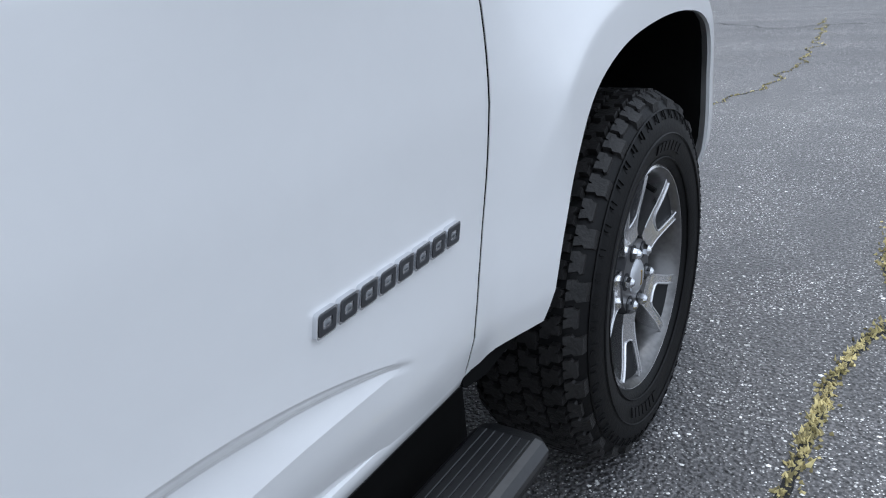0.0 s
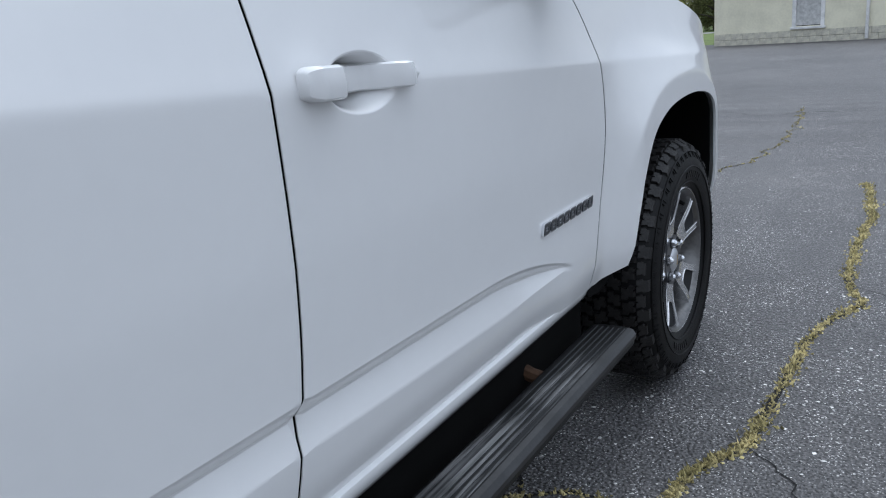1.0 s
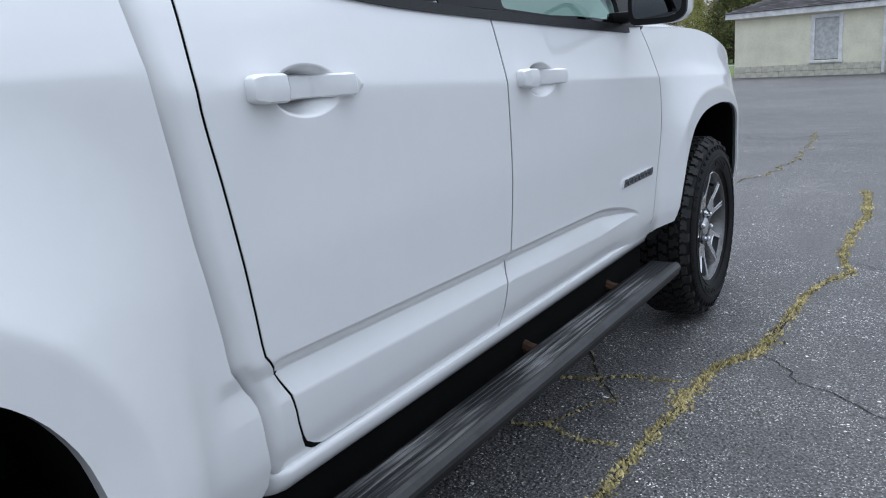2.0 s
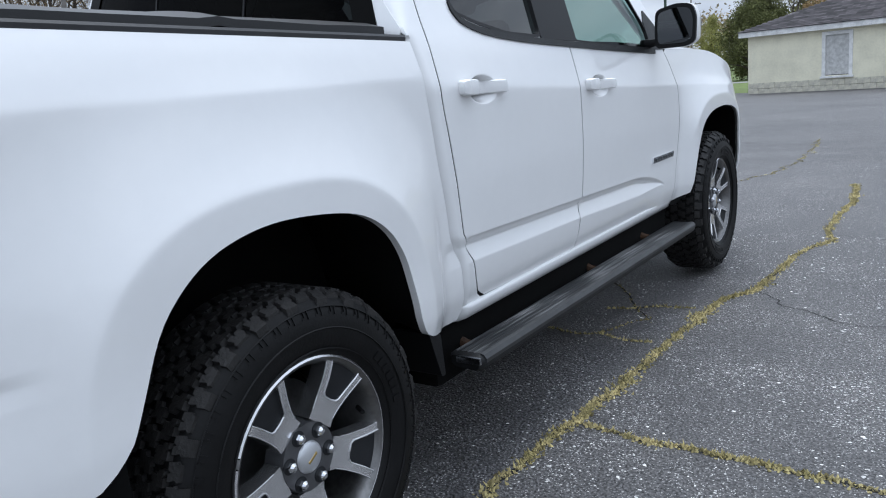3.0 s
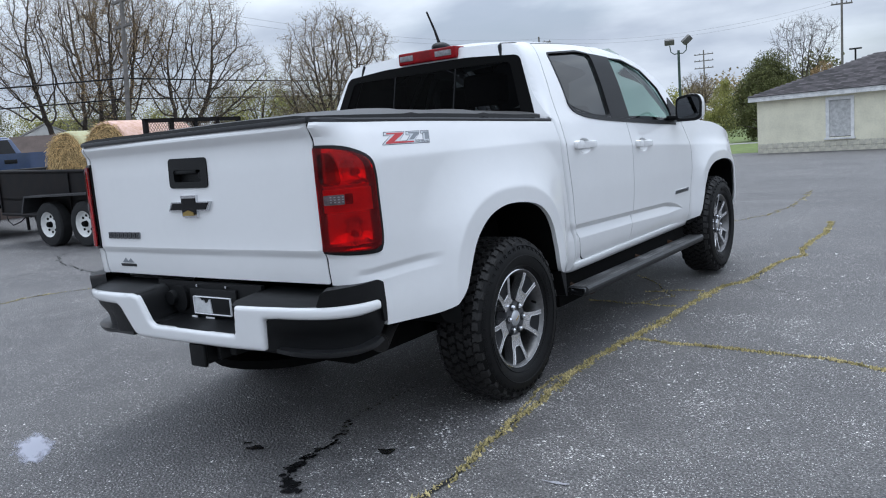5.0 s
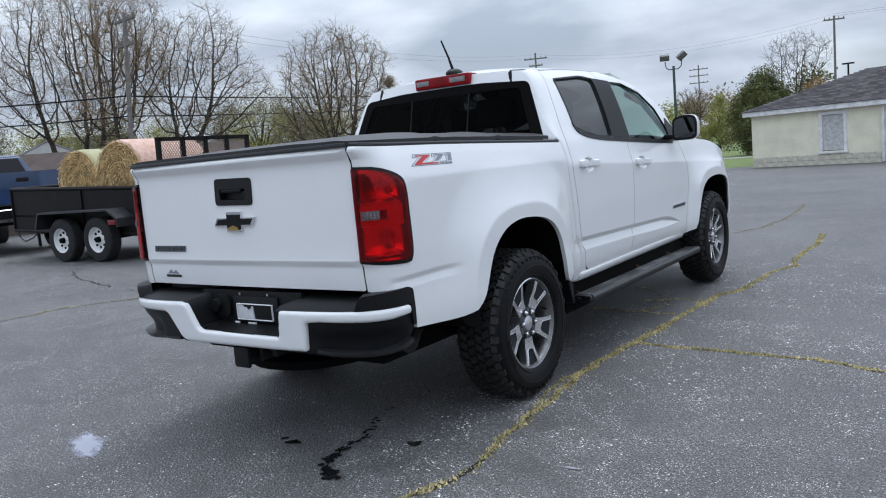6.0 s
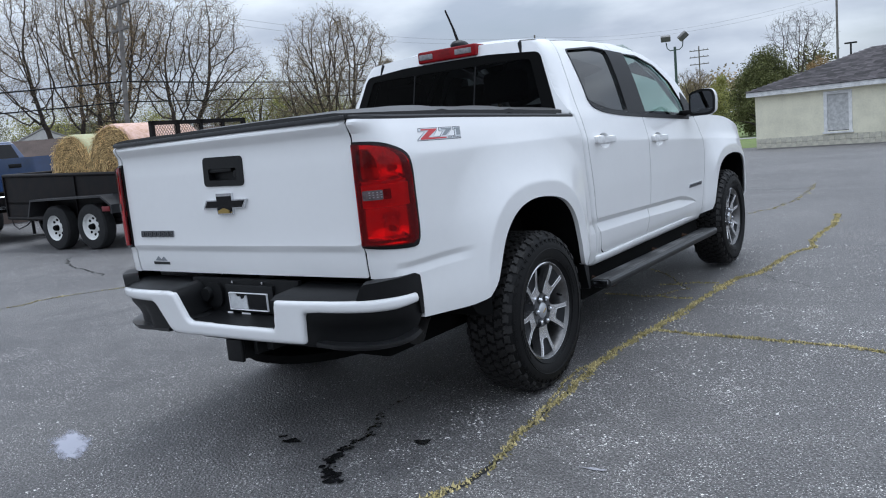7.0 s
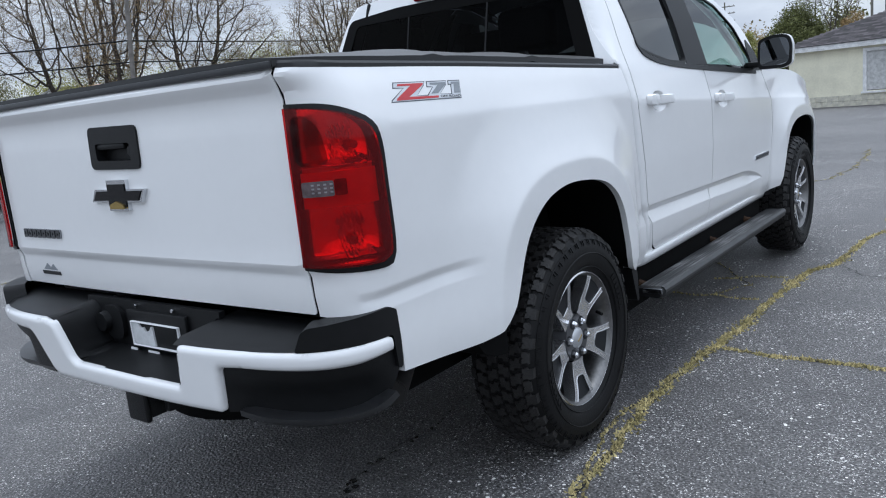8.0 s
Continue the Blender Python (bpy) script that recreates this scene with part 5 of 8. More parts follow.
# ---- wheels ----
def build_wheel(rng):
    """A wheel with its axle along x and its face towards +x."""
    w = thing("wheel", "", "")
    w.parent = truck
    prof = [(-0.090, 0.222), (-0.118, 0.245), (-0.132, 0.290), (-0.126, 0.335), (-0.112, 0.362), (-0.085, 0.372), (-0.04, 0.376), (0.04, 0.376), (0.085, 0.372), (0.112, 0.362),
            (0.126, 0.335), (0.132, 0.305), (0.1305, 0.288), (0.126, 0.264), (0.116, 0.244), (0.100, 0.226), (0.06, 0.222)]
    N = 72
    verts, faces = [], []
    for i in range(N):
        a = 2 * math.pi * i / N
        verts += [(x, r * math.cos(a), r * math.sin(a)) for x, r in prof]
    n = len(prof)
    for i in range(N):
        for k in range(n - 1):
            faces.append((i * n + k, ((i + 1) % N) * n + k, ((i + 1) % N) * n + k + 1, i * n + k + 1))
    tyre = link_mesh("tyre", verts, faces, RUBBER, w, "black all-terrain tyre", True, 50)
    # tread blocks
    verts, faces = [], []

    def lug(poly, r0, r1, bend=0.0):
        """A tread block with a free outline in width and angle, a little narrower at its top."""
        b, n = len(verts), len(poly)
        xm, am = sum(p[0] for p in poly) / n, sum(p[1] for p in poly) / n
        for r, k in ((r0, 1.0), (r1, 0.90)):
            for x, a in poly:
                xx, aa = xm + (x - xm) * k, am + (a - am) * k
                rr = r - bend * max(0.0, abs(xx) - 0.082)
                verts.append((xx, rr * math.cos(aa), rr * math.sin(aa)))
        faces.append(tuple(range(b + n, b + 2 * n)))
        for q in range(n):
            faces.append((b + q, b + (q + 1) % n, b + n + (q + 1) % n, b + n + q))

    ZIG = [(-1.0, 0.10), (-0.15, 0.0), (0.10, 0.20), (1.0, 0.12), (1.0, 0.50), (0.72, 0.55), (1.0, 0.64), (1.0, 0.82), (0.15, 0.92), (-0.10, 0.72), (-1.0, 0.86), (-1.0, 0.56), (-0.70, 0.50), (-1.0, 0.42)]
    P = 50
    for i in range(P):
        da = 2 * math.pi / P
        a = da * i + rng.uniform(-0.04, 0.04) * da
        for c, hw, off, turn in ((-0.064, 0.0205, 0.10, 1), (-0.0215, 0.0205, 0.62, -1), (0.0215, 0.0205, 0.20, 1), (0.064, 0.0205, 0.74, -1)):
            k = 1.0 if i % 2 else 0.93
            lug([(c + hw * x * k, a + da * (off + (y if turn > 0 else 0.92 - y) + 0.10 * x * turn)) for x, y in ZIG], 0.370, 0.3862 if i % 2 else 0.3855)
        for sg in (-1, 1):
            o = a + (0.3 if sg > 0 else 0.8) * da
            out = 0.120 if i % 2 else 0.110
            lug([(sg * x, o + da * y) for x, y in ((0.0868, 0.06), (0.100, 0.0), (0.104, 0.12), (out, 0.08), (out, 0.86), (0.106, 0.92), (0.102, 0.80), (0.0868, 0.90), (0.0868, 0.54), (0.094, 0.47), (0.0868, 0.40))], 0.357, 0.3852, 0.55)
    me_ob = link_mesh("tread", verts, faces, TREAD, tyre, "blocky tyre tread", False)
    me_ob["kind"] = "stuff"
    # ring mouldings on the outer sidewall
    bm = bmesh.new()
    for r, x in ((0.3475, 0.1215), (0.300, 0.1325), (0.252, 0.1225)):
        tube(bm, [(x, r * math.cos(a), r * math.sin(a)) for a in np.linspace(0, 2 * math.pi, 65)], 0.0022, 4)
    for k in range(50):
        for da_, rr, ln in ((0.0, 0.338, 0.010), (0.035, 0.340, 0.006), (0.05, 0.333, 0.004)):
            box(bm, (-0.0016, -ln, -0.0012), (0.0016, ln, 0.0012), 0, m=Matrix.Rotation(0.12566 * k + da_, 4, "X") @ Matrix.Translation((0.1255, rr, 0)) @ Matrix.Rotation(radians(22), 4, "Z"))
    for a0, cnt in ((0.5, 7), (3.6, 7)):
        for k in range(cnt):
            box(bm, (-0.0012, -0.010, -0.008), (0.0012, 0.010, 0.008), 0, m=Matrix.Rotation(a0 + 0.085 * k, 4, "X") @ Matrix.Translation((0.1300, 0.276, 0)) @ Matrix.Rotation(radians(-12), 4, "Z"))
    part("sidewall_moulding", bm, RUBBER, tyre, smooth=False)
    # rim barrel
    bm = bmesh.new()
    prof = [(0.098, 0.232), (0.108, 0.236), (0.112, 0.230), (0.106, 0.222), (0.094, 0.216), (0.06, 0.206), (-0.08, 0.198)]
    rings = []
    for i in range(60):
        a = 2 * math.pi * i / 60
        rings.append([bm.verts.new((x, r * math.cos(a), r * math.sin(a))) for x, r in prof])
    for i in range(60):
        p, q = rings[i], rings[(i + 1) % 60]
        for k in range(len(prof) - 1):
            bm.faces.new((p[k], q[k], q[k + 1], p[k + 1]))
    rim = part("rim", bm, ALLOY_MID, w, "silver alloy rim")
    bm = bmesh.new()
    tube(bm, [(0.107, 0.2315 * math.cos(a), 0.2315 * math.sin(a)) for a in np.linspace(0, 2 * math.pi, 61)], 0.0050, 6)
    part("rim_flange", bm, ALLOY, rim, "bright machined rim edge")
    bm = bmesh.new()
    bmesh.ops.create_cone(bm, cap_ends=True, segments=40, radius1=0.088, radius2=0.080, depth=0.05, matrix=pose(0.0595, 0, 0, 0, 90, 0))
    part("hub", bm, SILVER_HUB, rim, "silver wheel hub face")
    bm = bmesh.new()
    rod(bm, (-0.03, 0, 0), (-0.02, 0, 0), 0.165, n=40)
    part("brake_disc", bm, STEEL, rim)
    # dark disc closes the barrel, coloured as the shade behind the spokes
    bm = bmesh.new()
    rod(bm, (-0.10, 0, 0), (-0.075, 0, 0), 0.199, n=40)
    part("backing_plate", bm, DARK, rim)

    def face_x(r):
        return 0.082 + 0.022 * ease((r - 0.09) / 0.14)

    for k in range(5):
        th = 2 * math.pi * k / 5
        legs = [(0.078, -0.040), (0.100, -0.038), (0.130, -0.043), (0.180, -0.057), (0.229, -0.077), (0.2315, -0.068), (0.232, -0.057), (0.180, -0.038), (0.144, -0.027), (0.137, -0.019),
                (0.135, 0.0), (0.137, 0.019), (0.144, 0.027), (0.180, 0.038), (0.232, 0.057), (0.2315, 0.068), (0.229, 0.077), (0.180, 0.057), (0.130, 0.043), (0.100, 0.038), (0.078, 0.040)]
        surf = lambda r, t, off=0.0, th=th: (face_x(r) + off, r * math.cos(th) - t * math.sin(th), r * math.sin(th) + t * math.cos(th))
        panel("spoke", legs, surf, ALLOY, rim, step=0.02, flange=0.045, label="bright machined spoke face")
        # bright strips: the glint of the cut spoke edges is in their colour
        bm = bmesh.new()
        tube(bm, [surf(r, t, 0.0005) for r, t in [(0.232, -0.057), (0.206, -0.0475), (0.180, -0.038), (0.144, -0.027), (0.137, -0.019), (0.135, 0.0), (0.137, 0.019), (0.144, 0.027), (0.180, 0.038), (0.206, 0.0475), (0.232, 0.057)]], 0.0022, 5)
        part("chamfer", bm, ALLOY_GLINT, rim, "bright strip for the glint of the cut pocket edge")
        for sg in (-1, 1):
            bm = bmesh.new()
            tube(bm, [surf(r, sg * t, 0.0) for r, t in spline([(0.100, 0.038), (0.130, 0.043), (0.180, 0.057), (0.228, 0.0765)], 0.012)], 0.0014, 5)
            part("chamfer", bm, ALLOY_GLINT, rim)
        panel("pocket", [(0.130, -0.026), (0.18, -0.042), (0.231, -0.062), (0.231, 0.062), (0.18, 0.042), (0.130, 0.026)], surf, ALLOY_DARK, rim, step=0.02, flange=0.03, lift=-0.0075, label="dark grey spoke pocket")
    for k in range(6):
        a = 2 * math.pi * (k + 0.25) / 6
        cy, cz = 0.062 * math.cos(a), 0.062 * math.sin(a)
        # flat dark disc; the shade of the lug recess is in its colour
        bm = bmesh.new()
        bmesh.ops.create_cone(bm, cap_ends=True, segments=20, radius1=0.0185, radius2=0.0185, depth=0.004, matrix=pose(0.0838, cy, cz, 0, 90, 0))
        part("lug_recess", bm, ALLOY_DARK, rim, "dark disc for the shade of a lug recess")
        bm = bmesh.new()
        bmesh.ops.create_cone(bm, cap_ends=True, segments=6, radius1=0.0130, radius2=0.0120, depth=0.014, matrix=pose(0.0905, cy, cz, 0, 90, 0))
        bmesh.ops.create_cone(bm, cap_ends=True, segments=10, radius1=0.0105, radius2=0.005, depth=0.006, matrix=pose(0.1003, cy, cz, 0, 90, 0))
        part("lug_nut", bm, CHROME, rim, "chrome lug nut", angle=20)
    bm = bmesh.new()
    bmesh.ops.create_uvsphere(bm, u_segments=28, v_segments=12, radius=1, matrix=pose(0.084, 0, 0, 0, 90, 0) @ Matrix.Diagonal((0.038, 0.038, 0.013, 1)))
    part("centre_cap", bm, mat("silver_cap", (0.55, 0.56, 0.58), 0.35, metal=0.6, var=0.1, scale=30), rim, "silver centre cap")
    bm = bmesh.new()
    box(bm, (0.0945, -0.016, -0.0035), (0.0975, 0.016, 0.0035), 0.001, 1, m=Matrix.Rotation(radians(50), 4, "X"))
    part("chip", bm, GOLD, rim)
    bm = bmesh.new()
    tube(bm, [(0.07, 0.196 * math.cos(0.55), 0.196 * math.sin(0.55)), (0.098, 0.182 * math.cos(0.55), 0.182 * math.sin(0.55))], 0.006, 8)
    part("valve", bm, RUBBER, rim)
    return w


rng = random.Random(5)
wheel = build_wheel(rng)
WX = 0.800
wheel.matrix_basis = pose(WX, 0, 0.385, -20, 0, 0)
for m in (pose(WX, 3.258, 0.395, 32, 0, 0), pose(-WX, 0, 0.385, 20, 0, 180), pose(-WX, 3.258, 0.395, 50, 0, 180)):
    copy_thing(wheel, m)

# ---- ground ----
def ground_z(x, y):
    return -0.34 * ease((y - 7) / 21.0)


def asphalt_material():
    m = bpy.data.materials.new("worn_asphalt")
    m.use_nodes = True
    n, l = m.node_tree.nodes, m.node_tree.links
    b = n["Principled BSDF"]
    co = n.new("ShaderNodeTexCoord")

    def tex(kind, scale, **kw):
        t = n.new(kind)
        t.inputs["Scale"].default_value = scale
        for k, v in kw.items():
            t.inputs[k].default_value = v
        l.new(co.outputs["Object"], t.inputs["Vector"])
        return t

    def ramp(src, stops):
        r = n.new("ShaderNodeValToRGB")
        e = r.color_ramp.elements
        while len(e) < len(stops):
            e.new(0.5)
        for q, (p, c) in zip(e, stops):
            q.position, q.color = p, (*c, 1)
        l.new(src, r.inputs["Fac"])
        return r

    def mix(kind, fac, a, bb):
        x = n.new("ShaderNodeMix")
        x.data_type, x.blend_type = "RGBA", kind
        if isinstance(fac, float):
            x.inputs["Factor"].default_value = fac
        else:
            l.new(fac, x.inputs["Factor"])
        l.new(a, x.inputs["A"])
        l.new(bb, x.inputs["B"])
        return x.outputs["Result"]

    big = tex("ShaderNodeTexNoise", 0.45, Detail=5.0, Roughness=0.6)
    mid = tex("ShaderNodeTexNoise", 3.1, Detail=6.0, Roughness=0.65)
    fine = tex("ShaderNodeTexNoise", 110.0, Detail=3.0)
    base = ramp(big.outputs["Fac"], [(0.33, (0.069, 0.066, 0.068)), (0.66, (0.114, 0.110, 0.109))])
    wear = ramp(mid.outputs["Fac"], [(0.34, (0.74, 0.74, 0.75)), (0.55, (1, 1, 1)), (0.74, (1.32, 1.31, 1.29))])
    grain = ramp(fine.outputs["Fac"], [(0.34, (0.28, 0.28, 0.29)), (0.50, (0.95, 0.95, 0.95)), (0.66, (1.9, 1.88, 1.86))])
    c = mix("MULTIPLY", 1.0, base.outputs["Color"], wear.outputs["Color"])
    c = mix("MULTIPLY", 1.0, c, grain.outputs["Color"])
    # light aggregate stones, each cell with its own shade
    v = tex("ShaderNodeTexVoronoi", 88.0)
    vs = n.new("ShaderNodeSeparateColor")
    l.new(v.outputs["Color"], vs.inputs["Color"])
    near = ramp(v.outputs["Distance"], [(0.26, (1, 1, 1)), (0.34, (0, 0, 0))])
    few = ramp(vs.outputs["Red"], [(0.755, (0, 0, 0)), (0.775, (1, 1, 1))])
    stone = mix("MULTIPLY", 1.0, near.outputs["Color"], few.outputs["Color"])
    patch = ramp(mid.outputs["Fac"], [(0.36, (0.22, 0.22, 0.22)), (0.58, (1, 1, 1))])
    stone = mix("MULTIPLY", 1.0, stone, patch.outputs["Color"])
    shade = ramp(vs.outputs["Green"], [(0.0, (0.16, 0.155, 0.15)), (0.5, (0.36, 0.355, 0.34)), (1.0, (0.95, 0.93, 0.90))])
    c = mix("MIX", stone, c, shade.outputs["Color"])
    # dark pits
    v3 = tex("ShaderNodeTexVoronoi", 95.0)
    s3 = n.new("ShaderNodeSeparateColor")
    l.new(v3.outputs["Color"], s3.inputs["Color"])
    near3 = ramp(v3.outputs["Distance"], [(0.30, (1, 1, 1)), (0.45, (0, 0, 0))])
    few3 = ramp(s3.outputs["Red"], [(0.70, (0, 0, 0)), (0.74, (1, 1, 1))])
    pit = mix("MULTIPLY", 1.0, near3.outputs["Color"], few3.outputs["Color"])
    black = ramp(s3.outputs["Green"], [(0.0, (0.015, 0.015, 0.015)), (1.0, (0.05, 0.05, 0.05))])
    c = mix("MIX", pit, c, black.outputs["Color"])
    # small bright chips
    v2 = tex("ShaderNodeTexVoronoi", 190.0)
    s2 = n.new("ShaderNodeSeparateColor")
    l.new(v2.outputs["Color"], s2.inputs["Color"])
    near2 = ramp(v2.outputs["Distance"], [(0.30, (1, 1, 1)), (0.40, (0, 0, 0))])
    few2 = ramp(s2.outputs["Blue"], [(0.865, (0, 0, 0)), (0.875, (1, 1, 1))])
    chip = mix("MULTIPLY", 1.0, near2.outputs["Color"], few2.outputs["Color"])
    chip = mix("MULTIPLY", 1.0, chip, patch.outputs["Color"])
    tone = ramp(s2.outputs["Green"], [(0.0, (0.25, 0.25, 0.25)), (1.0, (0.90, 0.89, 0.87))])
    c = mix("MIX", chip, c, tone.outputs["Color"])
    l.new(c, b.inputs["Base Color"])
    b.inputs["Roughness"].default_value = 0.78
    b.inputs["Specular IOR Level"].default_value = 0.62
    rr = ramp(mid.outputs["Fac"], [(0.3, (0.48, 0.48, 0.48)), (0.7, (0.74, 0.74, 0.74))])
    l.new(rr.outputs["Color"], b.inputs["Roughness"])
    bp = n.new("ShaderNodeBump")
    bp.inputs["Strength"].default_value = 0.9
    bp.inputs["Distance"].default_value = 0.009
    add = n.new("ShaderNodeMath")
    add.operation = "SUBTRACT"
    l.new(fine.outputs["Fac"], add.inputs[0])
    l.new(v.outputs["Distance"], add.inputs[1])
    l.new(add.outputs[0], bp.inputs["Height"])
    l.new(bp.outputs["Normal"], b.inputs["Normal"])
    return m


ASPHALT = asphalt_material()
GRASS = mat("spring_grass", (0.14, 0.19, 0.045), 0.9, var=0.45, scale=2.5, bump=0.5, bump_scale=30)
xs = sorted({*np.linspace(-40, 40, 41), -900, -400, -200, -100, -60, 60, 100, 200, 400, 900})
yl = sorted({*np.linspace(-20, 40, 61), -900, -300, -100, -50, 60, 100, 200, 400, 900})
verts = [(x, y, ground_z(x, y)) for y in yl for x in xs]
nx = len(xs)
faces = [(j * nx + i, j * nx + i + 1, (j + 1) * nx + i + 1, (j + 1) * nx + i) for j in range(len(yl) - 1) for i in range(nx - 1)]
tagged(link_mesh("ground", verts, faces, ASPHALT), "worn grey asphalt parking lot with light aggregate", "asphalt", kind="structure")
def sheet(name, corners, z, material, label, category):
    return tagged(link_mesh(name, [(x, y, z) for x, y in corners], [tuple(range(len(corners)))], material, smooth=False), label, category, kind="structure")


sheet("lawn", [(-300, 30.6), (-4.9, 30.2), (-4.9, 60), (-4.9, 300), (-300, 300)], -0.334, GRASS, "green spring lawn beside the building", "lawn")
sheet("pavement", [(-300, 41.5), (-4.9, 40.5), (-4.9, 42.2), (-300, 43.2)], -0.328, mat("pale_concrete", (0.36, 0.35, 0.33), 0.9, var=0.2, scale=2), "pale concrete pavement strip", "pavement")
sheet("field", [(-300, 14), (-26, 22), (-18, 30.6), (-300, 30.6)], 0.005, GRASS, "green verge behind the parking lot", "lawn")

# ---- cracks with moss ----
MOSS = mat("yellow_green_moss", (0.46, 0.39, 0.19), 0.95, var=0.6, scale=7, dark=(0.19, 0.165, 0.065), rand=0.6)
CRACK = mat("dark_crack", (0.012, 0.012, 0.012), 0.95, var=0.3, scale=20)


def jitter_path(pts, step, amp, rng):
    out = []
    ph = rng.uniform(0, 100)
    for x, y in spline(pts, step):
        out.append((x + amp * noise.noise((x * 6 + ph, y * 6, 1.0)) + amp * 0.4 * noise.noise((x * 25 + ph, y * 25, 2.0)), y + amp * noise.noise((x * 6, y * 6 + ph, 3.0))))
    return out


def crack(name, pts, width, moss, label, seed, amp=0.03, tuft=1.0):
    rng = random.Random(seed)
    path = jitter_path(pts, 0.02, amp, rng)
    verts, faces = [], []
    for i, (x, y) in enumerate(path):
        a, b = path[max(0, i - 1)], path[min(len(path) - 1, i + 1)]
        dx, dy = b[0] - a[0], b[1] - a[1]
        l = math.hypot(dx, dy) or 1
        w = width * (0.55 + 0.9 * abs(noise.noise((x * 4, y * 4, seed)))) * min(1, 0.15 + i / 8, 0.15 + (len(path) - 1 - i) / 8)
        for s in (-1, 1):
            verts.append((x - dy / l * w * s, y + dx / l * w * s, ground_z(x, y) + 0.003))
    for i in range(len(path) - 1):
        faces.append((2 * i, 2 * i + 1, 2 * i + 3, 2 * i + 2))
    ob = link_mesh(name, verts, faces, CRACK, smooth=False)
    tagged(ob, label, "crack", kind="structure")
    if moss > 0:
        verts, faces = [], []
        for i, (x, y) in enumerate(path):
            dens = 0.25 + 1.3 * max(0.0, 0.5 + noise.noise((x * 2.2, y * 2.2, seed + 7)))
            broad = 1.5 + 2.2 * max(0.0, noise.noise((x * 3.1, y * 3.1, seed + 3)))
            for _ in range(int(moss * dens * rng.uniform(0.6, 1.4) + 0.5)):
                r = rng.gauss(0, 0.62)
                ang = rng.uniform(0, 6.28)
                px, py = x + width * broad * r * math.cos(ang), y + width * broad * r * math.sin(ang)
                h = rng.uniform(0.004, 0.014) * tuft * (1.6 if rng.random() < 0.12 else 1)
                q = rng.uniform(0.003, 0.008) * tuft
                b = len(verts)
                z = ground_z(px, py)
                t = rng.uniform(0, 6.28)
                lean = (rng.uniform(-1, 1) * h * 0.8, rng.uniform(-1, 1) * h * 0.8)
                for k in range(4):
                    verts.append((px + q * math.cos(t + k * 1.571), py + q * math.sin(t + k * 1.571), z + 0.001))
                verts.append((px + lean[0], py + lean[1], z + h))
                for k in range(4):
                    faces.append((b + k, b + (k + 1) % 4, b + 4))
        mo = link_mesh("moss", verts, faces, MOSS, ob, "yellow-green moss in the crack", False)
        mo["kind"] = "stuff"
    return ob


MAIN = [(1.02, -2.6), (0.99, -1.9), (1.00, -1.42), (1.03, -1.22), (1.085, -0.96), (1.06, -0.74), (1.02, -0.39), (0.99, -0.01), (0.945, 0.45), (0.955, 0.76), (0.98, 1.12), (1.01, 1.49), (1.025, 2.01), (1.065, 2.62), (1.16, 2.85),
        (1.195, 3.15), (1.215, 3.45), (1.24, 3.76), (1.355, 4.08), (1.29, 4.36), (1.28, 4.9), (1.30, 5.57), (1.22, 6.25)]
crack("mossy_crack", MAIN, 0.015, 19, "winding asphalt crack filled with yellow-green moss", 3, 0.022)
crack("mossy_crack", [(1.0, 1.12), (1.18, 1.10), (1.35, 1.09), (1.65, 1.075), (1.92, 1.07), (2.12, 1.03), (2.4, 0.92), (3.1, 0.75)], 0.012, 19, "asphalt crack with yellow-green moss branching off", 4, 0.02)
crack("mossy_crack", [(1.0, -0.35), (0.95, -0.05), (0.90, 0.2), (0.93, 0.5)], 0.005, 5, "thin mossy asphalt crack", 5, 0.02)
crack("asphalt_crack", [(0.30, 2.95), (0.43, 2.82), (0.52, 2.73), (0.64, 2.54), (0.85, 2.23)], 0.006, 1, "dark asphalt crack beside the side step", 6, 0.02)
crack("mossy_crack", [(0.60, 2.36), (0.70, 2.40), (0.80, 2.47), (0.98, 2.50)], 0.006, 9, "thin asphalt crack with dry moss", 13, 0.02)
crack("mossy_crack", [(0.31, 2.00), (0.44, 2.00), (0.67, 1.99), (0.78, 2.20), (0.84, 2.26)], 0.004, 4, "thin asphalt crack with dry moss", 7, 0.02)
crack("mossy_crack", [(0.70, 2.0), (0.74, 1.99), (0.85, 1.96), (0.95, 1.97)], 0.004, 5, "thin asphalt crack with dry moss", 14, 0.015)
crack("asphalt_crack", [(0.21, 6.38), (0.44, 7.17), (0.47, 8.46), (0.33, 10.1)], 0.006, 2, "faint mossy asphalt crack", 8, 0.08)
crack("asphalt_crack", [(-6.4, -0.6), (-5.40, 0.13), (-5.30, 0.72), (-5.11, 1.13), (-4.84, 1.47), (-4.2, 2.2)], 0.012, 5, "faint yellow mossy asphalt crack", 9, 0.06)
crack("asphalt_crack", [(-8.9, 3.1), (-8.55, 2.76), (-7.6, 2.30), (-7.06, 2.15), (-6.1, 1.89)], 0.013, 0, "dark broken asphalt crack", 10, 0.06)
crack("asphalt_crack", [(-5.72, 1.83), (-5.29, 1.75), (-5.0, 1.63), (-4.4, 1.5)], 0.010, 0, "dark broken asphalt crack", 15, 0.04)
crack("asphalt_crack", [(-7.5, 0.5), (-7.29, 1.01), (-7.13, 1.28), (-7.25, 1.81), (-7.1, 2.1)], 0.007, 0, "thin dark asphalt crack", 16, 0.03)
crack("asphalt_crack", [(-1.6, 9.7), (-0.58, 9.86), (0.08, 9.5), (0.54, 9.75), (1.45, 9.65), (3.5, 9.4)], 0.006, 0, "thin dark asphalt seam across the lot", 17, 0.08)
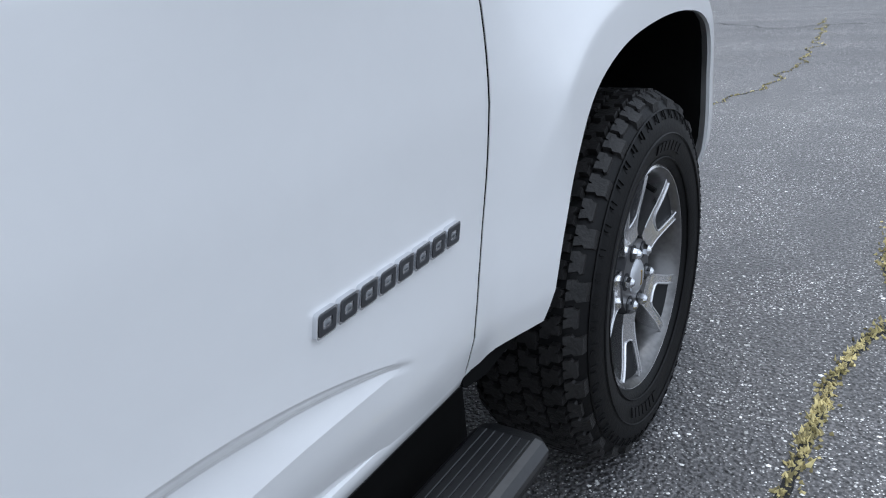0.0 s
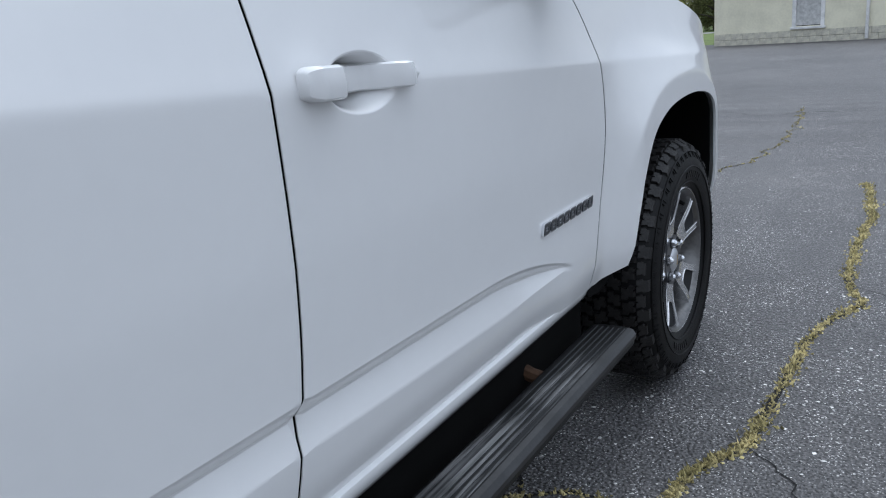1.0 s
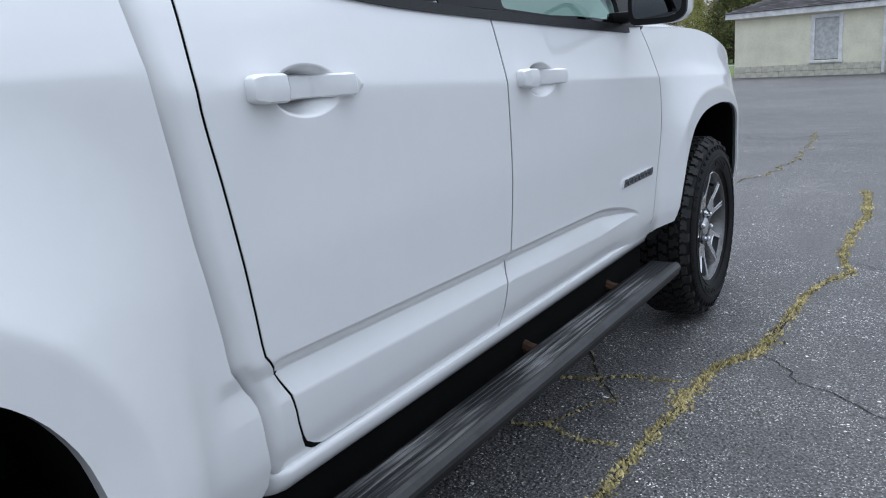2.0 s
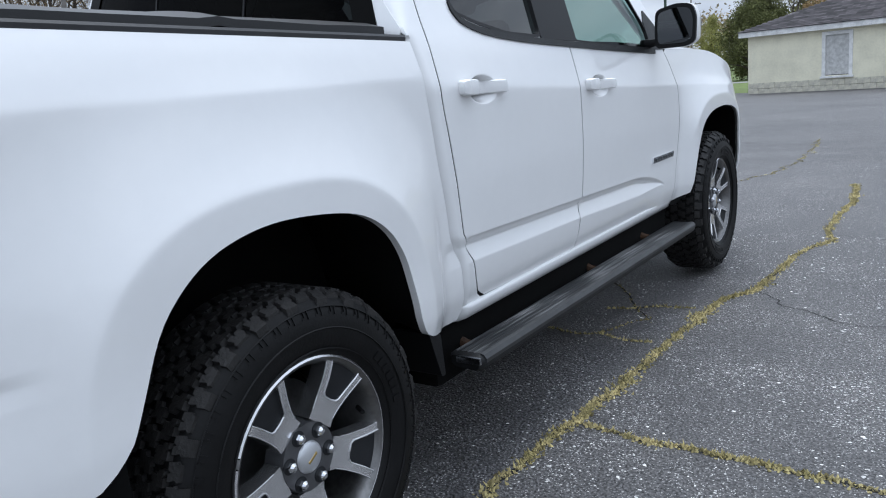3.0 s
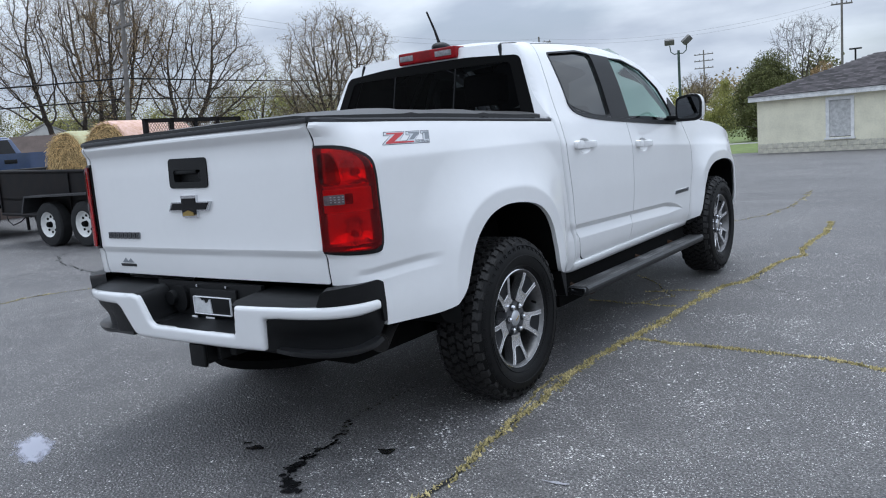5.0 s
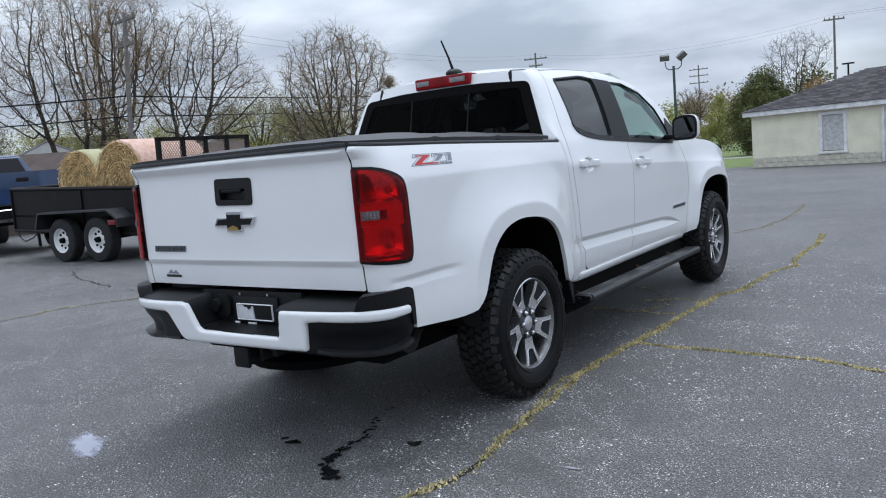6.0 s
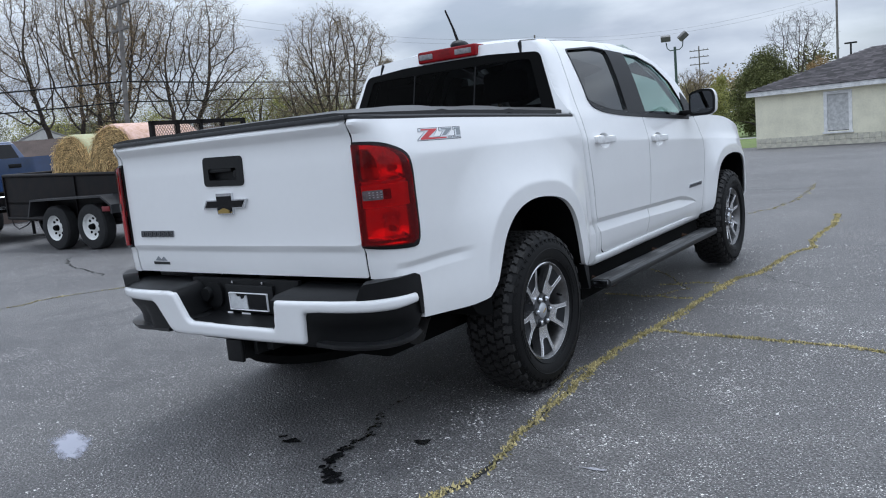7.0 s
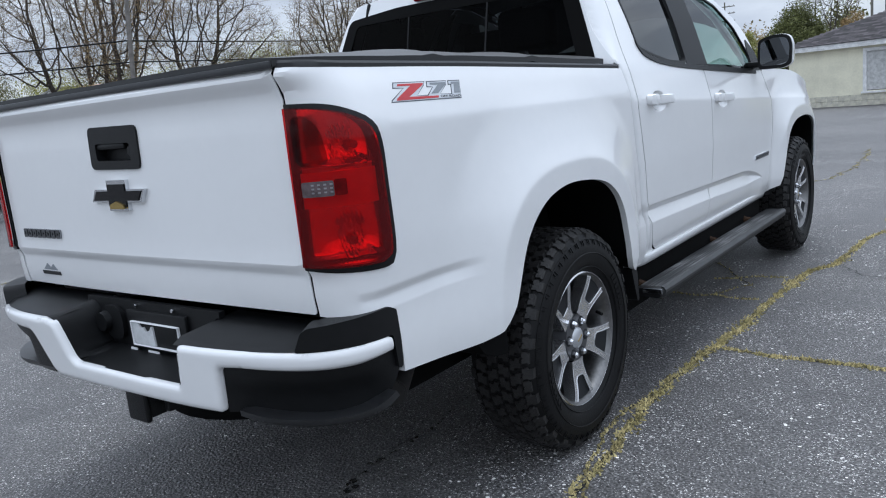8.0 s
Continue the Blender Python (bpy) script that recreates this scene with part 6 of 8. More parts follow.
crack("asphalt_crack", [(1.28, 4.3), (1.6, 4.15), (2.2, 4.2), (2.9, 4.0)], 0.003, 0, "thin dark asphalt crack", 11, 0.04)
crack("asphalt_crack", [(1.12, 2.92), (1.21, 2.86), (1.34, 2.66), (1.49, 2.58), (1.65, 2.47), (1.92, 2.52), (2.14, 2.58), (2.8, 2.6)], 0.0032, 0, "thin dark asphalt crack", 12, 0.05)

# light stones set in the worn surface
CHIP = mat("light_aggregate", (0.74, 0.725, 0.70), 0.75, var=0.25, scale=40, rand=0.55)


def aggregate():
    rng = random.Random(77)
    verts, faces = [], []
    for x0, x1, y0, y1, count in ((0.55, 3.3, -3.4, 2.4, 74000), (0.55, 3.3, 2.4, 4.2, 13000), (-3.4, 0.9, -3.6, -0.5, 16000), (0.4, 3.8, 4.2, 8.0, 7000)):
        for _ in range(count):
            x, y = rng.uniform(x0, x1), rng.uniform(y0, y1)
            if rng.random() > 0.20 + 1.0 * noise.noise((x * 1.7, y * 1.7, 4.0)) + 0.9 * noise.noise((x * 7, y * 7, 9.0)):
                continue
            r = min(0.0075, 0.0021 * math.exp(rng.gauss(0.1, 0.50)))
            z = ground_z(x, y)
            t, b, q = rng.uniform(0, 6.28), len(verts), rng.uniform(0.5, 1.0)
            for k in range(5):
                a = t + 1.2566 * k
                w = r * rng.uniform(0.7, 1.25)
                verts.append((x + w * math.cos(a), y + w * q * math.sin(a), z + 0.0006))
            verts.append((x, y, z + 0.0006 + r * 0.35))
            faces += [(b + k, b + (k + 1) % 5, b + 5) for k in range(5)]
    ob = link_mesh("light_aggregate", verts, faces, CHIP, smooth=False)
    return tagged(ob, "light stone chips set in the worn asphalt", "gravel", kind="stuff")


aggregate()

# stains: wet drips below the exhaust, a pale dried puddle, a chalky scuff
WET = mat("wet_asphalt", (0.012, 0.012, 0.013), 0.22, var=0.3, scale=30, bump=0.3, bump_scale=120)
PALE = mat("pale_residue", (0.34, 0.34, 0.37), 0.8, var=0.5, scale=18)


def blot(name, cx, cy, rx, ry, rot, material, label, seed, category="stain"):
    pts = []
    for k in range(40):
        a = 2 * math.pi * k / 40
        q = 1 + 0.55 * noise.noise((math.cos(a) * 1.4 + seed, math.sin(a) * 1.4, seed)) + 0.25 * noise.noise((math.cos(a) * 4 + seed, math.sin(a) * 4, seed))
        x, y = rx * q * math.cos(a), ry * q * math.sin(a)
        pts.append((cx + x * math.cos(rot) - y * math.sin(rot), cy + x * math.sin(rot) + y * math.cos(rot)))
    ob = link_mesh(name, [(x, y, ground_z(x, y) + 0.004) for x, y in pts], [tuple(range(40))], material, smooth=False)
    return tagged(ob, label, category, kind="structure")


def streak(name, pts, width, material, label, seed):
    """A broken trail of small irregular wet patches, denser towards its end."""
    rng = random.Random(seed)
    path = jitter_path(pts, 0.012, 0.03, rng)
    verts, faces = [], []
    for i, (x, y) in enumerate(path):
        t = i / (len(path) - 1)
        if rng.random() > 0.50 + 0.6 * t:
            continue
        for _ in range(1 if t < 0.6 else 2):
            w = width * (0.25 + 0.75 * t) * rng.uniform(0.15, 0.75)
            cx, cy = x + rng.gauss(0, width * 0.5 * t + 0.004), y + rng.gauss(0, width * 0.5 * t + 0.004)
            b = len(verts)
            for k in range(9):
                a = 0.698 * k
                q = w * rng.uniform(0.55, 1.25)
                verts.append((cx + q * math.cos(a), cy + q * math.sin(a) * 1.3, 0.004 + 0.00002 * (b % 40)))
            faces.append(tuple(range(b, b + 9)))
    return tagged(link_mesh(name, verts, faces, material, smooth=False), label, "stain", kind="structure")


streak("wet_streak", [(0.24, 0.23), (0.29, -0.14), (0.29, -0.55), (0.40, -0.78), (0.44, -0.99), (0.48, -1.14), (0.55, -1.20), (0.61, -1.27)], 0.027, WET, "dark wet drip trail on the asphalt", 2)
blot("wet_spot", 0.14, -1.02, 0.045, 0.022, 0.4, WET, "small dark wet spot", 1.3)
blot("wet_spot", 0.70, -0.81, 0.04, 0.025, 0.2, WET, "small dark wet spot", 4.1)
blot("wet_spot", 0.06, -1.00, 0.025, 0.012, 0.9, WET, "small dark wet spot", 7.7)


def film_material(name, color, edge):
    """A pale film that thins out towards a ragged edge; the mark spans one unit of its own space."""
    m = bpy.data.materials.new(name)
    m.use_nodes = True
    n, l = m.node_tree.nodes, m.node_tree.links
    b, out = n["Principled BSDF"], n["Material Output"]
    b.inputs["Base Color"].default_value, b.inputs["Roughness"].default_value = (*color, 1), 0.7
    co = n.new("ShaderNodeTexCoord")
    far = n.new("ShaderNodeVectorMath")
    far.operation = "LENGTH"
    l.new(co.outputs["Object"], far.inputs[0])
    t = n.new("ShaderNodeTexNoise")
    t.inputs["Scale"].default_value, t.inputs["Detail"].default_value, t.inputs["Roughness"].default_value = 2.2, 6, 0.62
    l.new(co.outputs["Object"], t.inputs["Vector"])
    q = n.new("ShaderNodeMath")
    q.operation, q.inputs[1].default_value = "MULTIPLY", edge
    l.new(t.outputs["Fac"], q.inputs[0])
    d = n.new("ShaderNodeMath")
    d.operation = "SUBTRACT"
    l.new(q.outputs[0], d.inputs[0])
    l.new(far.outputs["Value"], d.inputs[1])
    r = n.new("ShaderNodeMapRange")
    r.inputs["From Min"].default_value, r.inputs["From Max"].default_value, r.inputs["To Max"].default_value = 0.0, 0.45, 0.8
    l.new(d.outputs[0], r.inputs["Value"])
    tr, mx = n.new("ShaderNodeBsdfTransparent"), n.new("ShaderNodeMixShader")
    l.new(r.outputs["Result"], mx.inputs["Fac"])
    l.new(tr.outputs["BSDF"], mx.inputs[1])
    l.new(b.outputs["BSDF"], mx.inputs[2])
    l.new(mx.outputs["Shader"], out.inputs["Surface"])
    return m


puddle = link_mesh("dried_puddle", [(-1, -1, 0), (1, -1, 0), (1, 1, 0), (-1, 1, 0)], [(0, 1, 2, 3)], film_material("pale_dried_film", (0.40, 0.41, 0.48), 1.75), smooth=False)
puddle.matrix_world = pose(-0.87, -1.475, 0.0045, rz=-22) @ Matrix.Diagonal((0.27, 0.11, 1, 1))
tagged(puddle, "pale dried puddle mark on the asphalt", "stain", kind="structure")
blot("chalk_scuff", 1.46, -0.77, 0.05, 0.008, 0.1, PALE, "small chalky scuff on asphalt", 6.2)

# ---- the painted block building ----
CREAM = mat("cream_painted_block", (0.80, 0.765, 0.60), 0.85, var=0.16, scale=1.6, bump=0.3, bump_scale=18)
BLOCK = mat("chipped_block", (0.64, 0.61, 0.50), 0.9, var=0.5, scale=3.5, dark=(0.36, 0.345, 0.30), bump=0.4, bump_scale=25)
WHITE_WOOD = mat("weathered_white_wood", (0.80, 0.80, 0.79), 0.8, var=0.3, scale=4)
SHINGLE = mat("dark_asphalt_shingles", (0.048, 0.044, 0.047), 0.95, var=0.45, scale=5, bump=0.6, bump_scale=14)
BOARD = mat("grey_board", (0.58, 0.58, 0.57), 0.85, var=0.35, scale=9)
HM = Matrix.Translation((-5.07, 29.2, -0.36)) @ Matrix.Rotation(math.atan2(-0.25, 0.968), 4, "Z")
house = thing("block_building", "low cream painted block building with a dark shingled hip roof", "building", at=HM)
L, D, H = 13.0, 6.4, 2.10
wx0, wx1, wz0, wz1 = 2.74, 3.54, 0.52, 1.87
for lo, hi in (((0, 0, 0.40), (wx0, 0.2, H)), ((wx1, 0, 0.40), (L, 0.2, H)), ((wx0, 0, 0.40), (wx1, 0.2, wz0)), ((wx0, 0, wz1), (wx1, 0.2, H)),
               ((0, 0.2, 0), (0.2, D, H)), ((L - 0.2, 0.2, 0), (L, D, H)), ((0.2, D - 0.2, 0), (L - 0.2, D, H))):
    bm = bmesh.new()
    box(bm, lo, hi)
    part("wall", bm, CREAM, house, "cream painted block wall", smooth=False)
rng = random.Random(11)
bm0 = bmesh.new()
box(bm0, (0, -0.012, 0), (0.395, 0.19, 0.192), 0.008, 1)
blk = part("block", bm0, BLOCK, house, smooth=False)
first = True
for row in range(2):
    x = 0.0 if row == 0 else -0.2
    while x < L:
        o = blk if first else bpy.data.objects.new("block", blk.data)
        if not first:
            scene.collection.objects.link(o)
            o.parent = house
        o.location = (max(x, 0), rng.uniform(-0.004, 0.004), row * 0.20)
        first = False
        x += 0.40
bm = bmesh.new()
for row in range(2, 11):
    z = row * 0.20 + 0.0
    if z < H:
        if z > wz0 - 0.1 and z < wz1 + 0.1:
            box(bm, (0.0, -0.003, z - 0.004), (wx0 - 0.12, 0.0, z + 0.004))
            box(bm, (wx1 + 0.12, -0.003, z - 0.004), (L, 0.0, z + 0.004))
        else:
            box(bm, (0.0, -0.003, z - 0.004), (L, 0.0, z + 0.004))
part("mortar_line", bm, CREAM, house, smooth=False)
win = thing("window", "", "")
win.parent = house
bm = bmesh.new()
for lo, hi in (((wx0 - 0.10, -0.03, wz0 - 0.02), (wx0 + 0.02, 0.06, wz1 + 0.10)), ((wx1 - 0.02, -0.03, wz0 - 0.02), (wx1 + 0.10, 0.06, wz1 + 0.10)), ((wx0 + 0.02, -0.03, wz1 - 0.02), (wx1 - 0.02, 0.06, wz1 + 0.10))):
    box(bm, lo, hi, 0.006, 1)
part("frame", bm, WHITE_WOOD, win, "white weathered frame")
bm = bmesh.new()
box(bm, (wx0 - 0.14, -0.07, wz0 - 0.09), (wx1 + 0.14, 0.06, wz0 - 0.02), 0.006, 1)
part("sill", bm, WHITE_WOOD, win)
bm = bmesh.new()
box(bm, (wx0, 0.04, wz0 - 0.02), (wx1, 0.07, wz1))
part("board", bm, BOARD, win, "grey boarded pane")
# dark strip drawn as the shadow line along the foot of the board
bm = bmesh.new()
box(bm, (wx0 + 0.02, 0.03, wz0 - 0.018), (wx1 - 0.02, 0.039, wz0 + 0.02))
part("shadow_rail", bm, DARK, win)
bm = bmesh.new()
o = 0.24
rz_ = H + 1.42
for lo, hi in (((-o, -o, H - 0.06), (L + o, -o + 0.03, H + 0.12)), ((-o, -o + 0.03, H - 0.06), (-o + 0.03, D + o, H + 0.12))):
    box(bm, lo, hi)
box(bm, (-o + 0.03, -o + 0.03, H - 0.04), (L + o, D + o, H - 0.02))
part("fascia", bm, WHITE_WOOD, house, "white weathered fascia board", smooth=False)
bm = bmesh.new()
c = [(-o - 0.04, -o - 0.04), (L + o, -o - 0.04), (L + o, D + o), (-o - 0.04, D + o)]
a = [bm.verts.new((x, y, H + 0.125)) for x, y in c]
r1, r2 = bm.verts.new((D / 2, D / 2, rz_)), bm.verts.new((L - D / 2, D / 2, rz_))
bm.faces.new((a[0], a[1], r2, r1)), bm.faces.new((a[1], a[2], r2)), bm.faces.new((a[2], a[3], r1, r2)), bm.faces.new((a[3], a[0], r1))
bm.faces.new(a[::-1])
part("roof", bm, SHINGLE, house, "dark grey shingled hip roof", smooth=False)
# shingle courses on the front slope and the near hip
bm = bmesh.new()
n_c = 24
for k in range(n_c):
    t0, t1 = k / n_c, (k + 1.15) / n_c
    y0, y1 = -o - 0.04 + t0 * (D / 2 + o), -o - 0.04 + t1 * (D / 2 + o)
    z0, z1 = H + 0.125 + t0 * (rz_ - H - 0.125), H + 0.125 + t1 * (rz_ - H - 0.125)
    x = -o + t0 * (D / 2 + o)
    rngk = random.Random(k)
    while x < L - t0 * (D / 2):
        w = rngk.uniform(0.22, 0.40)
        x1 = min(x + w, L)
        f = [bm.verts.new(p) for p in ((x, y0, z0 + 0.016), (x1 - 0.006, y0, z0 + 0.016), (x1 - 0.006, y1, z1 + 0.004), (x, y1, z1 + 0.004))]
        bm.faces.new(f)
        x += w
sh = part("shingles", bm, mat("shingle_tabs", (0.072, 0.064, 0.068), 0.95, var=0.4, scale=6, rand=0.6), house, "dark grey roof shingles", smooth=False)
sh["kind"] = "stuff"
bm = bmesh.new()
box(bm, (4.84, -0.09, 0.05), (4.93, -0.01, H - 0.05), 0.015)
part("downpipe", bm, WHITE_WOOD, house, "white downpipe")

# ---- poles, wires, lamps ----
WOODPOLE = mat("grey_weathered_pole", (0.20, 0.185, 0.17), 0.9, var=0.35, scale=4)
GREEN_POLE = mat("dull_green_paint", (0.05, 0.085, 0.07), 0.6, var=0.3, scale=4)


def utility_pole(name, x, y, h, arms, label, lean=(0.0, 0.0)):
    p = thing(name, label, "utility pole", at=pose(x, y, ground_z(x, y)))
    bm = bmesh.new()
    rod(bm, (0, 0, 0), (lean[0], lean[1], h), 0.115, 0.085, 12)
    part("pole", bm, WOODPOLE, p)
    for z, half, tilt in arms:
        bm = bmesh.new()
        box(bm, (-half, -0.06, z - 0.06), (half, 0.06, z + 0.06), 0.01, 1, m=Matrix.Translation((lean[0] * z / h, lean[1] * z / h, 0)) @ Matrix.Rotation(tilt, 4, "Z"))
        part("crossarm", bm, WOODPOLE, p)
        for s in (-0.9, -0.45, 0.45, 0.9):
            bm = bmesh.new()
            rod(bm, (0, 0, z + 0.06), (0, 0, z + 0.20), 0.04, 0.03, 8)
            bm.transform(Matrix.Translation((lean[0] * z / h, lean[1] * z / h, 0)) @ Matrix.Rotation(tilt, 4, "Z") @ Matrix.Translation((s * half, 0, 0)))
            part("insulator", bm, WOODPOLE, p)
    return p


utility_pole("utility_pole", -29.14, 17.19, 8.9, ((8.6, 0.9, -0.117), (7.5, 0.75, -0.117)), "grey wooden utility pole with crossarms among bare trees", (0.36, 0.55))
utility_pole("utility_pole", -31.6, 110.0, 11.0, ((10.4, 1.3, 0.2), (9.5, 1.3, 0.2), (8.5, 1.3, 0.2)), "distant utility pole with three crossarms")
utility_pole("utility_pole", -8.1, 70.0, 10.2, ((9.9, 0.8, 0.3),), "grey utility pole with one crossarm behind the building")
utility_pole("utility_pole", -36.2, 70.0, 11.2, ((10.6, 1.2, 0.4), (9.9, 0.7, 0.4)), "distant wooden utility pole with crossarms")


THIN_WIRE = mat("grey_wire", (0.20, 0.20, 0.21), 0.6, var=0.2, scale=2)


def wire(pts, sag, r, label):
    bm = bmesh.new()
    a, b = Vector(pts[0]), Vector(pts[1])
    tube(bm, [a.lerp(b, t) - Vector((0, 0, sag * 4 * t * (1 - t))) for t in np.linspace(0, 1, 24)], r, 5)
    ob = part("overhead_cable", bm, BLACK_PLASTIC if r > 0.02 else THIN_WIRE)
    return tagged(ob, label, "cable", "overhead cables")


wire(((-29, 17.4, 5.1), (-48, -6, 5.9)), 0.5, 0.035, "thick black overhead cable")
wire(((-29, 17.4, 5.1), (-36.2, 70, 7.6)), 0.5, 0.035, "thick black overhead cable")
wire(((-29, 17.4, 4.2), (-48, -6, 4.9)), 0.4, 0.03, "black overhead cable between poles")
wire(((-29, 17.4, 4.2), (-36.2, 70, 6.4)), 0.4, 0.03, "black overhead cable between poles")
for dz in (0.0, -0.35):
    wire(((-29, 17.4, 8.7 + dz), (-36.2, 70, 10.7 + dz)), 0.9, 0.007, "thin overhead power line")
    wire(((-36.2, 70, 10.7 + dz), (-8.1, 70, 10.0 + dz)), 1.2, 0.007, "thin overhead power line")
    wire(((-8.1, 70, 10.0 + dz * 0.5), (40, 62, 11.5 + dz * 0.5)), 1.0, 0.009, "thin overhead power line")

fl = thing("floodlight_pole", "green painted pole with two grey box floodlights", "street lamp", at=pose(-15.05, 50, -0.34))
bm = bmesh.new()
rod(bm, (0, 0, 0), (0, 0, 6.2), 0.10, 0.085, 12)
part("pole", bm, GREEN_POLE, fl)
for s, rot in ((-1, 10), (1, 40)):
    bm = bmesh.new()
    tube(bm, [(0, 0, 6.0), (s * 0.30, 0, 5.98), (s * 0.52, 0, 6.15), (s * 0.58, 0, 6.55)], 0.035, 8)
    part("arm", bm, GREEN_POLE, fl)
    bm = bmesh.new()
    box(bm, (-0.32, -0.25, -0.16), (0.32, 0.25, 0.20), 0.05, 2, m=pose(s * 0.60, 0, 6.80, 18, -s * rot if s > 0 else 0, 20))
    part("lamp_head", bm, mat("grey_lamp_housing", (0.11, 0.105, 0.10), 0.6, var=0.2, scale=4), fl)
sl = thing("street_lamp", "small dark street lamp behind the roof", "street lamp", at=pose(-6.85, 68, -0.34))
bm = bmesh.new()
rod(bm, (0, 0, 0), (0, 0, 6.0), 0.09, 0.07, 8)
box(bm, (-0.45, -0.15, 5.98), (0.45, 0.15, 6.10), 0.03)
part("post", bm, BLACK_PLASTIC, sl)

# ---- trees ----
BARK = mat("grey_brown_bark", (0.070, 0.056, 0.046), 0.95, var=0.35, scale=6)
TWIG = mat("brown_twigs", (0.17, 0.128, 0.090), 0.95, var=0.3, scale=5)
BUD = mat("spring_buds", (0.40, 0.32, 0.19), 0.9, var=0.35, scale=3, rand=0.4)
BUD_WARM = mat("russet_buds", (0.36, 0.25, 0.12), 0.9, var=0.35, scale=3, rand=0.35)
LEAF = mat("fresh_green_leaves", (0.19, 0.185, 0.075), 0.85, var=0.45, scale=2, rand=0.45)
OLIVE = mat("dark_olive_needles", (0.15, 0.16, 0.055), 0.9, var=0.5, scale=2, rand=0.45)
YELLOW = mat("yellow_green_leaves", (0.36, 0.35, 0.11), 0.9, var=0.4, scale=2, rand=0.4)


def bare_tree(name, x, y, stems, crown, seed, label, bud=None, buds=6000, reach=1.0, points=1500, twig=None, fork=0.28, thick=0.0085, more=4):
    """A bare spring tree whose limbs grow towards scattered points of its crown: stems are (dx, dy) at the ground,
    crown a list of (dx, dy, height, radius across, radius up) lobes."""
    rng = np.random.default_rng(seed)
    t = thing(name, label, "tree", "bare trees", at=pose(x, y, ground_z(x, y)))
    goal = []
    for cx, cy, cz, rw, rh in crown:
        n = int(points * rw * rw * rh / sum(q[3] * q[3] * q[4] for q in crown))
        d = rng.normal(size=(n, 3))
        d /= np.linalg.norm(d, axis=1)[:, None]
        goal.append(np.array((cx, cy, cz)) + d * (rng.random(n)[:, None] ** 0.42) * (rw, rw, rh))
    goal = np.vstack(goal)
    top = goal[:, 2].max()
    step = 0.030 * top * reach
    nodes, parent = [], []
    nodes.append(np.array((0.0, 0.0, -0.25))), parent.append(-1)
    for sx, sy in stems:
        q, last = np.array((sx, sy, -0.05)), 0
        d = np.array((rng.normal(0, 0.10) + 0.10 * sx, rng.normal(0, 0.10) + 0.10 * sy, 1.0))
        for _ in range(int(fork * top / step * rng.uniform(0.8, 1.2)) + 1):
            nodes.append(q), parent.append(last)
            last = len(nodes) - 1
            d = d + rng.normal(0, 0.07, 3)
            q = q + d / np.linalg.norm(d) * step
    nodes = np.array(nodes)
    live = goal.copy()
    best = np.full(len(live), 1e9)
    who = np.zeros(len(live), int)
    start = 0
    for _ in range(90):
        fresh = nodes[start:]
        if len(fresh) == 0 or len(live) == 0:
            break
        dist = np.linalg.norm(live[:, None, :] - fresh[None], axis=2)
        k = dist.argmin(axis=1)
        near = dist[np.arange(len(live)), k]
        hit = near < best
        best[hit], who[hit] = near[hit], k[hit] + start
        keep = best > step * 1.3
        live, best, who = live[keep], best[keep], who[keep]
        if len(live) == 0:
            break
        start = len(nodes)
        add = []
        for w in np.unique(who):
            v = live[who == w] - nodes[w]
            v = (v / np.linalg.norm(v, axis=1)[:, None]).sum(axis=0)
            v = v / (np.linalg.norm(v) + 1e-6) + rng.normal(0, 0.11, 3) + (0, 0, 0.04)
            add.append(nodes[w] + v / np.linalg.norm(v) * step)
            parent.append(int(w))
        nodes = np.vstack([nodes, add])
    n = len(nodes)
    leaves = np.ones(n)
    for k in range(n - 1, -1, -1):
        if parent[k] >= 0:
            leaves[parent[k]] += leaves[k]
    radius = thick * leaves ** 0.44
    heir = {}
    for k in range(n):
        p = parent[k]
        if p >= 0 and (p not in heir or leaves[k] > leaves[heir[p]]):
            heir[p] = k
    lv, lf, tv, tf = [], [], [], []

    def pipe(a, b, ra, rb, V, F, sides):
        d = Vector(b - a)
        q = d.to_track_quat("Z", "Y")
        k0 = len(V)
        for p, r in ((a, ra), (b, rb)):
            for i in range(sides):
                c = Vector(p) + q @ Vector((r * math.cos(6.2832 * i / sides), r * math.sin(6.2832 * i / sides), 0))
                V.append(tuple(c))
        for i in range(sides):
            F.append((k0 + i, k0 + (i + 1) % sides, k0 + sides + (i + 1) % sides, k0 + sides + i))

    tips = []
    for k in range(n):
        p = parent[k]
        if p >= 0:
            ra = radius[p] if heir.get(p) == k else radius[k] * 1.15
            if radius[k] > 0.022:
                pipe(nodes[p], nodes[k] + (nodes[k] - nodes[p]) * 0.08, ra, radius[k], lv, lf, 7)
            else:
                pipe(nodes[p], nodes[k], min(ra, 0.026), radius[k], tv, tf, 3)
        if p >= 0 and radius[k] < 0.030 and nodes[k][2] > 0.3 * top:
            d = nodes[k] - nodes[p]
            for _ in range(more if radius[k] < 2 * thick else more - 1):
                q = nodes[k].copy()
                v = d / np.linalg.norm(d) + rng.normal(0, 0.55, 3) + (0, 0, 0.15)
                for r in (0.0065, 0.0050):
                    v = v / np.linalg.norm(v)
                    e = q + v * step * rng.uniform(0.7, 1.3)
                    pipe(q, e, r, r * 0.8, tv, tf, 3)
                    q, v = e, v + rng.normal(0, 0.35, 3)
                    tips.append(q)
    link_mesh("trunk", lv, lf, BARK, t)
    link_mesh("twig_crown", tv, tf, twig or TWIG, t, smooth=False)["kind"] = "stuff"
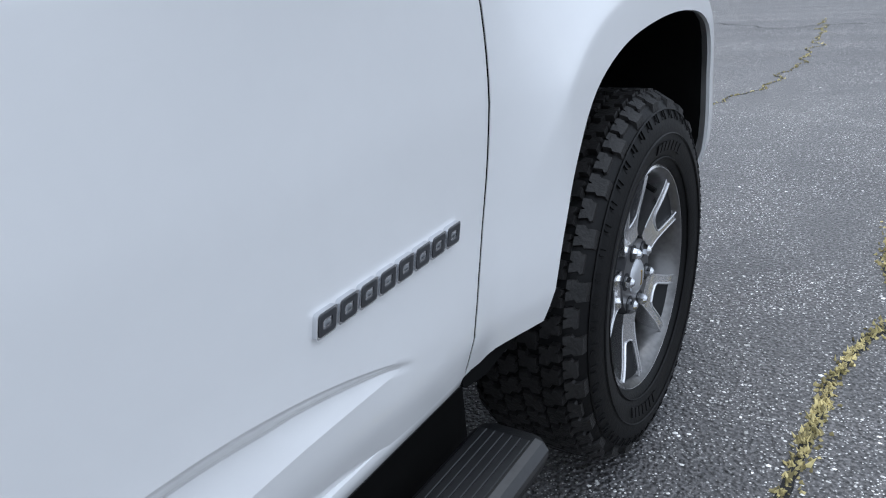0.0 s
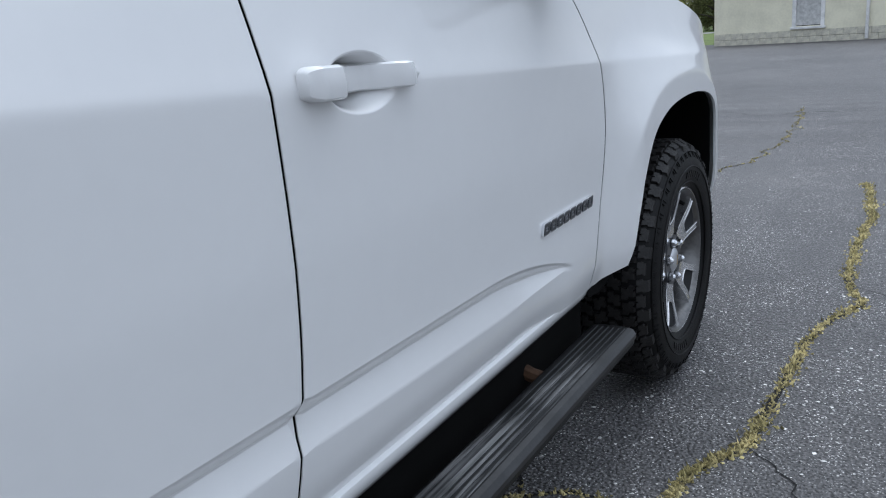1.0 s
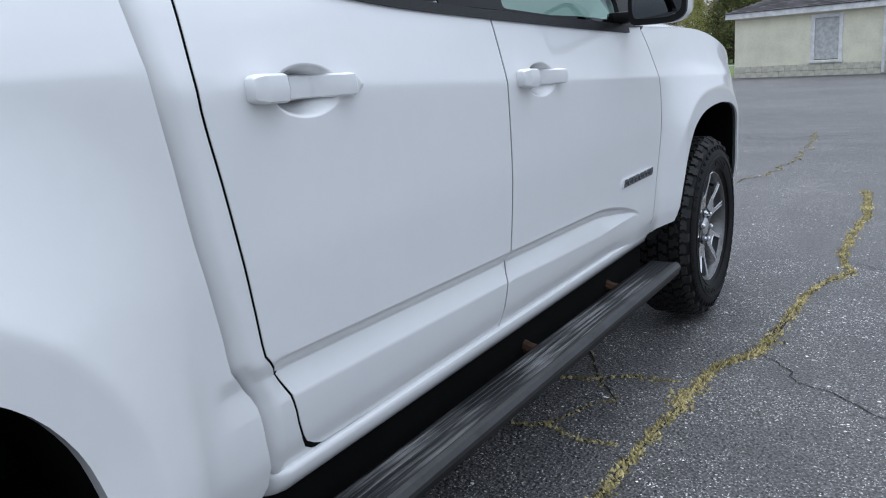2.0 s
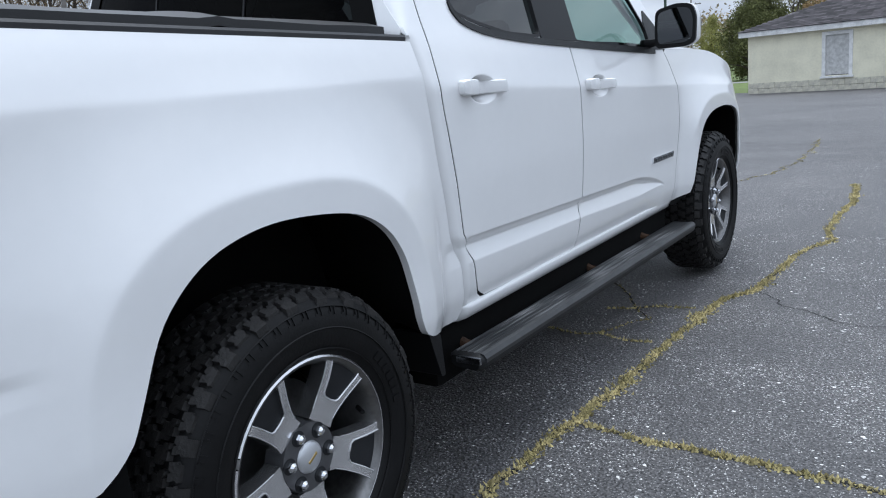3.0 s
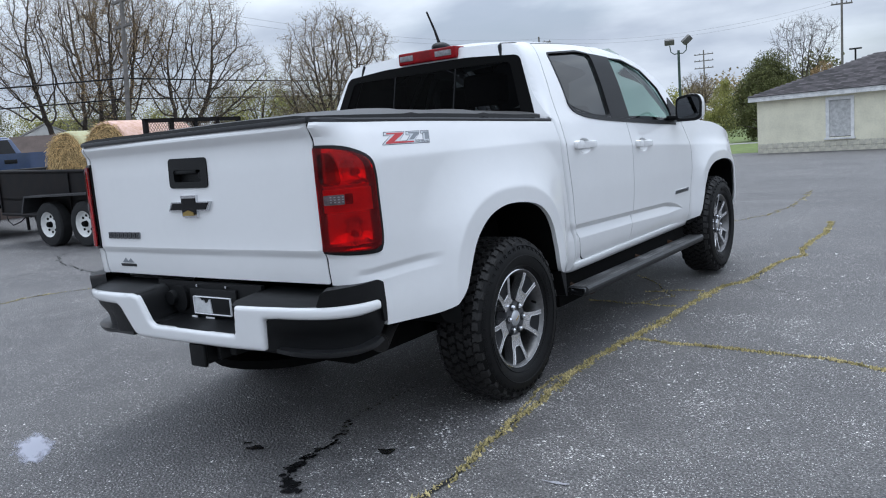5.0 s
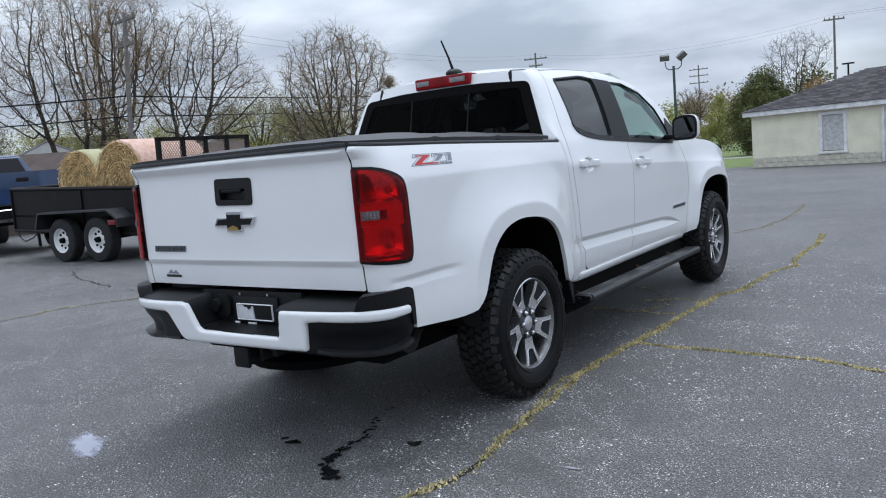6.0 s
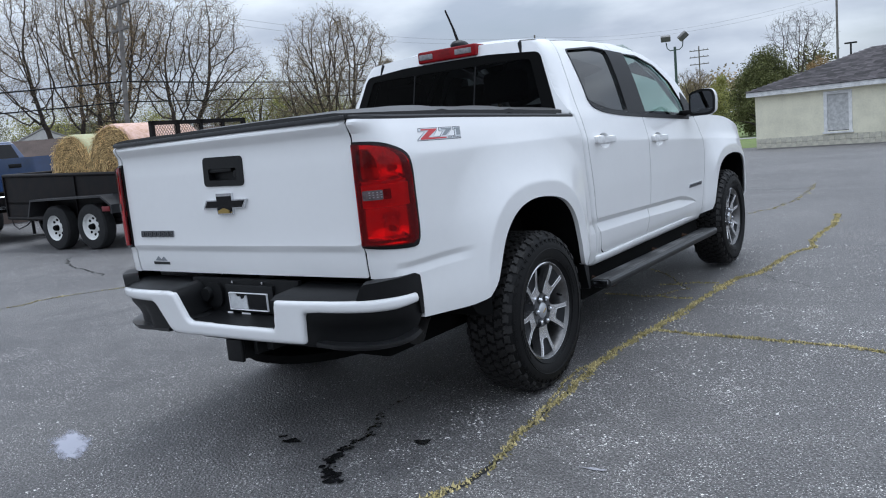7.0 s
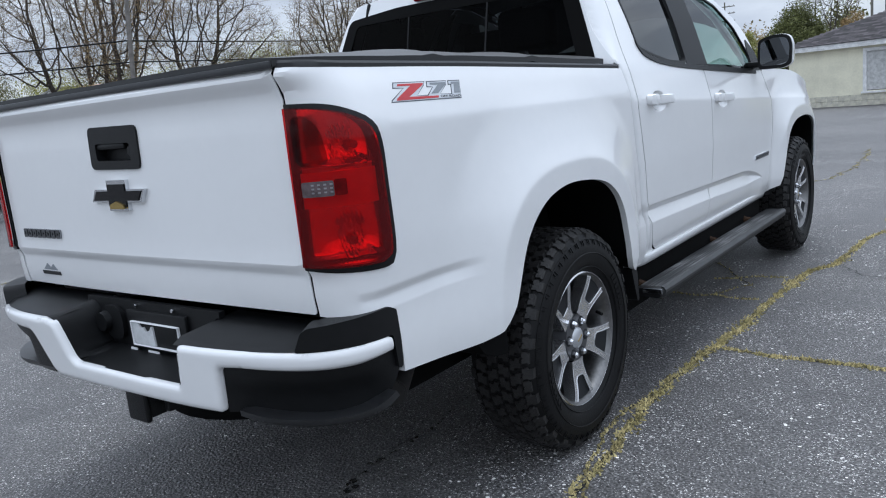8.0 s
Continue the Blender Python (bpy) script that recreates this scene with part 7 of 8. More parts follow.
    if bud is not None:
        c = np.array(tips)[rng.integers(0, len(tips), buds)] + rng.normal(0, step * 0.35, (buds, 3))
        u, w = rng.normal(size=(buds, 3)), rng.normal(size=(buds, 3))
        u *= (rng.uniform(0.014, 0.036, buds) / np.linalg.norm(u, axis=1))[:, None]
        w *= (rng.uniform(0.014, 0.036, buds) / np.linalg.norm(w, axis=1))[:, None]
        bv = np.stack([c - u, c + w, c + u, c - w], axis=1).reshape(-1, 3)
        link_mesh("bud_haze", bv, [(4 * k, 4 * k + 1, 4 * k + 2, 4 * k + 3) for k in range(buds)], bud, t, smooth=False)["kind"] = "stuff"
    return t


def leafy(name, x, y, height, rad, seed, material, label, leaf=0.10, count=9000, lumps=16, group="shrubs"):
    """A leafy tree or shrub: a short trunk, limbs, and uneven clumps of small leaves."""
    rng = random.Random(seed)
    t = thing(name, label, "tree" if height > 3 else "shrub", group, at=pose(x, y, ground_z(x, y)))
    bm = bmesh.new()
    rod(bm, (0, 0, -0.1), (0, 0, height * 0.6), height * 0.03, height * 0.012, 8)
    cs = []
    for k in range(lumps):
        h = rng.uniform(0.12, 0.93) * height
        w = rad * (1 - 0.75 * max(0, h / height - 0.35) / 0.65) * rng.uniform(0.25, 0.95)
        a = rng.uniform(0, 6.283)
        c = Vector((w * math.cos(a), w * math.sin(a), h))
        cs.append((c, rad * rng.uniform(0.22, 0.5)))
        tube(bm, [(0, 0, h * 0.5), (c.x * 0.5, c.y * 0.5, h * 0.8), tuple(c)], [height * 0.012, height * 0.008, height * 0.004], 5)
    part("trunk", bm, BARK, t)
    bv, bf = [], []
    for _ in range(count):
        c, r = rng.choice(cs)
        d = Vector((rng.gauss(0, 1), rng.gauss(0, 1), rng.gauss(0, 0.9))).normalized() * r * rng.random() ** 0.45
        q = c + d
        if q.z < 0.05:
            continue
        s = leaf * rng.uniform(0.5, 1.2)
        u, w = Vector((rng.gauss(0, 1), rng.gauss(0, 1), rng.gauss(0, 1))).normalized() * s, Vector((rng.gauss(0, 1), rng.gauss(0, 1), rng.gauss(0, 1))).normalized() * s * 0.7
        b = len(bv)
        bv += [tuple(q - u), tuple(q + w), tuple(q + u), tuple(q - w)]
        bf.append((b, b + 1, b + 2, b + 3))
    link_mesh("crown", bv, bf, material, t, smooth=False)["kind"] = "stuff"
    return t


def seen_from(px_dir, d):
    """A place d metres out from the end of the walk in a plan direction."""
    return 2.76 + px_dir[0] * d, -3.48 + px_dir[1] * d


TALL = "tall bare deciduous tree with sparse spring buds"
bare_tree("bare_tree", -35.3, 18.6, ((0, 0), (0.5, 0.7), (-0.3, -0.5)), ((0.1, 0.2, 8.4, 3.6, 3.6), (-0.9, -1.9, 6.4, 2.6, 2.6), (0.2, 0.5, 5.2, 2.6, 1.6)), 21, TALL, BUD, 15000, points=2500, fork=0.22)
bare_tree("bare_tree", -38.6, 11.5, ((0, 0), (0.4, 0.5)), ((0, 0, 7.2, 3.4, 3.8),), 22, TALL, BUD, 8000, points=1400, fork=0.22)
bare_tree("bare_tree", -31.9, 18.4, ((0, 0), (0.3, 0.4)), ((0.6, 1.0, 7.8, 2.3, 3.0), (0.2, 0.1, 5.2, 2.0, 1.8)), 23, TALL, BUD_WARM, 15000, points=1500, fork=0.24)
bare_tree("bare_tree", -31.7, 22.3, ((0, 0), (0.4, 0.5)), ((-0.2, -0.3, 6.6, 2.2, 2.8), (1.0, 1.4, 7.7, 2.1, 2.6), (1.9, 2.4, 5.4, 1.9, 2.0), (0.5, 0.6, 4.4, 2.4, 1.3)), 24, TALL, BUD, 12000, points=2000, fork=0.20)
bare_tree("bare_tree", -26.3, 28.2, ((0, 0), (0.2, 0.2), (-0.2, -0.25), (0.3, 0.1)), ((0.1, 0.1, 6.3, 3.1, 2.7), (0.0, 0.0, 4.7, 3.6, 2.0), (-1.0, -1.0, 3.6, 2.5, 1.4)), 25, "round budding deciduous tree behind the lot", BUD, 17000, points=2400, fork=0.13)
bare_tree("bare_tree", -9.5, 61.4, ((0, 0), (0.2, 0), (-0.2, 0.1), (0.1, -0.2), (0.3, 0.1)), ((0.2, 0, 6.7, 2.5, 1.9), (0.4, 0, 5.2, 1.6, 1.5)), 37, "bare upright multi-stemmed tree behind the building", None, 0, points=800, twig=BARK, fork=0.28, thick=0.0055, more=3)
bare_tree("bare_tree", -19.0, 66, ((0, 0), (0.2, 0.2)), ((0.3, 0, 3.9, 1.8, 1.6),), 34, "small pale budding tree in the distance", BUD, 3500, points=420)
bare_tree("bare_tree", -36.0, 60, ((0, 0), (0.3, 0.2)), ((0, 0, 6.0, 2.6, 2.6),), 35, "distant bare tree behind the pickup cab", BUD, 3000, points=500)
leafy("evergreen_tree", -8.25, 44.3, 4.85, 1.95, 41, OLIVE, "dark olive green bushy evergreen beside the building", 0.055, 46000, 44)
leafy("evergreen_tree", -8.9, 45.6, 3.3, 1.15, 42, OLIVE, "low dark olive green evergreen beside the building", 0.055, 20000, 24)
leafy("shrub", -6.4, 50, 4.7, 1.15, 43, BUD_WARM, "russet brown shrub behind the building", 0.06, 9000, 18)
leafy("willow", -15.0, 60, 4.4, 1.6, 44, YELLOW, "yellow-green spring willow in the distance", 0.045, 30000, 26)
leafy("willow", -18.9, 66, 4.6, 1.9, 46, BUD, "pale budding shrub in the distance", 0.045, 18000, 22)
for k, (dr, d, h, r, mt) in enumerate((
        ((-0.915, 0.40), 55, 5.0, 3.5, LEAF), ((-0.88, 0.475), 58, 4.6, 3.5, YELLOW), ((-0.85, 0.527), 56, 5.0, 3.0, LEAF), ((-0.82, 0.57), 58, 4.6, 3.6, YELLOW),
        ((-0.775, 0.63), 56, 5.2, 3.4, LEAF), ((-0.745, 0.667), 54, 5.2, 3.0, YELLOW), ((-0.715, 0.70), 55, 4.8, 3.2, LEAF), ((-0.685, 0.729), 58, 4.6, 3.0, YELLOW), ((-0.63, 0.777), 60, 4.2, 3.2, LEAF))):
    x, y = seen_from(dr, d)
    leafy("shrub", x, y, h * 1.2, r * 1.15, 60 + k, mt, "spring shrub with pale green leaves behind the lot", 0.06, 20000, 34)
for k in range(14):
    leafy("hedge_tree", -150 + 11 * k, 118 + 8 * math.sin(k * 2.1), 7.0 + 1.5 * math.sin(k * 1.7), 6.0, 90 + k, (LEAF, YELLOW, BUD)[k % 3], "pale green spring tree in the distance", 0.25, 2500, 20, group="distant trees")

# ---- neighbouring roofs behind the trailer ----
x, y = seen_from((-0.882, 0.471), 50)
PALE_ROOF = mat("pale_weathered_roof", (0.42, 0.41, 0.40), 0.9, var=0.25, scale=3)
nb = thing("garage", "garage with a pale sided gable behind the trailer", "building", at=pose(x, y, 0, 0, 0, 62))
bm = bmesh.new()
prism(bm, [(-2.3, 0.0), (2.3, 0.0), (2.3, 2.80), (0, 3.90), (-2.3, 2.80)], 0.0, 6.0, "y")
part("wall", bm, mat("pale_grey_siding", (0.74, 0.73, 0.71), 0.9, var=0.15, scale=3), nb, "pale grey sided wall", smooth=False)
for s_ in (-1, 1):
    bm = bmesh.new()
    prism(bm, [(s_ * 2.6, 2.67), (0, 3.93), (0, 4.02), (s_ * 2.65, 2.75)], -0.03, 6.2, "y")
    part("roof", bm, PALE_ROOF, nb, "pale weathered roof slope", smooth=False)
x, y = seen_from((-0.868, 0.497), 68)
nb2 = thing("house", "low house with a dark shingled roof behind the trailer", "building", at=pose(x, y, 0, 0, 0, 62))
bm = bmesh.new()
box(bm, (-2.5, 0, 0), (4.5, 6, 3.7))
part("wall", bm, mat("dull_siding", (0.24, 0.23, 0.22), 0.9, var=0.25, scale=3), nb2, smooth=False)
bm = bmesh.new()
prism(bm, [(-0.4, 3.65), (6.4, 3.65), (3.0, 5.3)], -2.8, 4.8, "x")
part("roof", bm, SHINGLE, nb2, "dark grey shingled roof", smooth=False)
x, y = seen_from((-0.90, 0.436), 28)
sh2 = thing("shed", "long low brown shed behind the trailer", "building", at=pose(x, y, 0, 0, 0, 62))
bm = bmesh.new()
box(bm, (-7, -2, 0), (7, 2, 1.85))
prism(bm, [(-2.2, 1.8), (2.2, 1.8), (1.6, 2.35), (-1.6, 2.35)], -7.2, 7.2, "x")
part("wall", bm, mat("dull_brown_siding", (0.10, 0.075, 0.065), 0.9, var=0.3, scale=3), sh2, smooth=False)

# ---- trailer with hay bales ----
BLACK_STEEL = mat("worn_black_steel", (0.006, 0.006, 0.007), 0.5, var=0.5, scale=5, dark=(0.014, 0.010, 0.009), spec=0.16)
WHITE_RIM = mat("white_steel_rim", (0.70, 0.70, 0.68), 0.5, var=0.15, scale=12)
TM = Matrix.Translation((-9.86, 3.86, 0)) @ Matrix.Rotation(radians(4), 4, "Z")
trailer = thing("utility_trailer", "black steel tandem axle utility trailer with a mesh ramp gate", "trailer", at=TM)
tilt = Matrix.Translation((0, 0, 0.5)) @ Matrix.Rotation(radians(2.3), 4, "Y") @ Matrix.Translation((0, 0, -0.5))


def tpart(name, bm, material, parent=trailer, label="", **k):
    bm.transform(tilt)
    return part(name, bm, material, parent, label, **k)


X0, X1, Y0, Y1, ZB, ZT = -2.25, 1.98, 0.0, 1.90, 0.50, 1.235
for nm, lo, hi in (("side_panel", (X0, Y0, ZB), (X1, Y0 + 0.02, ZT)), ("side_panel", (X0, Y1 - 0.02, ZB), (X1, Y1, ZT)), ("front_panel", (X0, Y0 + 0.02, ZB), (X0 + 0.02, Y1 - 0.02, ZT)),
                   ("floor_panel", (X0, Y0, ZB + 0.22), (X1, Y1, ZB + 0.26))):
    bm = bmesh.new()
    box(bm, lo, hi)
    tpart(nm, bm, BLACK_STEEL, smooth=False)
bm = bmesh.new()
for a, b in (((X0, Y0, ZT), (X1, Y0, ZT)), ((X0, Y1, ZT), (X1, Y1, ZT)), ((X0, Y0, ZT), (X0, Y1, ZT)), ((X0, Y0, ZB - 0.03), (X1, Y0, ZB - 0.03))):
    rod(bm, a, b, 0.032, n=8)
tpart("top_rail", bm, BLACK_STEEL)
for k in range(3):
    bm = bmesh.new()
    x = X0 + (X1 - X0) * k / 2
    box(bm, (x - 0.015, Y0 - 0.025, ZB), (x + 0.015, Y0, ZT), 0.004, 1)
    tpart("stake", bm, BLACK_STEEL)
bm = bmesh.new()
fp = [(-1.10, 0.58), (-0.96, 0.875), (0.98, 0.875), (1.22, 0.72), (1.22, 0.58)]
fi = [(1.185, 0.58), (1.185, 0.705), (0.965, 0.845), (-0.94, 0.845), (-1.06, 0.58)]
prism(bm, fp + fi, -0.33, 0.0, "y")
part("fender", bm, mat("dull_grey_fender", (0.030, 0.030, 0.033), 0.5, var=0.5, scale=6), trailer, "dull dark grey fender")
bm = bmesh.new()
box(bm, (1.00, -0.345, 0.62), (1.19, -0.332, 0.70), 0.006)
part("tail_light", bm, mat("red_marker", (0.16, 0.006, 0.01), 0.3, var=0.2, scale=20), trailer, "red marker light")
# ramp gate
gate_ob = thing("ramp_gate", "", "")
gate_ob.parent = trailer
for a, b in (((X1, Y0, ZB), (X1, Y0, 1.98)), ((X1, Y1, ZB), (X1, Y1, 1.98)), ((X1, Y0, 1.98), (X1, Y1, 1.98)), ((X1, Y0, 1.20), (X1, Y1, 1.20)), ((X1, Y0 + 0.48, ZB), (X1, Y0 + 0.48, 1.98)),
             ((X1, Y0 + 0.95, ZB), (X1, Y0 + 0.95, 1.98)), ((X1, Y0 + 1.42, ZB), (X1, Y0 + 1.42, 1.98))):
    bm = bmesh.new()
    d = Vector(b) - Vector(a)
    c = (Vector(a) + Vector(b)) / 2
    h = [0.032 + abs(q) / 2 for q in d]
    box(bm, tuple(c - Vector(h)), tuple(c + Vector(h)))
    tpart("gate_bar", bm, BLACK_STEEL, gate_ob, smooth=False)
bm = bmesh.new()
for k in range(-20, 50):
    for s in (1, -1):
        y0, z0 = Y0 + 0.05 * k, 1.20
        y1, z1 = y0 + s * 0.55, 1.98
        pts = []
        for t in np.linspace(0, 1, 12):
            yy = y0 + (y1 - y0) * t
            if Y0 <= yy <= Y1:
                pts.append((X1, yy, z0 + (z1 - z0) * t))
        if len(pts) > 1:
            rod(bm, pts[0], pts[-1], 0.0055, n=4)
tpart("mesh", bm, mat("rusty_mesh", (0.30, 0.24, 0.19), 0.8, var=0.4, scale=12), gate_ob, "rusty expanded metal mesh", smooth=False)
for nm, a, b, r in (("drawbar", (X0, 0.5, 0.47), (X0 - 1.1, 0.95, 0.50), 0.04), ("drawbar", (X0, 1.4, 0.47), (X0 - 1.1, 0.95, 0.50), 0.04), ("axle", (-0.5, -0.1, 0.38), (-0.5, 2.0, 0.38), 0.04),
                    ("axle", (0.49, -0.1, 0.38), (0.49, 2.0, 0.38), 0.04), ("jack_leg", (X0 - 0.3, 0.6, 0.18), (X0 - 0.3, 0.6, 0.6), 0.03)):
    bm = bmesh.new()
    rod(bm, a, b, r)
    part(nm, bm, BLACK_STEEL, trailer)



OLD_RUBBER = mat("dull_old_rubber", (0.022, 0.022, 0.023), 0.8, var=0.4, scale=8, spec=0.3)


bm = bmesh.new()
tube(bm, [(-2.68, 0.28, 0.55), (-2.63, 0.28, 0.40), (-2.45, 0.26, 0.32), (-2.13, 0.24, 0.39), (-1.85, 0.22, 0.52)], 0.012, 6)
part("wiring_loop", bm, BLACK_PLASTIC, trailer, "loose black wiring loop")
bm = bmesh.new()
tube(bm, [(-2.25, 0.27, 0.55), (-2.10, 0.26, 0.48), (-1.89, 0.25, 0.48), (-1.72, 0.24, 0.54)], 0.018, 6)
part("safety_chain", bm, STEEL, trailer, "hanging steel safety chain")


def plain_wheel(parent, m, R, W, rim_r, rim_mat, name="wheel"):
    w = thing(name, "", "")
    w.parent = parent
    w.matrix_basis = m
    prof = [(-W, rim_r), (-W * 1.05, R * 0.75), (-W * 0.95, R * 0.94), (-W * 0.7, R), (W * 0.7, R), (W * 0.95, R * 0.94), (W * 1.05, R * 0.75), (W, rim_r)]
    vv, ff = [], []
    N = 36
    for i in range(N):
        a = 2 * math.pi * i / N
        vv += [(x, r * math.cos(a), r * math.sin(a)) for x, r in prof]
    for i in range(N):
        for k in range(7):
            ff.append((i * 8 + k, ((i + 1) % N) * 8 + k, ((i + 1) % N) * 8 + k + 1, i * 8 + k + 1))
    link_mesh("tyre", vv, ff, OLD_RUBBER, w, "dull grey worn tyre")
    bm = bmesh.new()
    prof2 = [(W, rim_r * 1.02), (W * 0.9, rim_r * 0.95), (W * 0.55, rim_r * 0.86), (W * 0.35, rim_r * 0.55), (W * 0.55, rim_r * 0.30), (W * 0.55, 0.001)]
    rings = []
    for i in range(N):
        a = 2 * math.pi * i / N
        rings.append([bm.verts.new((x, r * math.cos(a), r * math.sin(a))) for x, r in prof2])
    for i in range(N):
        for k in range(5):
            bm.faces.new((rings[i][k], rings[(i + 1) % N][k], rings[(i + 1) % N][k + 1], rings[i][k + 1]))
    rim = part("rim", bm, rim_mat, w, "white steel rim")
    bm = bmesh.new()
    for k in range(8):
        a = 2 * math.pi * k / 8
        rod(bm, (W * 0.36, rim_r * 0.62 * math.cos(a), rim_r * 0.62 * math.sin(a)), (W * 0.50, rim_r * 0.62 * math.cos(a), rim_r * 0.62 * math.sin(a)), rim_r * 0.10, n=10)
    part("hand_holes", bm, DARK, rim)["kind"] = "stuff"
    bm = bmesh.new()
    rod(bm, (W * 0.4, 0, 0), (W * 1.1, 0, 0), rim_r * 0.26, rim_r * 0.2, 14)
    part("hub", bm, DARK, rim)
    return w


for x in (-0.45, 0.54):
    plain_wheel(trailer, pose(x, -0.16, 0.375, 0, 0, -90), 0.375, 0.11, 0.215, WHITE_RIM)
    plain_wheel(trailer, pose(x, 2.06, 0.375, 0, 0, 90), 0.375, 0.11, 0.215, WHITE_RIM)

STRAW = mat("straw_ends", (0.74, 0.53, 0.25), 0.95, var=0.5, scale=9, rand=0.6)
STRAW_DARK = mat("straw_core", (0.15, 0.095, 0.04), 0.95, var=0.5, scale=9)


def hay_bale(cx, net, label, seed, r=0.60):
    rng = random.Random(seed)
    b = thing("hay_bale", label, "hay bale", "hay bales", at=TM @ tilt @ pose(cx, 0.22, ZB + 0.26 + r))
    bm = bmesh.new()
    N = 40
    rings = []
    for y, k in ((0.0, 0.93), (0.03, 0.98), (0.10, 1.0), (0.7, 1.0), (1.35, 1.0), (1.45, 0.96)):
        rings.append([bm.verts.new((r * k * (1 + 0.012 * noise.noise((math.cos(6.283 * i / N) * 3, y * 4, seed))) * math.cos(6.283 * i / N), y, r * k * math.sin(6.283 * i / N))) for i in range(N)])
    for p, q in zip(rings, rings[1:]):
        for i in range(N):
            bm.faces.new((p[i], p[(i + 1) % N], q[(i + 1) % N], q[i]))
    bm.faces.new(rings[-1])
    part("net_wrap", bm, net, b)
    bm = bmesh.new()
    bm.faces.new([bm.verts.new((r * 0.92 * math.cos(6.283 * i / N), 0.02, r * 0.92 * math.sin(6.283 * i / N))) for i in range(N)])
    part("core", bm, STRAW_DARK, b, smooth=False)
    vv, ff = [], []
    for _ in range(5200):
        a, q = rng.uniform(0, 6.283), r * 0.96 * math.sqrt(rng.random())
        p = Vector((q * math.cos(a), rng.uniform(-0.05, 0.02), q * math.sin(a)))
        tang = Vector((-math.sin(a), rng.gauss(0, 0.35), math.cos(a))) * rng.uniform(0.03, 0.10) + Vector((rng.gauss(0, 0.03), 0, rng.gauss(0, 0.03)))
        w = Vector((0.002, 0, 0.002)) if rng.random() < 0.5 else Vector((0.0025, 0.001, -0.002))
        k = len(vv)
        vv += [tuple(p - w), tuple(p + w), tuple(p + tang + w), tuple(p + tang - w)]
        ff.append((k, k + 1, k + 2, k + 3))
    link_mesh("straw", vv, ff, STRAW, b, "loose straw on the bale end", False)["kind"] = "stuff"
    return b


hay_bale(-0.46, mat("green_net_wrap", (0.40, 0.42, 0.25), 0.8, var=0.35, scale=14, dark=(0.36, 0.31, 0.17), bump=0.4, bump_scale=40), "round hay bale in pale green net wrap on the trailer", 1, 0.57)
hay_bale(0.66, mat("orange_net_wrap", (0.66, 0.45, 0.38), 0.8, var=0.35, scale=14, dark=(0.50, 0.30, 0.20), bump=0.4, bump_scale=40), "round hay bale in faded orange net wrap on the trailer", 2, 0.635)

# ---- the blue pickup that pulls the trailer ----
BLUE = mat("dark_blue_car_paint", (0.018, 0.045, 0.13), 0.35, coat=1.0, var=0.25, scale=3)
blue = thing("blue_pickup", "dark blue older pickup truck with a chrome rear bumper", "pickup truck", at=pose(-13.45, 4.62, 0.06, 0, 0, 82))
# local: y forward, x to its right
bm = bmesh.new()
prism(bm, rounded([(-0.80, 0.98), (-0.80, 1.62), (0.80, 1.62), (0.80, 0.98)], 0.03), 0.0, 0.06, "y")
part("tailgate", bm, BLUE, blue)
bm = bmesh.new()
box(bm, (-0.12, -0.012, 1.42), (0.12, 0.01, 1.50), 0.01)
part("tailgate_handle", bm, BLACK_PLASTIC, blue)
for s in (-1, 1):
    bm = bmesh.new()
    prism(bm, rounded([(0.0, 0.80), (0.0, 1.60), (2.0, 1.60), (2.0, 0.70), (1.55, 0.62), (1.45, 0.95), (1.0, 1.06), (0.62, 0.95), (0.5, 0.72)], 0.03), s * 0.80, s * 0.98, "x")
    part("bed_side", bm, BLUE, blue)
    bm = bmesh.new()
    box(bm, (s * 0.80 - (0.0 if s > 0 else 0.17), -0.02, 1.02), (s * 0.80 + (0.17 if s > 0 else 0.0), 0.03, 1.46), 0.015)
    part("tail_lamp", bm, mat("dark_red_lamp", (0.25, 0.015, 0.015), 0.15, var=0.2, scale=20), blue, "red tail lamp")
bm = bmesh.new()
box(bm, (-0.97, -0.18, 0.62), (0.97, -0.02, 0.88), 0.035, 3)
part("bumper", bm, CHROME, blue, "chrome rear bumper")
bm = bmesh.new()
box(bm, (-0.85, 0.05, 0.55), (0.85, 5.0, 0.72))
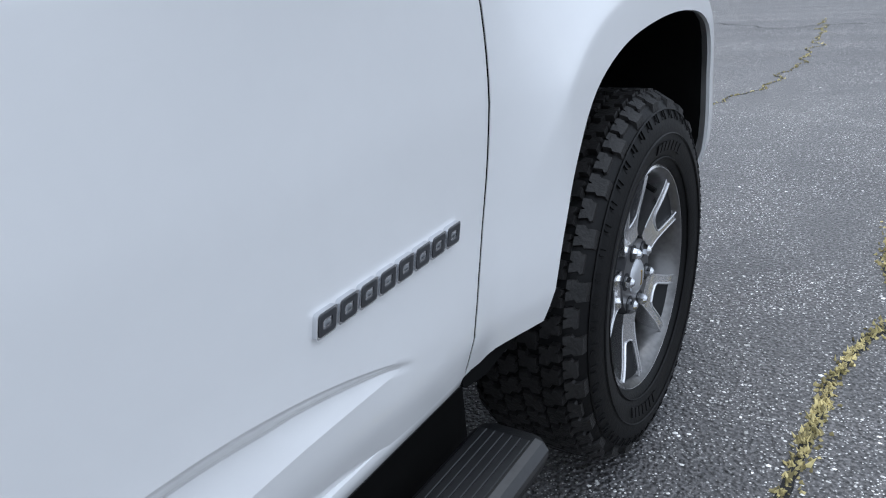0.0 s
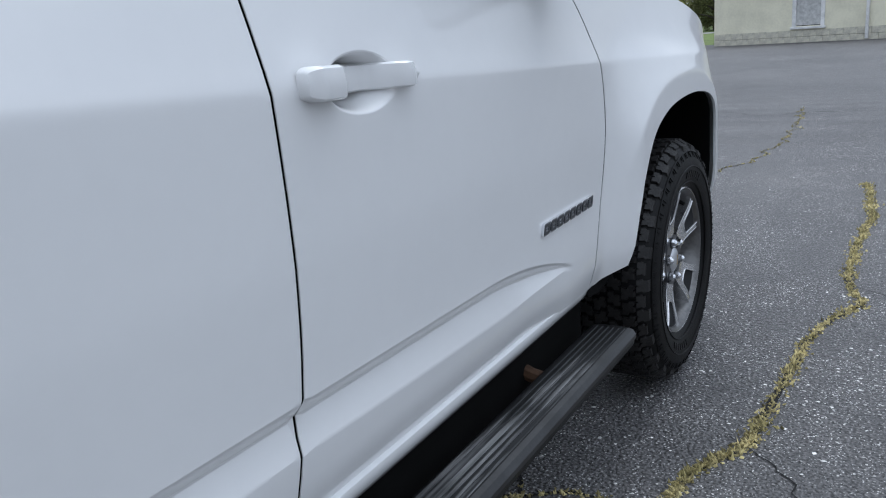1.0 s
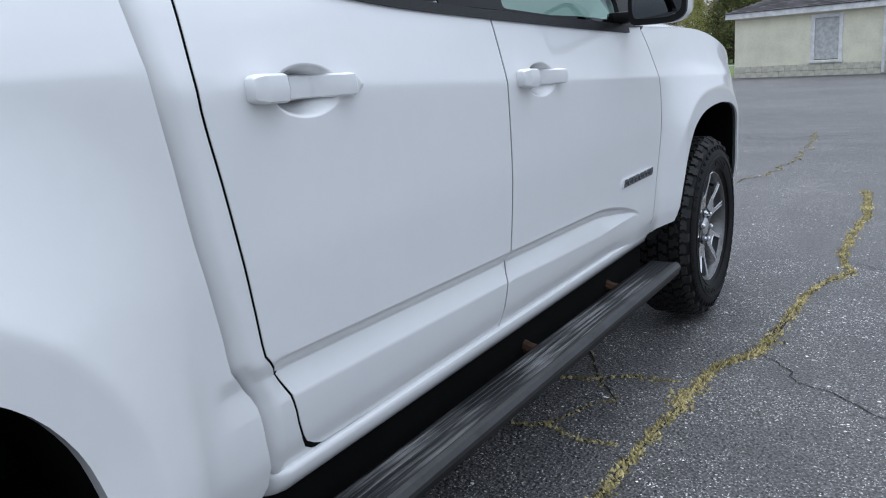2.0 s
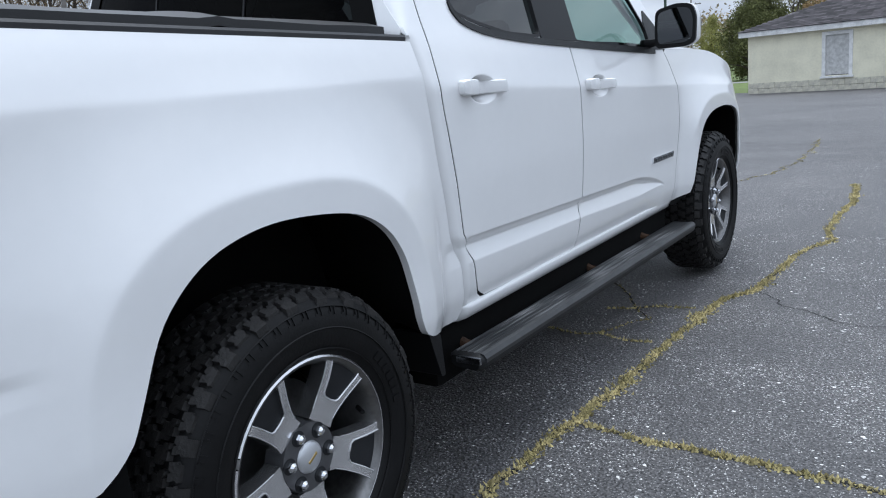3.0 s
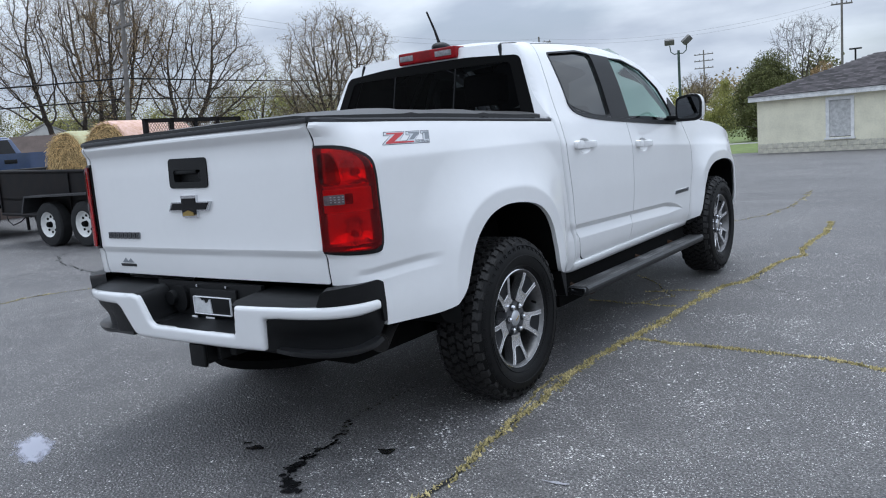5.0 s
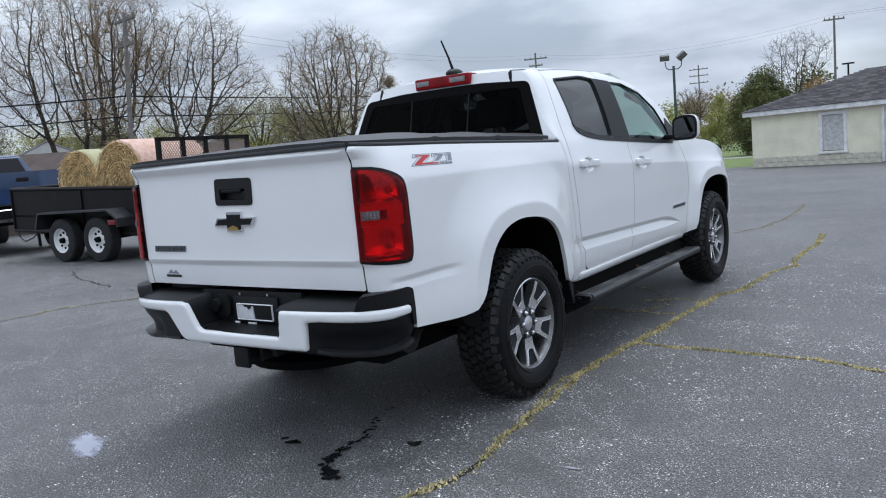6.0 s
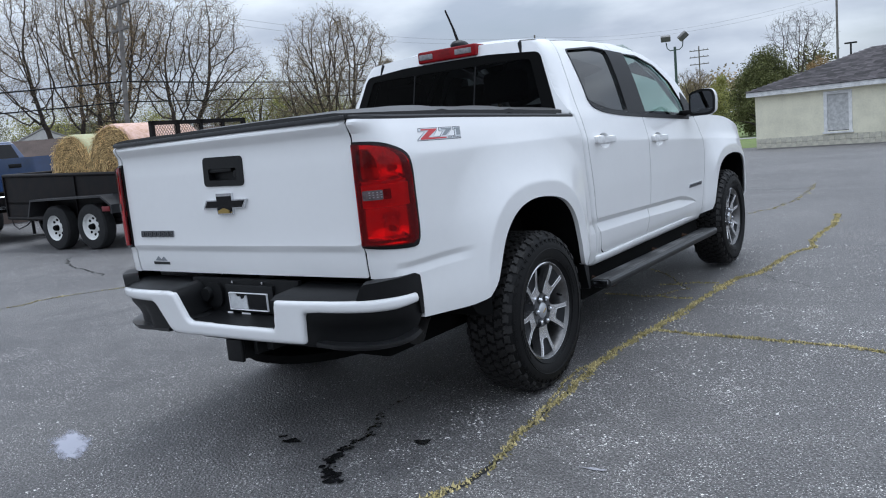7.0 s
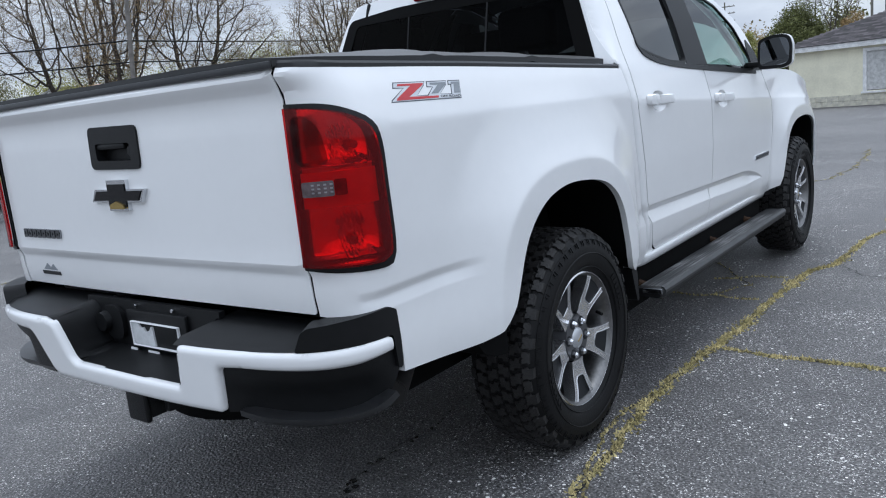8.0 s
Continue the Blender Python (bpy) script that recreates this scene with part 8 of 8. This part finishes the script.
box(bm, (-0.78, 0.06, 0.72), (0.78, 2.0, 0.95))
part("chassis", bm, DARK, blue)
bm = bmesh.new()
rings = []
for z, k, y0, y1 in ((0.72, 0.96, 2.02, 4.1), (1.60, 0.96, 2.04, 4.1), (1.64, 0.93, 2.06, 3.95), (2.02, 0.76, 2.20, 3.35), (2.06, 0.70, 2.28, 3.25)):
    rings.append([bm.verts.new(p) for p in ((-k, y0, z), (k, y0, z), (k, y1, z), (-k, y1, z))])
for p, q in zip(rings, rings[1:]):
    for i in range(4):
        bm.faces.new((p[i], p[(i + 1) % 4], q[(i + 1) % 4], q[i]))
bm.faces.new(rings[-1]), bm.faces.new(rings[0][::-1])
bmesh.ops.bevel(bm, geom=bm.edges[:], offset=0.03, segments=2, affect="EDGES")
cabb = part("cab", bm, BLUE, blue)
bm = bmesh.new()
f = [bm.verts.new(p) for p in ((-0.78, 2.055, 1.66), (0.78, 2.055, 1.66), (0.68, 2.165, 1.98), (-0.68, 2.165, 1.98))]
bm.faces.new(f)
g = bmesh.ops.extrude_face_region(bm, geom=bm.faces[:])
bmesh.ops.translate(bm, verts=[v for v in g["geom"] if isinstance(v, bmesh.types.BMVert)], vec=(0, -0.012, 0.0))
part("rear_window", bm, GLOSS_BLACK, cabb, "dark rear window glass", smooth=False)
bm = bmesh.new()
for x, z in ((-0.40, 1.80), (-0.33, 1.86), (-0.27, 1.78), (-0.24, 1.84)):
    box(bm, (x, 2.075, z), (x + 0.05, 2.085, z + 0.06), 0.004, 1, m=Matrix.Translation((0.30, -0.015 + 0.344 * (z - 1.66), 0)))
part("window_sticker", bm, WHITE_RIM, cabb, smooth=False)
bm = bmesh.new()
box(bm, (-0.94, 4.1, 0.72), (0.94, 5.6, 1.42), 0.12, 3)
part("bonnet", bm, BLUE, blue)
for x, y, rz in ((0.84, 1.02, 0), (-0.84, 1.02, 180), (0.84, 4.75, 0), (-0.84, 4.75, 180)):
    plain_wheel(blue, pose(x, y, 0.315, 0, 0, rz), 0.375, 0.12, 0.21, STEEL)
